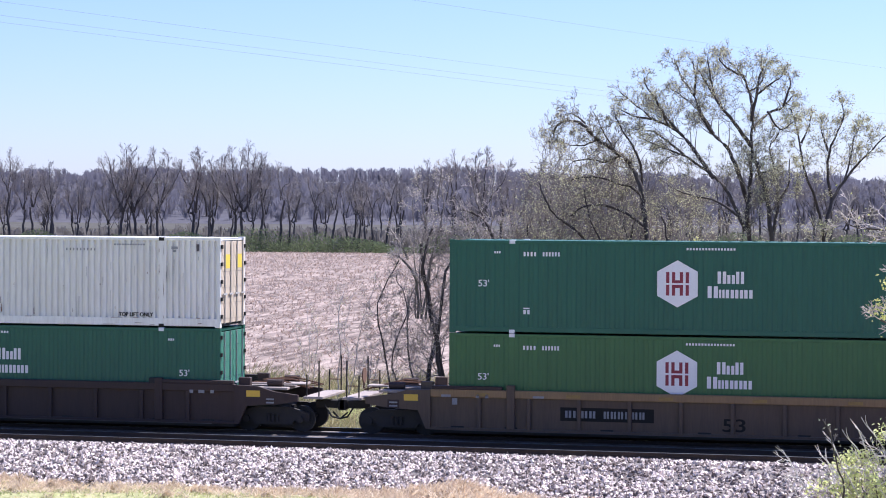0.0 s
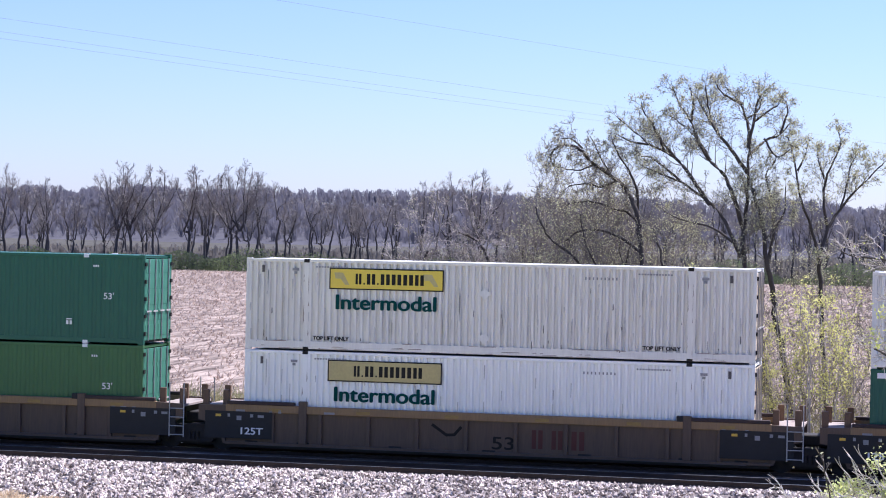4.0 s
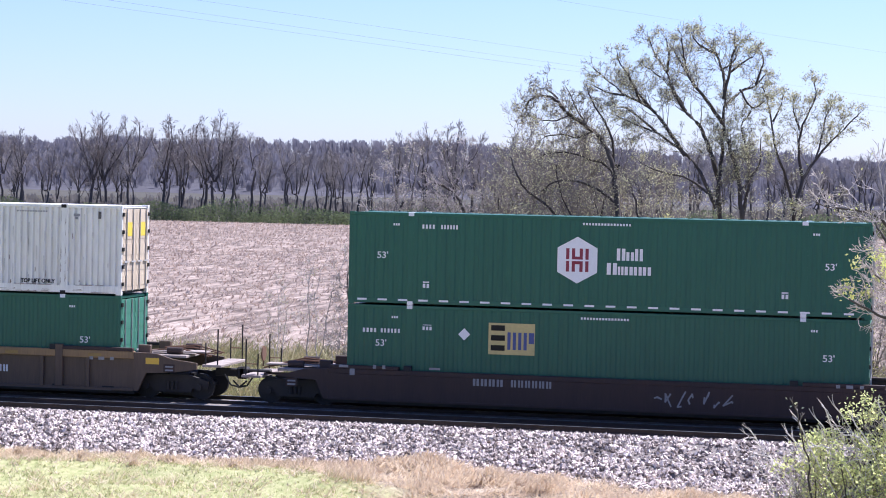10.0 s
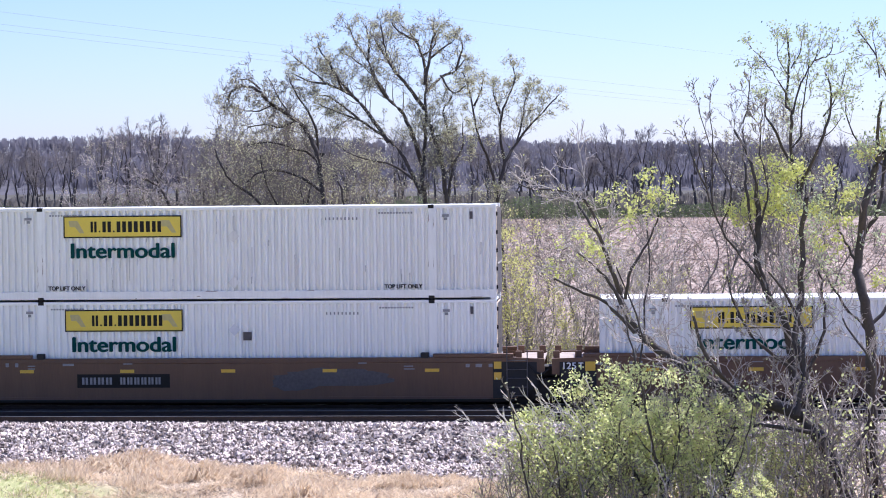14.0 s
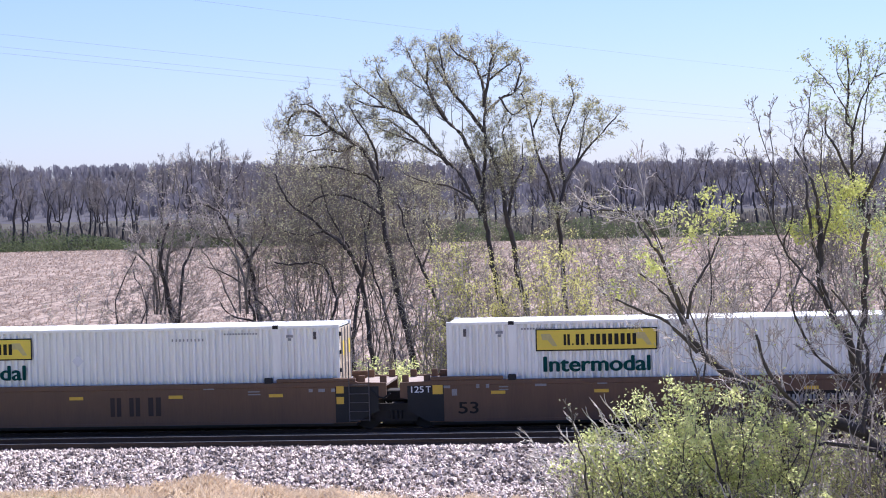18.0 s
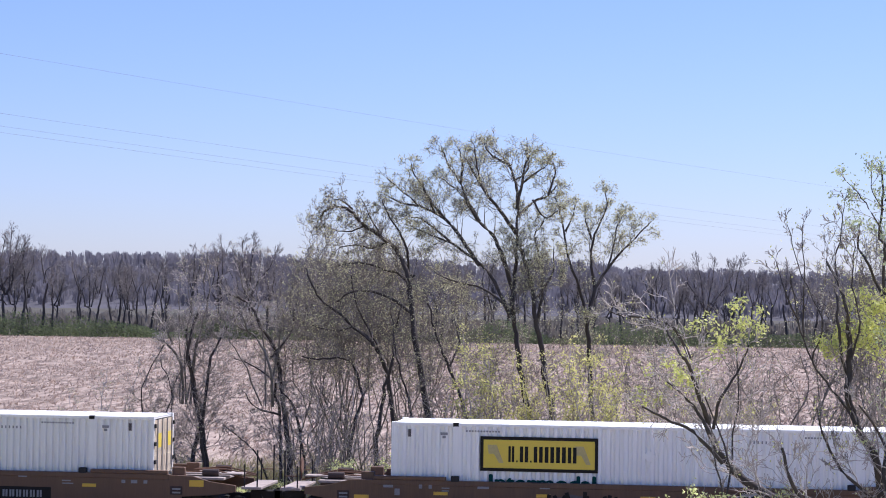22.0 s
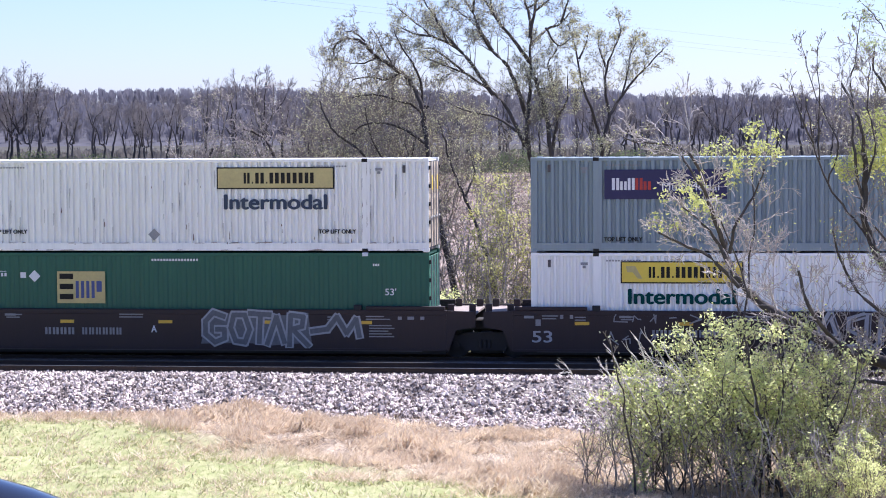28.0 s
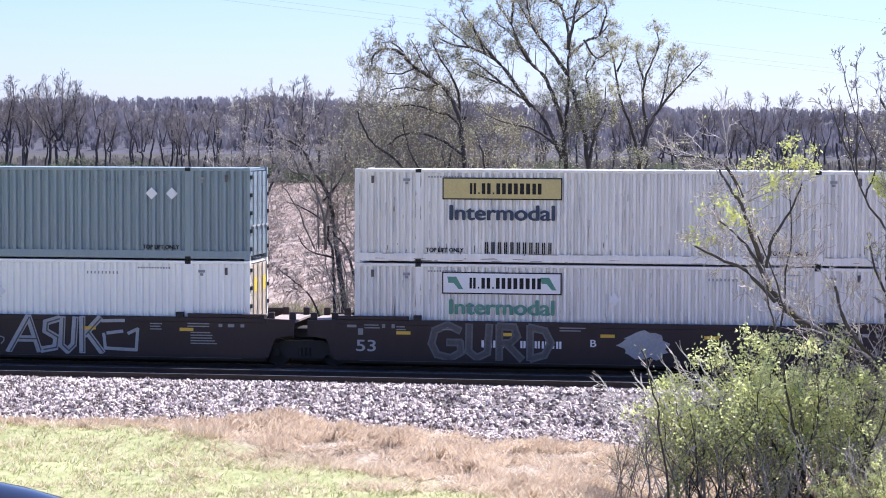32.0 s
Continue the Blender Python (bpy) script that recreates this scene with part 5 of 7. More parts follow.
def thicket(seed, height, stems, fan, bark, leafmat, per, size, jitter=.12, r=.05, deep=3, step=.5, length=1.1, lean=0.0, first=.25, twig=None, crook=.02, low=0.0, **kw):
    """Several stems from one root, with leaves above the height low."""
    w = Wood(seed)
    w.word = "stem"
    for i in range(stems):
        w.stout = ([], [])
        w.stems.append(w.stout)
        a = radians(w.r.gauss(lean, fan))
        b = radians(w.r.gauss(0, fan * .7))
        h = height * w.r.uniform(.6, 1.0)
        d = Vector((math.sin(a), math.sin(b), 1)).normalized()
        x, y = w.r.gauss(0, .25), w.r.gauss(0, .25)
        pts = [(x + d.x * h * t + w.r.gauss(0, h * crook), y + d.y * h * t + w.r.gauss(0, h * crook), d.z * h * t) for t in (0, .25, .5, .75, 1)]
        line = w.limb(pts, r * w.r.uniform(.6, 1.1), .012)
        w.dress(line, first, step, length, deep, r=.022, **kw)
    w.tips = [p for p in w.tips if p.z > low * w.r.uniform(.5, 1.3)]
    return w.meshes(bark, leafmat, per, size, jitter, twig)


# Twigs are paler than the stems to stand for sun on them.
TANGLE = dict(twig=M["greytwig"], wob=.26, kids=(2, 4), tilt=(30, 85))
plant("shrub_tree", -21.7, 25, hero(21, [
    (.12, .05, .2, 0, [(-.1, 0), (-.1, 1.92), (.11, 3.26), (-.35, 5.51), (-.48, 7.1)]), (.13, .05, .2, .2, [(.5, 0), (.45, 2.06), (-.02, 4.58), (-.14, 6.31), (.13, 7.9)]),
    (.09, .04, .2, -.2, [(.6, 0), (.45, 2.19), (.66, 5.25), (.94, 6.45), (1.35, 7.24)]), (.05, .02, .05, .1, [(-1.6, 0), (-1.93, 2.57), (-2.19, 4.57), (-1.09, 6.44)]),
    (.05, .02, .05, .3, [(-.6, 0), (-1.1, 2.57), (-1.2, 4.57), (-.4, 6.0)]), (.04, .02, .05, -.3, [(-1.1, 0), (-1.5, 2.4), (-.9, 4.2), (-1.5, 5.9)])], M["bark"], M["bud"], .08, .05, .1, 1.35, 4, .22, **TANGLE),
    "dark many-stemmed bare shrub tangled with vines beside the field")
plant("shrub_tree", -17.9, 25, hero(22, [
    (.15, .05, .3, 0, [(.45, 0), (.36, 1.63), (.23, 2.63), (-.31, 4.61), (-.57, 6.06), (-1.35, 7.39), (-1.88, 8.34), (-2.85, 8.71)]), (.08, .05, .3, .2, [(-.05, 0), (-.11, 2.09), (-.31, 3.55), (-.44, 4.87)]),
    (.08, .04, .3, -.2, [(1.2, 0), (1.03, 1.97), (.63, 3.82), (.03, 4.68)]), (.05, .02, .05, .1, [(-.5, 5.0), (-.71, 5.13), (-1.52, 5.66), (-2.32, 5.92)]),
    (.05, .02, .05, .3, [(-.18, 3.55), (-1.25, 3.81), (-1.65, 4.47)]), (.05, .02, .05, -.3, [(-.3, 0), (-.99, 1.82), (-1.66, 2.48), (-2.47, 3.07)]), (.06, .02, .1, .2, [(-.55, 6.0), (.1, 7.0), (.3, 8.1)])], M["bark"], M["bud"], .06, .05, .1, 1.35, 4, .30, **TANGLE),
    "dark bare crooked shrub tree beside the field")
plant("shrub_tree", -22.18, 25, hero(24, [
    (0.07, 0.03, 0.4, 0, [(-0.1, 4.14), (-0.12, 5.85), (-0.61, 6.83), (-1.05, 7.03), (-1.73, 7.14)]),
    (0.05, 0.02, 0.3, 0.1, [(-0.61, 6.83), (-0.95, 7.57), (-1.22, 7.87), (-1.34, 8.31)]),
    (0.06, 0.025, 0.3, 0.2, [(0.23, 4.14), (0.33, 6.34), (0.44, 6.94), (0.89, 7.18), (1.15, 7.55), (1.05, 8.04), (0.78, 8.28)]),
    (0.05, 0.012, 0.4, -0.2, [(0.1, 4.14), (0.44, 6.82), (0.86, 8.77), (0.81, 9.99), (0.69, 10.84)]),
    (0.04, 0.012, 0.4, -0.2, [(0.83, 9.62), (0.99, 10.47), (1.02, 11.08)]),
    (0.04, 0.012, 0.4, 0.3, [(-0.27, 4.14), (-0.41, 6.83), (-0.46, 8.79), (-0.36, 10.49)]),
    (0.04, 0.012, 0.4, 0.3, [(-0.02, 4.14), (0.09, 6.83), (0.21, 8.53), (0.06, 10.0)])], M["crowntwig"], M["bud"], .1, .05, .1, 1.15, 4, .26, **{**TANGLE, "twig": M["palebark"]}),
    "pale vine-hung stems with crooked sunlit limbs beside the field", size=.95)
plant("shrub_tree", -18.46, 25, hero(25, [
    (0.07, 0.025, 0.4, 0, [(0.15, 4.11), (0.13, 5.82), (-0.55, 7.09), (-1.09, 7.53), (-1.25, 8.12), (-1.57, 8.51), (-2.16, 8.76)]),
    (0.05, 0.02, 0.3, 0.1, [(-1.09, 7.53), (-1.63, 7.66), (-1.95, 8.15), (-2.44, 8.28)]),
    (0.05, 0.015, 0.3, 0.2, [(0.07, 5.33), (0.39, 7.27), (0.21, 8.49), (-0.33, 8.62)]),
    (0.04, 0.012, 0.4, -0.2, [(-0.14, 4.12), (-0.35, 6.79), (-0.7, 8.74), (-0.63, 10.44), (-0.59, 11.29)]),
    (0.035, 0.012, 0.4, -0.2, [(-0.7, 8.86), (-1.31, 9.48), (-1.49, 10.46), (-1.66, 11.19)]),
    (0.04, 0.012, 0.4, 0.2, [(-0.39, 4.12), (-1.35, 6.32), (-2.08, 7.54), (-2.1, 9.25)])], M["crowntwig"], M["bud"], .1, .05, .1, 1.15, 4, .26, **{**TANGLE, "twig": M["palebark"]}),
    "pale arching stems over a dark shrub tree beside the field", size=.95)
sap = thicket(23, 6.0, 3, 6, M["palebark"], M["bud"], .2, .05, length=.9, r=.035)
plant("sapling", -25.8, 25, sap, "thin pale bare sapling in front of the field")
plant("sapling", -27.5, 27, sap, "thin pale bare sapling in front of the field", turn=130, size=.75)
plant("sapling", -24.2, 24, sap, "thin pale bare sapling in front of the field", turn=70, size=.6)
tal = [thicket(30 + i, 8.0, 3, 15, M["crowntwig"], M["bud"], .25, .06, length=1.6, r=.055, step=.55, kids=(2, 4), deep=3, spread=(22, 65), rmin=.010, twig=M["browntwig"], wob=.26, crook=.05, first=.35) for i in range(4)]
for i, (x, y, s) in enumerate(((-15.6, 26, 1.0), (-11.9, 27, .9), (-8.4, 28, .85), (-7.4, 26, .7), (-3.0, 27, .8), (-1.6, 26, .85), (-.2, 28, .8), (1.2, 26, .85), (2.6, 27, .95),
                                (3.6, 26, 1.1), (4.6, 27, 1.3), (5.6, 25, 1.15), (6.8, 27, 1.25), (8.4, 26, 1.2), (10.2, 27, 1.2), (12, 26, 1.1), (14.5, 27, 1.2), (17, 26, 1.1))):
    plant("shrub_tree", x, y, tal[i % 4], "bare brown brush tree with fine twigs behind the track", group="brush behind the track", turn=i * 77, size=s)
haze = [thicket(46 + i, 12.5, 4, 13, M["crowntwig"], M["bud"], .5, .06, length=2.2, r=.045, deep=4, step=.42, kids=(2, 4), spread=(20, 55), twig=M["browntwig"], rmin=.0085, wob=.24, crook=.04, first=.52, low=4.5) for i in range(3)]
for i, (x, y, s) in enumerate(((-18.4, 29, .74), (-17.4, 28, .86), (-16.4, 29, 1.0), (-15.6, 30, 1.02), (-14.7, 28, 1.0), (-13.8, 29, .98), (-12.4, 30, .90), (-10.8, 29, .80), (-9.2, 30, .74), (-7.6, 29, .68),
                                (-5.0, 29, .70), (-3.2, 29, .76), (-1.6, 30, .72), (-17.0, 31, 1.0), (-15.2, 31, 1.08), (-13.4, 31, 1.05), (5.6, 29, 1.0), (8.0, 29, 1.0))):
    plant("shrub_tree", x, y, haze[i % 3], "olive-grey brush tree full of fine budding twigs", group="brush behind the track", turn=i * 101, size=s)
yel = [thicket(40 + i, 5.6, 6, 6, M["palebark"], M["catkin"], 2, .07, .13, length=.7, r=.026, deep=3, step=.55, kids=(2, 3), first=.2, tilt=(12, 40), twig=M["browntwig"], low=1.2) for i in range(3)]
for i, (x, y, s) in enumerate(((-9.5, 22, 1.12), (-8.9, 21, 1.28), (-8.2, 22, 1.2), (-7.3, 22, 1.05), (-6.5, 22, .8), (-5.5, 22, 1.15), (-4.9, 21, 1.35), (-4.2, 22, 1.22), (-3.2, 23, .9), (-1.9, 22, .8), (.2, 22, .8), (2.2, 23, .8))):
    plant("sapling", x, y, yel[i % 3], "young sapling with yellow-green spring leaves", group="leafing saplings", turn=i * 95, size=s)
pal = [thicket(80 + i, 5.2, 5, 17, M["palebark"], M["bud"], .35, .05, length=1.2, r=.028, deep=3, step=.40, kids=(2, 4), spread=(25, 70), twig=M["greytwig"], rmin=.0085, wob=.28, crook=.05, first=.15, tilt=(25, 80)) for i in range(3)]
for i in range(24):
    plant("shrub", -16.5 + i * .92 + .4 * math.sin(i * 2.3), 23 + 1.2 * math.sin(i * 1.7), pal[i % 3], "tangled pale bare brush behind the track", "shrub", "pale brush behind the track", turn=i * 83, size=.85 + .28 * math.sin(i * 1.1))
fresh = [thicket(44 + i, 1.9, 9, 24, M["greytwig"], M["bushleaf"], 3, .06, .10, length=.5, r=.014, deep=3, step=.35, kids=(2, 3), first=.15) for i in range(2)]
for i, (x, y, s) in enumerate(((-12.7, 14, 1.25), (-11.9, 13.5, 1.0), (-10.6, 14, 1.3), (-10.0, 14.4, 1.15), (-9.5, 13.8, .9), (-15.8, 15, .8), (-14.0, 15, .6), (-17.4, 15, .7), (-20.6, 16, .75), (-22.4, 15, .6), (-11.2, 15, .7), (-9.4, 16, .7), (-6.2, 15, .7), (-2.6, 15, .75), (1.6, 15, .8), (-25.5, 16, .6), (-29.0, 16, .6))):
    plant("bush", x, y, fresh[i % 2], "low bush in fresh green leaf behind the track", "bush", "low green bushes", turn=i * 71, size=s)

# in front of the track: the broken tree, tall trees and the leafy bush
plant("tree", 5.5, -20, hero(51, [
    (.20, .065, .45, 0, [(0, -.1), (-.4, .96), (-1.01, 2.2), (-1.5, 2.70), (-2.36, 2.96), (-3.09, 3.21), (-3.96, 3.71), (-4.57, 4.09), (-5.06, 4.59), (-5.31, 5.09), (-5.37, 5.46)]),
    (.06, .025, .3, 0, [(-5.37, 5.46), (-5.49, 5.84), (-5.67, 6.34), (-5.79, 6.71), (-5.97, 6.96), (-6.28, 7.46)]),
    (.042, .018, .3, .1, [(-5.25, 5.3), (-5.1, 5.99), (-4.74, 6.54), (-4.49, 7.13)]),
    (.04, .012, .1, .1, [(-5.78, 6.85), (-6.06, 7.41), (-6.38, 7.65), (-6.82, 7.72), (-7.31, 7.76), (-7.58, 7.88)]),
    (.05, .02, .2, .1, [(-5.04, 4.55), (-5.68, 5.22), (-6.3, 5.53), (-6.79, 5.75)]),
    (.05, .015, .2, -.2, [(-5.33, 5.2), (-5.68, 5.81), (-6.28, 6.32)]),
    (.07, .03, .3, -.2, [(-2.36, 2.96), (-3.4, 3.9), (-3.8, 5.0)]),
    (.06, .02, .2, .2, [(-1.5, 2.70), (-1.3, 3.9), (-1.5, 5.0), (-2.1, 5.9)]),
    (.06, .02, .2, .3, [(-1.1, 2.3), (-2.3, 2.5), (-3.2, 2.3)]),
    (.05, .02, .2, .2, [(-.6, 1.4), (.2, 2.6), (.1, 3.8), (-.5, 4.8)])], M["bark"], M["leaf"], .05, .05, .12, 1.35, 4, .26, twig=M["palebark"], rmin=.0075, wob=.22, kids=(2, 4), tilt=(25, 75),
    clumps=[(-6.29, 6.62, 0.35, 0.22, 4), (-5.86, 6.25, 0.35, 0.2, 4), (-6.6, 6.0, 0.3, 0.2, 3), (-5.54, 7.55, 0.3, 0.2, 4)]),
    "leaning dark tree reaching across with bare grey twigs")
plant("sapling", 1.0, -21, hero(56, [
    (.05, .015, .5, 0, [(.4, -.1), (.32, .29), (.08, .92), (-.23, 2.5), (-.54, 4.08), (-.78, 4.93)]),
    (.02, .010, .3, 0, [(.05, 1.2), (.4, 2.4), (.3, 3.4)])], M["bark"], M["bud"], .1, .05, .1, .7, 3, .4, twig=M["browntwig"]), "thin dark crooked stem standing before the bush")
plant("sapling", 2.4, -21, hero(57, [
    (.055, .015, .5, 0, [(.5, -.1), (.41, .32), (-.01, 1.8), (-.38, 2.88), (-.86, 3.73)]),
    (.02, .010, .3, 0, [(.1, 1.5), (.5, 2.6), (.6, 3.5)])], M["bark"], M["bud"], .1, .05, .1, .7, 3, .4, twig=M["browntwig"]), "thin dark crooked stem standing before the bush")
plant("sapling", -1.8, -21, hero(58, [
    (.035, .012, .5, 0, [(.1, -.1), (.04, .23), (-.15, 1.73), (-.27, 2.71), (-.52, 3.69)])], M["bark"], M["bud"], .1, .05, .1, .6, 3, .4, twig=M["browntwig"]), "thin dark stem at the bush's edge")
plant("tree", 4.2, -18, hero(52, [
    (0.13, 0.06, 0.45, 0, [(0.58, -0.1), (0.48, 2.1), (-0.03, 3.26), (-0.15, 3.78), (-0.38, 4.81), (-0.72, 5.46), (-0.93, 6.11), (-0.9, 6.88), (-0.96, 7.59)]),
    (0.045, 0.028, 0.9, 0, [(-0.96, 7.59), (-1.0, 8.04), (-1.2, 8.69), (-1.42, 9.14)]),
    (0.022, 0.01, 0.6, 0, [(-1.2, 8.71), (-1.21, 9.2), (-1.14, 9.65), (-1.07, 10.36)]),
    (0.04, 0.025, 0.9, 0.1, [(-0.93, 6.37), (-1.18, 7.59), (-1.21, 8.17), (-1.25, 8.69)]),
    (0.035, 0.012, 0.8, -0.1, [(-0.72, 5.46), (-1.29, 6.24), (-1.73, 6.89), (-2.05, 7.8), (-2.23, 8.83)]),
    (0.022, 0.008, 0.8, 0.1, [(-1.73, 6.89), (-1.54, 7.79), (-1.98, 8.83), (-2.35, 9.99)]),
    (0.022, 0.008, 0.8, 0.1, [(-1.92, 7.41), (-1.94, 8.7), (-1.97, 9.98)]),
    (0.03, 0.01, 0.8, 0.1, [(-2.05, 7.8), (-2.36, 8.44), (-2.55, 9.15)]),
    (0.03, 0.01, 0.3, -0.1, [(-0.9, 6.88), (-0.7, 7.78), (-0.89, 8.81), (-0.82, 9.58)]),
    (0.05, 0.018, 0.3, 0.2, [(-0.03, 3.26), (0.49, 4.29), (0.56, 5.32), (0.37, 5.97)]),
    (0.05, 0.018, 0.3, -0.2, [(-0.13, 3.65), (-0.92, 4.3), (-1.43, 5.08), (-1.68, 5.86)])], M["bark"], M["leaf"], .10, .05, .12, 1.1, 4, .26, twig=M["greytwig"], rmin=.007, wob=.19, kids=(2, 4), tilt=(25, 70),
    clumps=[(-0.83, 7.53, 0.3, 0.22, 16), (-1.28, 7.21, 0.25, 0.2, 10), (-0.89, 8.17, 0.2, 0.15, 5)]),
    "dark forked tree with dead tops and yellow-green leaves")
plant("tree", 4.3, -17.5, hero(53, [
    (0.11, 0.055, 0.5, 0, [(0.65, -0.1), (0.55, 1.65), (0.17, 2.69), (-0.09, 3.74), (-0.27, 4.39), (-0.13, 5.17), (-0.1, 5.95), (-0.09, 6.86), (-0.02, 7.64)]),
    (0.05, 0.02, 0.75, 0, [(-0.02, 7.64), (-0.12, 8.16), (-0.31, 8.62), (-0.61, 9.2), (-0.76, 9.49), (-0.76, 9.92)]),
    (0.05, 0.022, 0.4, 0.1, [(-0.02, 7.64), (-0.09, 8.16), (-0.2, 8.71), (-0.18, 9.46), (-0.27, 9.82), (-0.21, 10.62), (-0.27, 11.27)]),
    (0.02, 0.008, 0.25, 0.1, [(-0.26, 9.82), (-0.56, 10.24), (-0.88, 10.66), (-1.2, 11.03)]),
    (0.03, 0.01, 0.3, 0.1, [(-0.2, 8.75), (0.01, 9.0), (0.05, 9.58), (0.14, 10.1), (0.21, 10.75)]),
    (0.028, 0.008, 0.3, 0, [(-0.18, 9.52), (0.02, 10.23), (0.34, 10.81), (0.51, 11.32)]),
    (0.05, 0.02, 0.6, -0.1, [(-0.02, 7.58), (0.07, 8.03), (0.17, 8.29), (0.43, 9.0), (0.59, 9.58), (0.57, 10.03), (0.42, 10.36)]),
    (0.018, 0.008, 0.4, -0.1, [(0.43, 9.0), (0.65, 9.06), (0.85, 9.38)]),
    (0.018, 0.006, 0.2, 0, [(-0.23, 10.36), (-0.49, 10.76), (-0.53, 11.27)]),
    (0.018, 0.006, 0.2, 0, [(-0.21, 10.56), (0.02, 11.01), (0.06, 11.33)]),
    (0.02, 0.008, 0.3, 0.1, [(0.34, 10.74), (0.66, 10.87), (0.73, 11.19)]),
    (0.02, 0.008, 0.2, 0.1, [(0.53, 9.45), (0.91, 10.09), (0.98, 10.48)])],
    M["bark"], M["paleleaf"], 1, .068, .09, .85, 3, .22, twig=M["greytwig"], rmin=.005, spread=(14, 38), clumps=[(-0.38, 8.16, 0.26, 0.24, 15), (-0.64, 8.36, 0.22, 0.18, 7), (-0.38, 7.58, 0.35, 0.22, 18), (-0.71, 7.32, 0.3, 0.2, 10), (0.01, 8.29, 0.2, 0.15, 4), (0.46, 8.28, 0.25, 0.2, 4), (-0.26, 6.93, 0.3, 0.2, 7), (0.58, 7.37, 0.3, 0.25, 7)], clumpmat=M["leaf"]), "tall slim tree with pale green top and yellow-green lower leaves")
plant("tree", 5.9, -18, hero(54, [
    (0.16, 0.07, 0.6, 0, [(0.05, -0.1), (-0.05, 1.71), (-0.07, 3.0), (-0.13, 4.42), (-0.34, 5.32), (-0.4, 5.96), (-0.28, 6.6), (-0.28, 7.25), (-0.05, 8.01), (0.09, 8.52)]),
    (0.05, 0.025, 0.9, 0, [(0.09, 8.52), (0.05, 9.16), (0.1, 9.61)]),
    (0.06, 0.025, 0.7, 0.1, [(-0.28, 6.54), (0.14, 7.24), (0.28, 8.14), (0.23, 9.03)]),
    (0.035, 0.015, 0.5, 0.1, [(0.24, 8.01), (0.36, 8.9), (0.34, 9.67), (0.15, 10.19), (-0.07, 10.64), (-0.41, 11.22)]),
    (0.025, 0.01, 0.3, 0.1, [(0.34, 9.67), (0.37, 10.31), (0.41, 10.82)]),
    (0.02, 0.008, 0.3, 0.1, [(0.15, 10.19), (0.09, 10.76), (-0.03, 11.21)]),
    (0.04, 0.012, 0.3, -0.1, [(-0.4, 5.96), (-0.63, 6.48), (-0.88, 6.99), (-1.0, 7.77)]),
    (0.04, 0.012, 0.3, 0.1, [(-0.13, 4.42), (-0.7, 5.06), (-1.08, 5.71), (-1.27, 6.1)]),
    (0.025, 0.008, 0.3, 0.1, [(0.28, 8.14), (-0.43, 8.91), (-0.61, 9.81), (-0.8, 10.07)]),
    (0.04, 0.012, 0.4, 0.1, [(0.28, 8.14), (0.84, 9.15), (1.04, 10.43), (0.91, 11.2)]),
    (0.05, 0.015, 0.4, 0.1, [(-0.13, 4.42), (0.57, 5.31), (0.96, 6.46), (1.22, 7.74)])],
    M["bark"], M["paleleaf"], 1, .068, .09, .9, 3, .24, twig=M["greytwig"], rmin=.005, spread=(14, 38), clumps=[(-0.17, 8.53, 0.25, 0.2, 8), (0.21, 8.78, 0.22, 0.2, 7), (-0.37, 7.63, 0.3, 0.2, 6), (-0.82, 6.99, 0.35, 0.22, 8), (-1.2, 6.48, 0.35, 0.2, 7), (0.26, 5.57, 0.3, 0.2, 4), (-0.75, 7.64, 0.25, 0.2, 4)], clumpmat=M["leaf"]), "tall dark tree with pale green young leaves")
plant("sapling", .7, -19.4, hero(55, [
    (.035, .012, .5, 0, [(0, -.1), (-.1, 3.0), (.1, 5.6), (0, 7.4)]), (.025, .010, .4, .1, [(0, 4.2), (-.5, 5.6), (-1.1, 6.8)])],
    M["bark"], M["leaf"], .1, .05, .12, .7, 3, .3, twig=M["greytwig"], clumps=[(0, 7.4, .45, .28, 10), (.4, 7.6, .32, .22, 7), (-.4, 6.9, .35, .25, 4), (-1.2, 6.7, .4, .25, 5), (-.8, 6.1, .35, .25, 3)]), "slender sapling with bright yellow-green leaf clusters")
bsh = [thicket(60 + i, 3.9, 8, 25, M["bark"], M["bushleaf"], 4, .075, .09, length=.95, r=.026, deep=3, step=.36, twig=M["browntwig"], first=.08, kids=(2, 3), low=.25, crook=.04) for i in range(3)]
for i, (x, y, s) in enumerate(((-1.45, -19.5, .78), (-.75, -20.2, .90), (.1, -19.4, .95), (.75, -20.3, 1.02), (1.5, -19.5, .95), (2.4, -20.2, .78), (3.6, -19.4, .62), (2.0, -22.4, .42), (3.0, -22.8, .45))):
    plant("bush", x, y, bsh[i % 3], "spreading bush with clusters of fresh yellow-green leaves", "bush", "leafy bushes", turn=i * 123, size=s)
brs = [thicket(70 + i, 2.6, 6, 24, M["palebark" if i else "browntwig"], M["bushleaf"], .45, .05, .1, length=.8, r=.02, deep=2, step=.35) for i in range(2)]
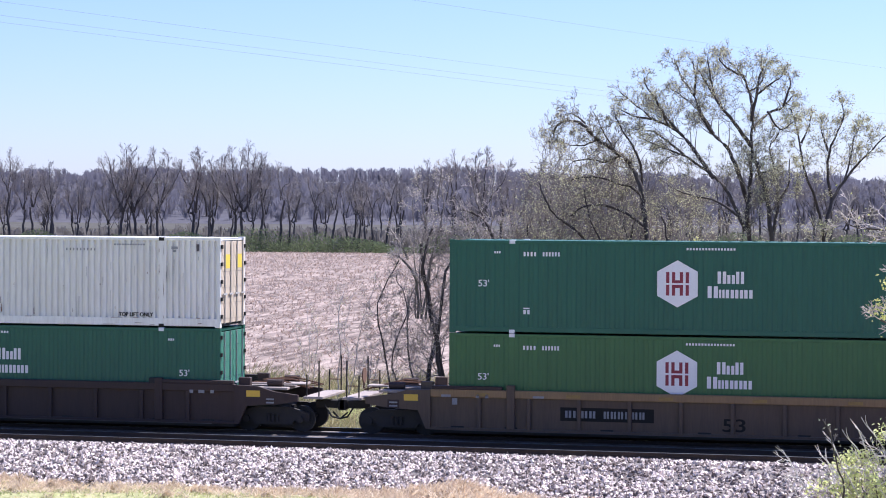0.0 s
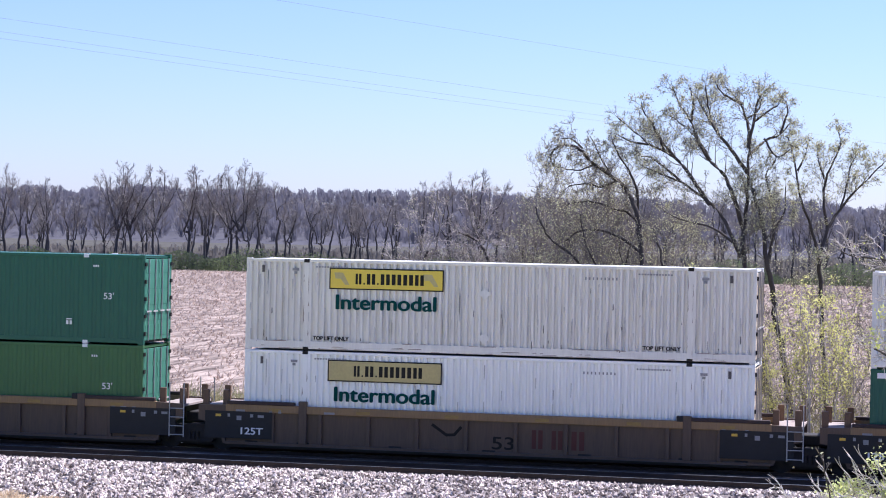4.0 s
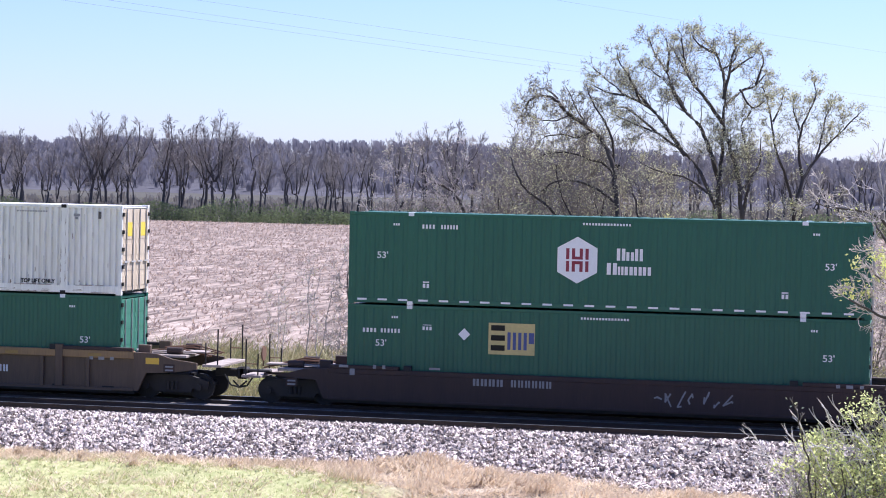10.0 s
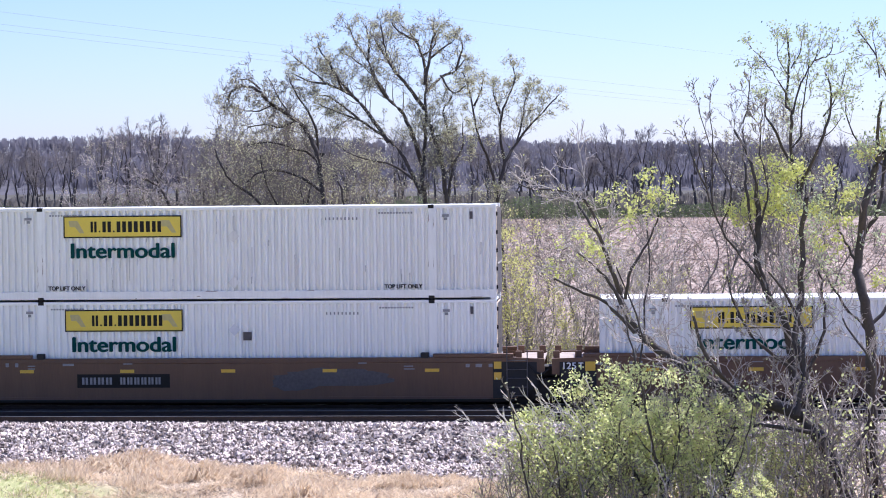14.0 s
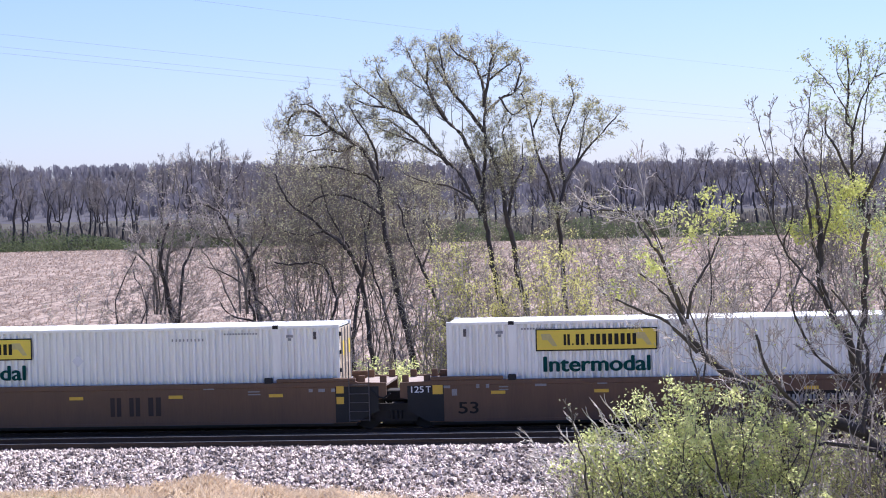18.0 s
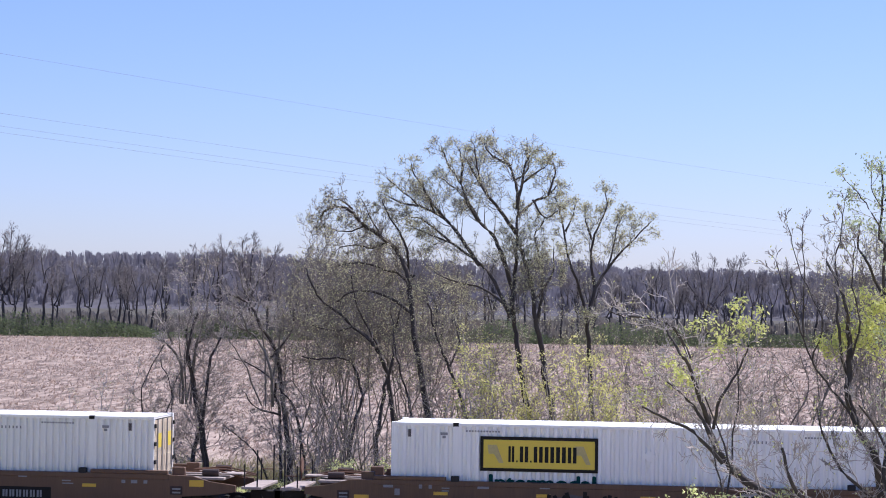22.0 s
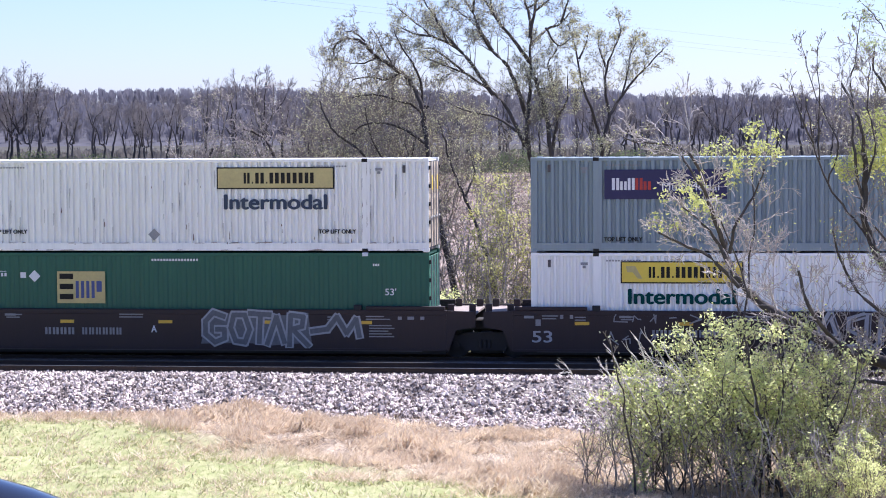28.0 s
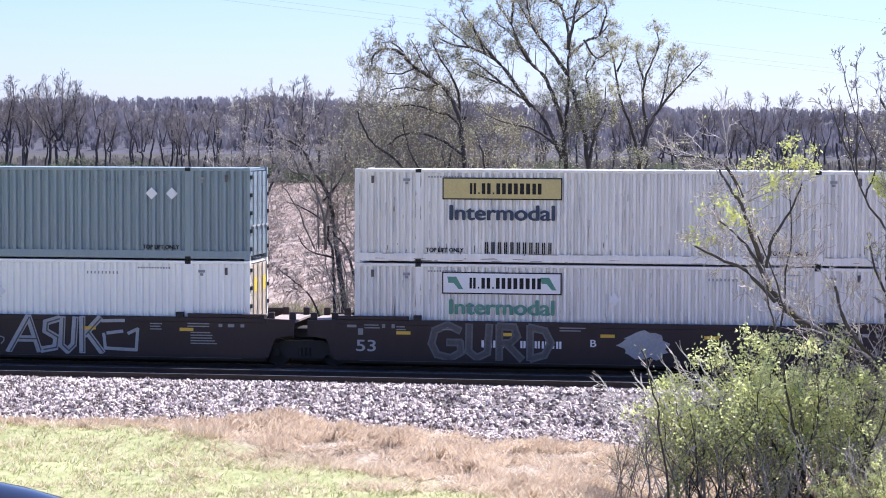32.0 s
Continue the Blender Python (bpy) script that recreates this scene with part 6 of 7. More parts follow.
for i, (x, y, s) in enumerate(((-2.9, -19.8, .75), (-1.9, -19.6, 1.0), (-1.3, -20.5, 1.2), (-2.6, -19.5, .6), (4.6, -19, 1.0), (5.6, -18, 1.1), (6.8, -19, 1.2), (3.4, -17.8, 1.5), (-1.2, -17, .8), (2.2, -17.5, 1.2), (4.2, -16.8, 1.3), (6.2, -17, 1.4), (8.4, -17, 1.4), (1.2, -17, 1.1), (-.4, -21, .7), (.8, -21.4, .75), (2.0, -21.2, .8), (3.2, -21, .8), (4.2, -21.4, .9), (5.4, -21, 1.0), (2.8, -18.6, 1.5), (3.8, -19.4, 1.4), (4.8, -20.2, 1.4), (5.2, -18.4, 1.6), (6.4, -20, 1.5), (1.6, -21.6, 1.0), (.2, -21.8, .9), (2.6, -21.8, 1.0), (7.2, -18, 1.5))):
    plant("shrub", x, y, brs[i % 2], "low tangle of bare pale twigs", "shrub", "bare brush before the track", turn=i * 61, size=s)

sht = thicket(76, 3.7, 5, 9, M["sunlittwig"], M["bud"], .1, .05, .1, length=.8, r=.016, deep=2, step=.5, lean=-32, first=.4)
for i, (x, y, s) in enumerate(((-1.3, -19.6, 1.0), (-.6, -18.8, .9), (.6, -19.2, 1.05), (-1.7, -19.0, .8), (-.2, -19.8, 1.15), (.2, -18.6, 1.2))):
    plant("shrub", x, y, sht, "bare shoots arching out of the bush, paled for sunlight", "shrub", "bare shoots", turn=i * 9, size=s)
upr = thicket(77, 4.6, 5, 12, M["greytwig"], M["bud"], .1, .05, .1, length=.9, r=.016, deep=3, step=.5, first=.5)
for i, (x, y, s) in enumerate(((.9, -19, 1.0), (2.2, -18.8, 1.1), (3.4, -18.4, 1.15), (4.6, -18.2, 1.0))):
    plant("shrub", x, y, upr, "pale bare shoots standing above the bush", "shrub", "bare shoots", turn=i * 67, size=s)

# tree line beyond the field
far = []
for i in range(7):
    q = random.Random(90 + i)
    lean = q.gauss(0, .5)
    wide = i < 3
    top_ = (lean * 1.3 + q.gauss(0, .3), q.uniform(5.8, 7.2) if wide else q.uniform(8.5, 10.5))
    limbs = [(.33, .19, .97, 0, [(0, 0), (lean * .5 + q.gauss(0, .25), 3.2), (lean + q.gauss(0, .25), 6), top_])] if wide else [(.37, .19, .95, 0, [(0, 0), (lean * .6 + q.gauss(0, .3), 3.5), (lean + q.gauss(0, .35), 7), top_])]
    n_ = q.choice((4, 5)) if wide else q.choice((2, 3))
    for k in range(n_):
        s_ = (k - (n_ - 1) / 2) / ((n_ - 1) / 2) * (q.uniform(.85, 1.15) if wide else q.uniform(.35, .7))
        h_ = q.uniform(16.5, 18.5) - 2.2 * abs(s_)
        limbs.append((.19 if wide else .15, .04, .22, q.gauss(0, .5), [top_, (top_[0] + s_ * 1.5, top_[1] + 2.6), (top_[0] + s_ * (3.2 if wide else 2.4) + q.gauss(0, .3), (top_[1] + h_) / 2 + 1.2), (top_[0] + s_ * (4.8 if wide else 3.2), h_)]))
    if wide:
        limbs.append((.09, .02, .3, 0, [(lean * .8, 5), (lean * .8 + q.choice((-1, 1)) * 1.4, 7.2), (lean * .8 + q.choice((-1, 1)) * 2.2, 9.5)]))
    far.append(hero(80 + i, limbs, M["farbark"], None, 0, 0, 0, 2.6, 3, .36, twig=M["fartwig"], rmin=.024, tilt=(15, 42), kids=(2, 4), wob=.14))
rr = random.Random(5)
# the trees that can be told apart, by place along the field's edge and height
ROW = [(-192, 18), (-189, 15), (-187, 16), (-182.6, 16.5), (-180.7, 12), (-177, 14), (-172.6, 13), (-168.2, 21), (-166.3, 20.5), (-160.8, 21), (-157.7, 11), (-152.2, 21), (-150.2, 18), (-147.9, 14.5), (-144.2, 20.5),
       (-140.6, 21.2), (-138.8, 17), (-132.7, 16.5), (-129.7, 13.5), (-126.1, 14.5), (-122.6, 13.5), (-120.2, 12.5), (-118.2, 14), (-114.8, 13.5), (-112.5, 13), (-110.7, 15), (-107, 13.5), (-103.7, 17), (-99, 13.5), (-96, 17.5),
       (-92, 12), (-89.4, 20.5), (-86.3, 15)] + [(-83 + i * 3.4 + rr.uniform(-1.4, 1.4), rr.choice((12, 13, 14, 15, 16.5))) for i in range(58)] + [(-196 - i * 4.0, rr.uniform(11, 19)) for i in range(10)]
ROW += [(-205 + i * 4.4 + rr.uniform(-2.5, 2.5), rr.uniform(12, 15)) for i in range(72)]
for i, (x, h) in enumerate(ROW):
    plant("tree", x, rr.uniform(364, 376) if i < 101 else rr.uniform(380, 430), far[rr.randrange(3) if h > 18 else rr.randrange(2, 7)], "tall bare tree in the line beyond the field" if h > 18 else "bare tree in the line beyond the field", group="tree line beyond the field", turn=rr.uniform(0, 360), size=h / (17.6 if h > 18 else 16.4))


def scatter_trees(name, label, n, seed, xr, yr, hr, mat_, sides=9):
    r = random.Random(seed)
    v, f = [], []
    for _ in range(n):
        y = r.uniform(*yr)
        x = r.uniform(xr[0], xr[1])
        z = float(ground_z(x, y)) - .3
        h = r.uniform(*hr)
        k = len(v)
        t = h * .007
        v += [(x - t, y, z), (x + t, y, z), (x, y, z + h)]
        f.append((k, k + 1, k + 2))
        for _ in range(sides):
            b = z + h * r.uniform(.25, .7)
            a = r.uniform(-1, 1)
            le = h * r.uniform(.25, .5)
            ex, ez, ey = x + a * le * .55, min(z + h * 1.02, b + le * r.uniform(.6, 1.0)), y + r.uniform(-1, 1) * le * .3
            w_ = h * r.uniform(.006, .016)
            k = len(v)
            v += [(x - w_ * .5, y, b), (x + w_ * .5, y, b + w_), (ex, ey, ez)]
            f.append((k, k + 1, k + 2))
            for _ in range(3):
                t = r.uniform(.35, .9)
                px, py, pz = x + (ex - x) * t, y + (ey - y) * t, b + (ez - b) * t
                qx, qz = px + r.uniform(-1, 1) * le * .35, pz + le * r.uniform(.15, .5)
                k = len(v)
                v += [(px - w_ * .3, py, pz), (px + w_ * .3, py, pz + w_), (qx, py, qz)]
                f.append((k, k + 1, k + 2))
    return tagged(new(name, raw(name, v, f, mat_)), label, "woods", kind="stuff")


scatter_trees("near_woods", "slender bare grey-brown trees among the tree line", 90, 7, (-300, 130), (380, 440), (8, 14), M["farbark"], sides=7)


def hill_crowns(name, label, n, seed, xr, yr, hr, mat_, slips=32):
    """Bare crowns, each a tuft of slender upright slips."""
    r = random.Random(seed)
    v, f = [], []
    for _ in range(n):
        x, y = r.uniform(*xr), r.uniform(*yr)
        z = float(ground_z(x, y)) - .3
        h = r.uniform(*hr) * (1 + .45 * noise.noise((x * .022, y * .01, 9.0)))
        wide = h * r.uniform(.28, .45)
        for _ in range(slips):
            q = max(-1.0, min(1.0, r.gauss(0, .5)))
            bx_, tx, ty = x + q * wide * .4, x + q * wide, y + r.gauss(0, wide * .5)
            top_ = z + h * (1.05 - .40 * q * q) * r.uniform(.80, 1.0)
            w, k = r.uniform(.05, .15), len(v)
            lo = z + h * r.uniform(-.05, .28)
            v += [(bx_ - w * .4, y, lo), (bx_ + w * .4, y, lo), (tx + w, ty, top_ - w), (tx - w, ty, top_ - w * r.random())]
            f.append((k, k + 1, k + 2, k + 3))
    return tagged(new(name, raw(name, v, f, mat_)), label, "woods", kind="stuff")


hill_crowns("hill_woods", "bare woodland covering the low hill, tinted blue-grey for haze", 4600, 8, (-560, 220), (775, 1060), (4.5, 7.5), M["hillbark"])


def leaf_stuff(name, label, n, seed, xr, yr, hr, size, mat_):
    r = random.Random(seed)
    v, f = [], []
    for _ in range(n):
        x, y = r.uniform(*xr), r.uniform(*yr)
        lump = max(0.10, 0.45 + 1.3 * noise.noise((x * .09, 3.0, y * .05)))
        z = float(ground_z(x, y)) + r.random() ** 1.1 * (hr[0] + (hr[1] - hr[0]) * lump)
        a = Vector([r.gauss(0, 1) for _ in range(3)]).normalized()
        b = a.orthogonal().normalized()
        s = size * r.uniform(.5, 1.4)
        k = len(v)
        v += [(x - a.x * s, y - a.y * s, z - a.z * s), (x + b.x * s * .6, y + b.y * s * .6, z + b.z * s * .6), (x + a.x * s, y + a.y * s, z + a.z * s), (x - b.x * s * .6, y - b.y * s * .6, z - b.z * s * .6)]
        f.append((k, k + 1, k + 2, k + 3))
    return tagged(new(name, raw(name, v, f, mat_)), label, "undergrowth", kind="stuff")


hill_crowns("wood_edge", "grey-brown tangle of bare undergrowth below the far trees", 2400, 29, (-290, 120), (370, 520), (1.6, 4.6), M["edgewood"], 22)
leaf_stuff("underbrush", "low green underbrush along the far edge of the field", 110000, 9, (-280, 130), (358.5, 366), (.6, 4.6), .18, M["farleaf"])


# ---- grass, weeds and stones ----
def blades(name, label, n, seed, zone, hr, mat_, width=.012, keep=None, bare=.3, lean=.75):
    r = random.Random(seed)
    v, f = [], []
    while len(f) < n:
        x, y = r.uniform(zone[0], zone[1]), r.uniform(zone[2], zone[3])
        if keep and not keep(x, y, r):
            continue
        z = float(ground_z(x, y))
        lush = noise.noise((x * .8, y * 1.1, 7.0))
        if lush < -.05 and r.random() < bare:
            continue
        for _ in range(3):
            h = r.uniform(*hr) * (1 + .7 * lush)
            dx, dy = r.gauss(h * .25, h * lean), r.gauss(0, h * lean)
            bx_, by = x + r.gauss(0, .04), y + r.gauss(0, .04)
            a = r.uniform(0, 3.14)
            w = width * r.uniform(.6, 1.5)
            k = len(v)
            v += [(bx_ - math.cos(a) * w, by - math.sin(a) * w, z - .02), (bx_ + math.cos(a) * w, by + math.sin(a) * w, z - .02), (bx_ + dx, by + dy, z + h)]
            f.append((k, k + 1, k + 2))
    return tagged(new(name, raw(name, v, f, mat_)), label, "grass", kind="stuff")


def edge(x):
    """How far the ballast spills towards the viewer."""
    return float(np.interp(x, [-14, -9, -5, -2, 4], [-8.5, -9.6, -11.8, -13.2, -13.5]))


def green_zone(x, y):
    return -0.61 * x - 0.79 * y


blades("dry_grass", "tall dry straw-coloured grass beside the ballast", 66000, 14, (-30, 9, -24, -7.9), (.05, .20), M["drygrass"], .014,
       lambda x, y, r: y < edge(x) + .5 * noise.noise((x * .9, y, 8)) and (green_zone(x, y) + 3.5 * noise.noise((x * .3, y * .4, 2)) < 18.9 or y > edge(x) - 1.6 + .8 * noise.noise((x * .5, 3, 1)) or r.random() < .20), bare=.85, lean=1.7)
blades("grass_tufts", "upright tufts of pale dead grass", 9000, 24, (-28, 9, -22, -8.2), (.2, .42), M["drygrass"], .010,
       lambda x, y, r: y < edge(x) and green_zone(x, y) < 19.2 and noise.noise((x * .7, y * .9, 11)) > .22, bare=.2, lean=.5)


def tussocks(name, label, n, seed, spots, mat_):
    """Mounds of long dead grass that hangs over to one side."""
    r = random.Random(seed)
    v, f = [], []
    for _ in range(n):
        cx, cy, big = spots(r)
        z = float(ground_z(cx, cy))
        flow = r.gauss(0, .8)
        for _ in range(int(150 * big)):
            a, q = r.uniform(0, 6.283), abs(r.gauss(0, .33)) * big
            x, y = cx + math.cos(a) * q * 1.5, cy + math.sin(a) * q
            h = max(.05, .30 * big * (1 - .8 * q / big)) * r.uniform(.5, 1.2)
            le = r.uniform(.2, .5) * big
            d = flow + r.gauss(0, .7)
            dx, dy = math.cos(d) * le, -abs(math.sin(d)) * le * .8
            w, k = r.uniform(.007, .016), len(v)
            z0 = z + h * .55 * r.random()
            v += [(x - w, y, z0 - .04), (x + w, y, z0 - .04), (x + dx * .6 + w, y + dy * .6, z0 + h * .8), (x + dx * .6 - w, y + dy * .6, z0 + h * .8), (x + dx, y + dy, z0 + h * .45)]
            f += [(k, k + 1, k + 2, k + 3), (k + 3, k + 2, k + 4)]
    return tagged(new(name, raw(name, v, f, mat_)), label, "grass", kind="stuff")


def bank(r):
    x = r.uniform(-27, -3)
    return x, edge(x) - .5 - abs(r.gauss(0, .9)), r.uniform(.4, .9)


def ridge(r):
    x = r.uniform(-13.5, -3.5)
    return x, float(np.interp(x, [-13, -10, -8.5, -7, -5], [-10.1, -11.5, -13.4, -15.2, -19.5])) + r.gauss(0, .7), r.uniform(.7, 1.4)


tussocks("grass_bank", "matted straw-coloured dead grass along the ballast", 80, 31, bank, M["drygrass"])
tussocks("grass_ridge", "ridge of tall bent dead grass near the bush", 52, 32, ridge, M["drygrass"])
blades("green_grass", "short green grass mixed with straw", 45000, 15, (-30, 2, -30, -9), (.04, .13), M["greengrass"], .014,
       lambda x, y, r: green_zone(x, y) + 3.5 * noise.noise((x * .3, y * .4, 2)) > 18.2 and y < edge(x) - .5)
blades("corn_stubble", "broken pale corn stalks standing in the field", 80000, 18, (-118, 40, 36, 190), (.10, .32), M["stubble"], .055)
blades("far_stubble", "pale broken stalks over the far half of the field", 60000, 28, (-192, 40, 190, 356), (.12, .40), M["stubble"], .07)
blades("weeds", "green and straw weeds behind the track", 40000, 16, (-42, 22, 5.5, 38), (.2, 1.1), M["weeds"], .03)


def stones(name, label, n, seed, xr, mat_):
    r = random.Random(seed)
    v, f = [], []
    oct_f = [(0, 2, 4), (2, 1, 4), (1, 3, 4), (3, 0, 4), (2, 0, 5), (1, 2, 5), (3, 1, 5), (0, 3, 5)]
    for _ in range(n):
        x = r.uniform(*xr)
        y = -5.15 + r.random() * (edge(x) + 5.35) + r.gauss(0, .12)
        z = float(np.interp(-y, [5.0, 5.9, 7.7, 8.3], [-.10, -.10, -.72, -.93]))
        if y < -7.6:
            z = max(z if y > -8.3 else -9, float(ground_z(x, y)))
        s = r.uniform(.045, .10)
        k = len(v)
        e = Euler((r.uniform(0, 6.28), r.uniform(0, 6.28), r.uniform(0, 6.28))).to_matrix()
        for a, b, c_ in ((1, 0, 0), (-1, 0, 0), (0, 1, 0), (0, -1, 0), (0, 0, 1), (0, 0, -1)):
            q = e @ Vector((a * s * r.uniform(.7, 1.3), b * s * r.uniform(.7, 1.2), c_ * s * r.uniform(.6, 1.0)))
            v.append((x + q.x, y + q.y, z + q.z + .012))
        f += [tuple(k + i for i in t) for t in oct_f]
    return tagged(new(name, raw(name, v, f, mat_)), label, "ballast", kind="stuff")


stones("ballast_stones", "loose pale grey and pink crushed stones", 26000, 17, (-31, 12), M["stone"])


# ---- power line ----
def wire(x0, y0, z0, x1, y1, z1, sag):
    g = Geo()
    pts = []
    for i in range(25):
        t = i / 24
        pts.append((x0 + (x1 - x0) * t, y0 + (y1 - y0) * t, z0 + (z1 - z0) * t - sag * 4 * t * (1 - t)))
    g.path(pts, .0105, 4)
    return g


line = thing("power_line", pose(0, 0, 0), "faint grey overhead power wires across the sky", "wires")
for dz, dx in ((0, 0), (-1.0, .6), (-1.5, 0)):
    part("wire", wire(-85, 60, 23.8 + dz, 60, 400, 19.3 + dz * 1.6, .8).mesh("wire", M["wire"]), M["wire"], line)
part("wire", wire(-70, 60, 26.0, 60, 400, 27.2, .8).mesh("wire", M["wire"]), M["wire"], line)
tagged(line, kind="structure")


# ---- spray paint on the cars ----
def ribbon(g, pts, w, y):
    """A flat stroke of even width through (x, z) points."""
    for i, ((x0, z0), (x1, z1)) in enumerate(zip(pts, pts[1:])):
        y -= .0005
        d = Vector((x1 - x0, z1 - z0))
        if d.length < 1e-4:
            continue
        n = Vector((-d.y, d.x)).normalized() * w / 2
        e = d.normalized() * w * .3
        g.prism([(x0 - n.x - e.x, z0 - n.y - e.y), (x1 - n.x + e.x, z1 - n.y + e.y), (x1 + n.x + e.x, z1 + n.y + e.y), (x0 + n.x - e.x, z0 + n.y - e.y)], y - .002, y, "y")


def spray(car, m, strokes, w, label, lift=0.0):
    g = Geo()
    for i, s in enumerate(strokes):
        ribbon(g, s, w, -1.506 - lift - .0025 * (i % 5))
    tagged(part("spray_paint", g, m, car, label), kind="stuff")


def blob(car, m, cx, cz, rx, rz, seed, label, lift=0.0):
    r = random.Random(seed)
    n = 28
    pts = [(cx + rx * math.cos(2 * math.pi * i / n) * r.uniform(.75, 1.1), cz + rz * math.sin(2 * math.pi * i / n) * r.uniform(.75, 1.1)) for i in range(n)]
    part("spray_paint", Geo().prism(pts, -1.508 - lift, -1.504 - lift, "y"), m, car, label)


def jagged(x0, x1, z0, z1, n, seed):
    """Slanted bars that fill a strip."""
    r = random.Random(seed)
    out_, w = [], (x1 - x0) / n
    for i in range(n):
        a = x0 + i * w
        for f_ in (.1, .42, .74):
            lean = r.uniform(-.3, .34)
            lo, hi = z0 + r.uniform(0, .18) * (z1 - z0), z1 - r.uniform(0, .18) * (z1 - z0)
            out_ += [[(a + w * f_, lo), (a + w * f_ + lean, hi)]]
        out_ += [[(a + w * .1, (z0 + z1) / 2 + r.uniform(-.15, .15)), (a + w * .85, (z0 + z1) / 2 + r.uniform(-.2, .2))]]
    return out_


def scribble(x0, x1, z0, z1, n, seed):
    r = random.Random(seed)
    out_ = []
    for i in range(n):
        a = x0 + (x1 - x0) * i / n
        w = (x1 - x0) / n * .8
        out_.append([(a + r.uniform(0, w), r.uniform(z0, z1)) for _ in range(4)])
    return out_


CAR = dict(zip("ABCDEFGHIJKL", CARS))


def notices(car, seed, blocks):
    """Unreadable stencilled notices as rows of plain bars."""
    r = random.Random(seed)
    g = Geo()
    for x, z, w, rows in blocks:
        for i in range(rows):
            g.box(x, x + w * r.uniform(.7, 1.0), -1.511, -1.506, z - i * .085, z - i * .085 + .035)
    tagged(part("notice", g, M["stencil"], car, "pale stencilled notices"), kind="stuff")


for k, seed in (("J", 1), ("K", 2), ("L", 3)):
    notices(CAR[k], seed, [(1.35, 1.30, .34, 2), (2.75, 1.32, .55, 2), (6.4, 1.34, .9, 2), (13.0, 1.28, .42, 3), (14.2, 1.30, .8, 2), (14.3, 1.02, .85, 5), (.35, 1.34, .5, 2)])
for k, text, x in (("J", "A", 7.42), ("K", "C", 6.93), ("L", "B", 7.35)):
    word("lettering", text, x, .80, -1.512, .22, M["sign"], CAR[k], .17, .006, "single white letter")
for k, seed in (("F", 4), ("G", 5), ("H", 6), ("I", 7)):
    notices(CAR[k], seed, [(1.6, 1.28, .3, 2), (4.6, 1.34, .35, 1), (11.9, 1.34, .35, 1), (13.3, 1.24, .4, 2)])
SIL, INK, SGR = M["silver"], M["ink"], M["spraygrey"]
letters(CAR["C"], 9.35, .48, -1.408, [.34, .34, .4], .58, .28, M["fadedred"], "faded red painted bar")
spray(CAR["C"], INK, [[(6.2, 1.1), (6.5, .9), (6.65, .8), (6.9, .82), (7.1, 1.05)]], .09, "black sprayed squiggle", -.096)
blob(CAR["F"], SGR, 11.2, .92, 1.9, .30, 3, "large dark sprayed blot")
blob(CAR["F"], SGR, 10.0, .75, .8, .26, 4, "large dark sprayed blot", .003)
letters(CAR["G"], 8.95, .55, -1.506, [.34, .34, .4], .58, .26, M["maroon"], "dull dark painted bar")
blob(CAR["I"], SGR, 5.6, .82, .85, .38, 6, "dark sprayed blot")
spray(CAR["I"], INK, jagged(4.7, 7.3, .50, 1.25, 3, 5), .12, "dark sprayed strokes", .004)
letters(CAR["I"], 7.45, .60, -1.506, [.32, .32, .36], .52, .24, M["maroon"], "dull dark painted bar")
part("spray_paint", Geo().prism([(9.2, .62), (9.5, .38), (11.4, .95), (11.5, 1.42), (10.9, 1.46)], -1.510, -1.506, "y"), INK, CAR["I"], "slanted black sprayed block")
part("spray_paint", Geo().prism([(10.4, .34), (13.0, .34), (11.5, 1.40)], -1.506, -1.503, "y"), M["stencil"], CAR["I"], "grey sprayed triangle")
spray(CAR["I"], SIL, [[(9.5, .62), (9.7, .95)], [(9.75, .70), (9.95, 1.02)], [(10.0, .74), (10.3, .84), (10.25, 1.14)], [(10.4, .85), (10.55, 1.22)], [(10.65, 1.28), (10.95, 1.3), (10.8, .95)], [(11.0, 1.0), (11.25, 1.08), (11.2, 1.38), (11.0, 1.3)]], .07, "silver sprayed strokes", .006)
PIECE = [[(9.75, 1.30), (9.40, 1.42), (9.15, 1.15), (9.15, .75), (9.45, .50), (9.75, .62), (9.75, .90), (9.50, .90)], [(10.05, 1.35), (9.95, .95), (10.10, .55), (10.40, .50), (10.55, .90), (10.40, 1.35), (10.05, 1.35)],
         [(10.55, 1.40), (11.20, 1.36)], [(10.90, 1.36), (10.85, .50)], [(11.10, .45), (11.40, 1.30), (11.65, .50)], [(11.80, .40), (11.85, 1.35), (12.25, 1.30), (12.20, 1.0), (11.90, .92), (12.40, .40)],
         [(12.50, .85), (13.0, .92), (13.3, 1.30), (13.6, .80), (13.9, 1.24), (14.0, .70)]]
spray(CAR["J"], SIL, PIECE, .27, "pale sprayed letter outlines")
spray(CAR["J"], M["spraydull"], PIECE, .15, "dull filling of the sprayed letters", .012)
TAG = [[(8.40, .36), (9.02, 1.44)], [(9.05, 1.44), (9.40, .40)], [(8.70, .76), (9.26, .76)],
       [(10.02, 1.40), (9.62, 1.28), (9.60, 1.02), (9.96, .82), (9.92, .50), (9.50, .42)],
       [(10.16, 1.42), (10.12, .58), (10.32, .40), (10.52, .60), (10.58, 1.42)],
       [(10.80, 1.44), (10.80, .38)], [(11.36, 1.44), (10.88, .92)], [(10.98, .98), (11.44, .38)]]
spray(CAR["K"], SIL, TAG, .20, "tall silver sprayed letters")
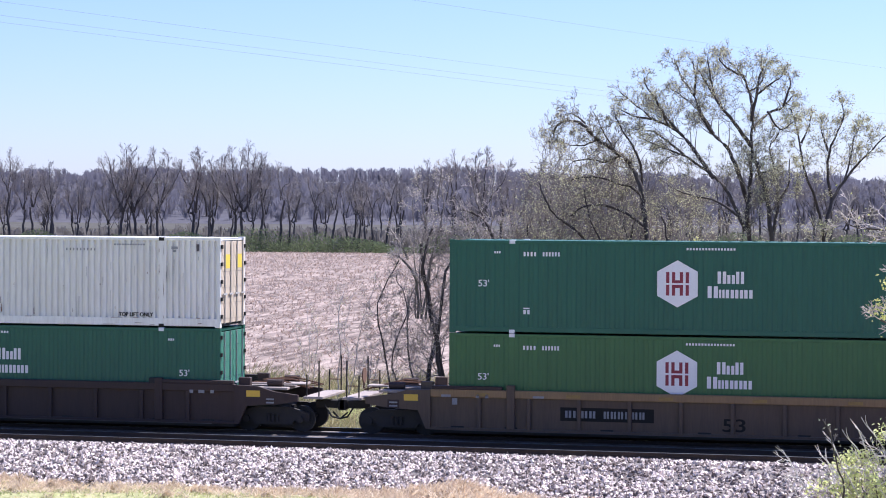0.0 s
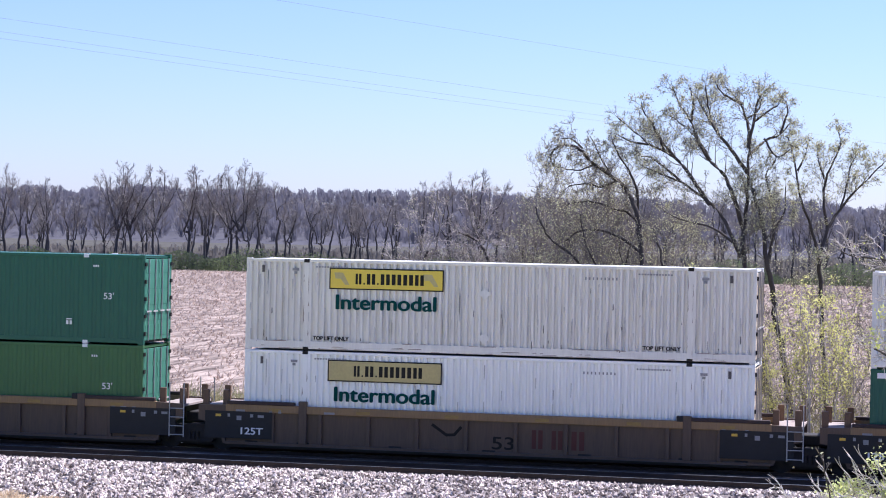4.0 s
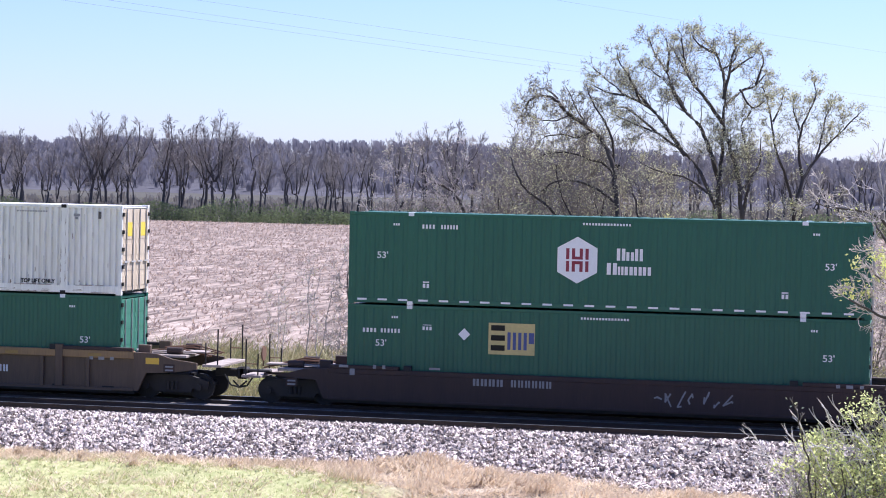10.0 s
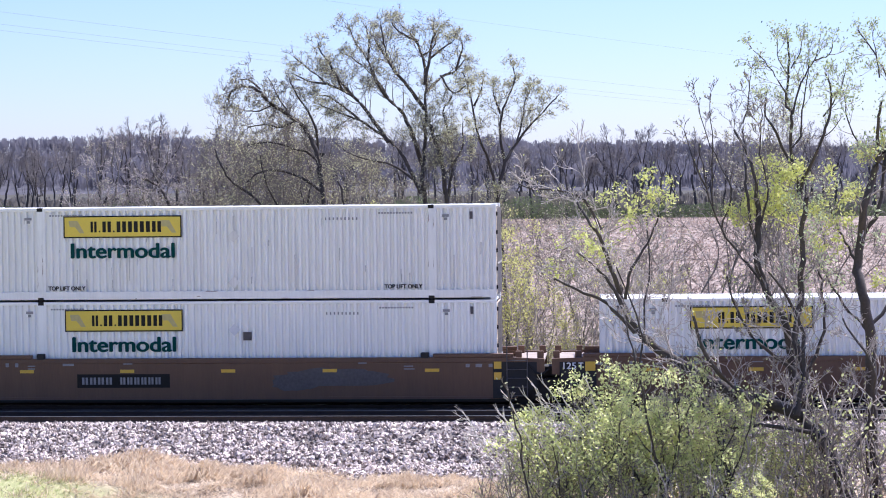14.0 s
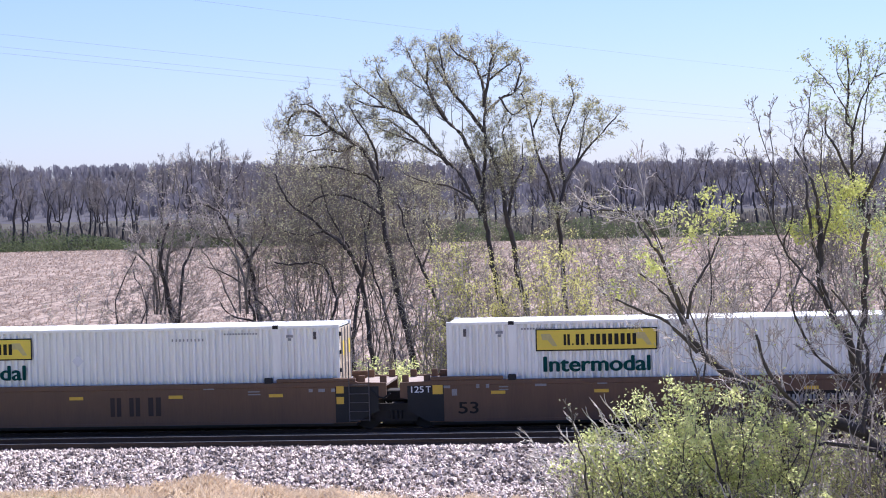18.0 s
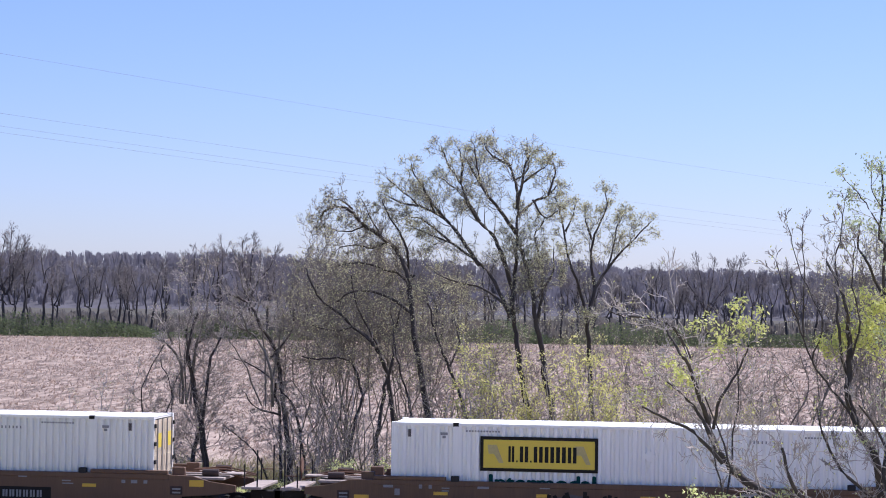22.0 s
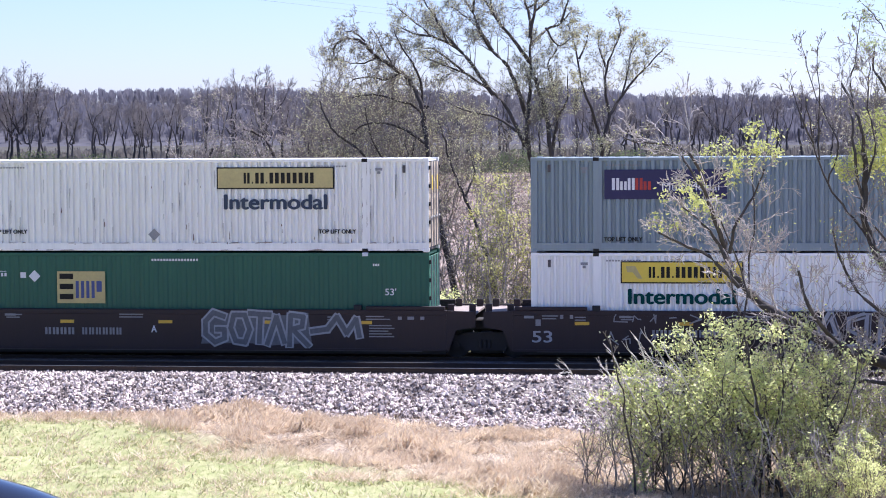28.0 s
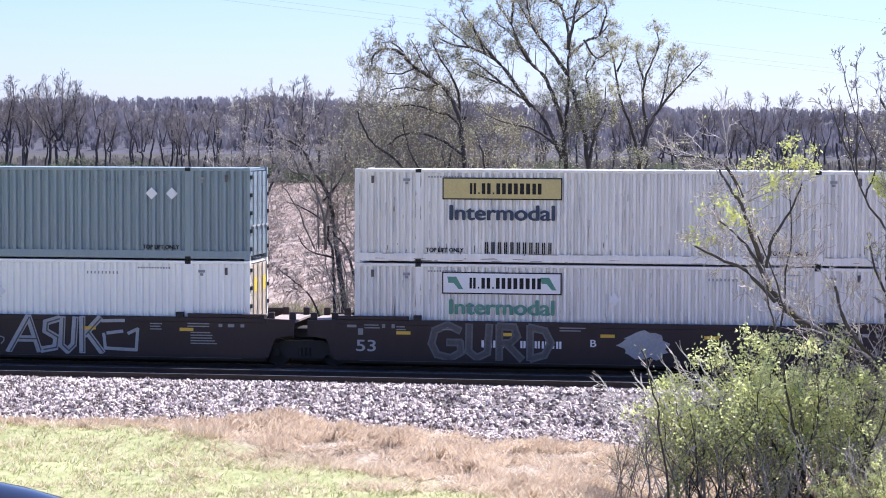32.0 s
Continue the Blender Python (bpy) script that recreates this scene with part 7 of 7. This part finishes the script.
spray(CAR["K"], M["spraygrey"], [[(a + .05, b) for a, b in q] for q in TAG], .045, "dark core of the sprayed letters", .012)
spray(CAR["K"], SIL, [[(11.55, .50), (12.55, .46), (12.60, 1.12)], [(11.55, .50), (11.50, .95)], [(11.45, 1.36), (12.15, 1.38)], [(11.62, .98), (12.10, 1.04)], [(12.30, .98), (12.60, 1.12)]], .10, "silver sprayed letter", .002)
part("spray_paint", Geo().prism([(9.0, .45), (9.2, 1.36), (10.6, 1.44), (11.1, 1.30), (12.4, 1.42), (12.5, .50), (11.2, .40), (10.5, .48)], -1.5055, -1.503, "y"), M["spraydull"], CAR["J"], "dull grey sprayed filling")
spray(CAR["K"], M["stencil"], scribble(2.5, 7.6, 1.12, 1.42, 9, 8) + scribble(2.4, 4.0, .45, .95, 4, 9) + scribble(7.3, 8.4, .45, .95, 3, 10), .035, "thin pale scribbles")
ROUND = [[(3.30, 1.24), (2.95, 1.40), (2.55, 1.22), (2.45, .82), (2.62, .48), (3.05, .38), (3.36, .56), (3.34, .86), (2.98, .86)],
         [(3.62, 1.38), (3.60, .60), (3.86, .40), (4.18, .56), (4.24, 1.38)], [(4.55, .38), (4.55, 1.38), (5.0, 1.36), (5.10, 1.08), (4.90, .88), (4.60, .86)], [(4.78, .84), (5.22, .40)],
         [(5.50, .40), (5.50, 1.36), (5.95, 1.26), (6.14, .90), (5.94, .52), (5.55, .40)]]
spray(CAR["L"], M["spraydull"], ROUND, .24, "dull grey sprayed letters")
spray(CAR["L"], M["spraygrey"], ROUND, .13, "dark filling of the sprayed letters", .012)
blob(CAR["L"], M["silver"], 9.0, .85, .8, .45, 12, "pale sprayed blot")
spray(CAR["E"], M["stencil"], scribble(9.7, 12.2, .45, .95, 7, 11), .05, "pale scribbles")


# ---- the parked car from which the view is taken ----
def shell(cx, cy, cz, rx, ry, rz, p=2.0, nu=72, nv=48):
    g = Geo()
    v = []
    for j in range(nv + 1):
        b = math.pi * (j / nv - .5)
        for i in range(nu):
            a = 2 * math.pi * i / nu
            f_ = lambda t: math.copysign(abs(t) ** (2 / p), t)
            v.append((cx + rx * f_(math.cos(b)) * f_(math.cos(a)), cy + ry * f_(math.cos(b)) * f_(math.sin(a)), cz + rz * f_(math.sin(b))))
    return g.add(v, [(j * nu + i, j * nu + (i + 1) % nu, (j + 1) * nu + (i + 1) % nu, (j + 1) * nu + i) for j in range(nv) for i in range(nu)])


pc = thing("parked_car", pose(EYE[0], EYE[1], EYE[2]), "dark parked car with a rounded door mirror", "car")
part("mirror_housing", shell(-.2326, .60, -.2880, .16, .10, .2), M["carpaint"], pc, "rounded glossy dark mirror housing", True)
part("mirror_arm", Geo().box(-.26, -.16, .36, .62, -.52, -.46, .02), M["carpaint"], pc)
def arch(x, r=.40, z=-1.14, n=9):
    """The wheel opening in the lower edge of the car's side."""
    return [(x - r * math.cos(math.pi * i / (n - 1)), z + r * math.sin(math.pi * i / (n - 1))) for i in range(n)]


SIDE = [(-2.42, -1.26), *arch(-1.75), *arch(1.35), (1.92, -1.26), (2.0, -1.0), (1.96, -.62), (1.80, -.46), (1.05, -.41), (-.98, -.43), (-1.6, -.52), (-2.2, -.64), (-2.46, -.80), (-2.5, -1.05)]
part("body", Geo().prism(SIDE, -1.33, .28, "y"), M["carpaint"], pc)
d = part("door", Geo().box(-1.1, .30, .284, .36, -1.18, -.44, .035), M["carpaint"], pc)
part("door_handle", Geo().box(.02, .22, .36, .385, -.60, -.565, .01), M["rubber"], d)
part("window_sill", Geo().box(-1.08, .95, .24, .355, -.436, -.40, .01), M["rubber"], pc)
part("rear_door", Geo().box(.315, .95, .284, .36, -1.18, -.44, .035), M["carpaint"], pc)
part("roof", Geo().prism([(-.42, .42), (-.30, .46), (.7, .47), (1.0, .42), (.98, .38), (-.40, .38)], -1.12, .10, "y"), M["carpaint"], pc)
for y0, y1 in ((.20, .07), (-1.27, -1.10)):
    for x0, x1 in ((-1.02, -.38), (.38, .44), (1.15, .93)):
        part("pillar", Geo().rod((x0, y0, -.43), (x1, y1, .41), .035, 8), M["carpaint"], pc)
part("headlight", shell(-2.40, .12, -.74, .09, .12, .07, 2.0, 16, 8), M["galv"], pc, "clear headlight", True)
part("bumper", Geo().box(-2.56, -2.40, -1.28, .22, -1.20, -.98, .05), M["rubber"], pc)
for x in (-1.75, 1.35):
    for y0, y1 in ((.08, .32), (-1.37, -1.13)):
        t = part("wheel", Geo().rod((x, y0, -1.14), (x, y1, -1.14), .33, 28), M["rubber"], pc)
        f_ = y1 if y1 > 0 else y0
        part("rim", Geo().rod((x, f_ - .012, -1.14), (x, f_ + .012, -1.14), .21, 20), M["galv"], t, "pale alloy rim")


# ---- a bird that comes down on the arched tree ----
bird = thing("bird", pose(-60, 24.5, 60), "small dark bird coming down to a bare branch", "bird")
part("body", shell(0, 0, 0, .13, .05, .055, 2.0, 12, 8), M["feather"], bird, smooth=True)
part("tail", Geo().prism([(-.10, -.02), (-.10, .02), (-.24, .04), (-.24, -.04)], -.008, .008, "z"), M["feather"], bird)
WINGS = []
for s in (-1, 1):
    w = part("wing", Geo().prism([(.06, 0), (.02, s * .17), (-.06, s * .30), (-.09, s * .16), (-.06, 0)], -.006, .006, "z"), M["feather"], bird)
    WINGS.append((w, s))


SPEED = 6.515


def motions():
    beats = [2.0 * i for i in range(17)]
    for ob in CONT + CARS:
        p = ob.location.copy()
        walk(ob, [(t, pose(p.x - SPEED * t, p.y, p.z)) for t in beats])
    for w in AXLES:
        p = w.location.copy()
        walk(w, [(i * 0.1, pose(p.x, p.y, p.z) @ pose(0, 0, 0, 0, -math.degrees(SPEED * i * 0.1 / 0.42), 0)) for i in range(321)])
    # the bird: down from the left to the branch tips, then into the crown
    path = [(0.0, -62.0, 60.0), (6.8, -23.2, 20.8), (7.2, -20.4, 16.93), (7.4, -19.19, 14.99), (7.6, -17.17, 13.72), (7.8, -15.99, 12.67), (8.0, -15.83, 12.08), (8.2, -15.45, 11.83),
            (8.4, -15.23, 11.78), (8.6, -15.05, 11.81), (8.8, -14.9, 11.55), (9.3, -13.4, 9.5), (9.8, -12.35, 8.05), (32.0, -12.35, 8.05)]
    walk(bird, [(t, pose(x, 24.5 if t < 9 else 25.1, z, 0, 30 if t < 7.9 else 0, 0)) for t, x, z in path])
    for w, s in WINGS:
        walk(w, [(0.0, pose(0, 0, 0, s * 20))] + [(6.8 + .1 * i, pose(0, 0, 0, s * (35 if i % 2 else -25))) for i in range(18)] + [(8.7, pose(0, 0, 0, -s * 70)), (32.0, pose(0, 0, 0, -s * 70))])


motions()
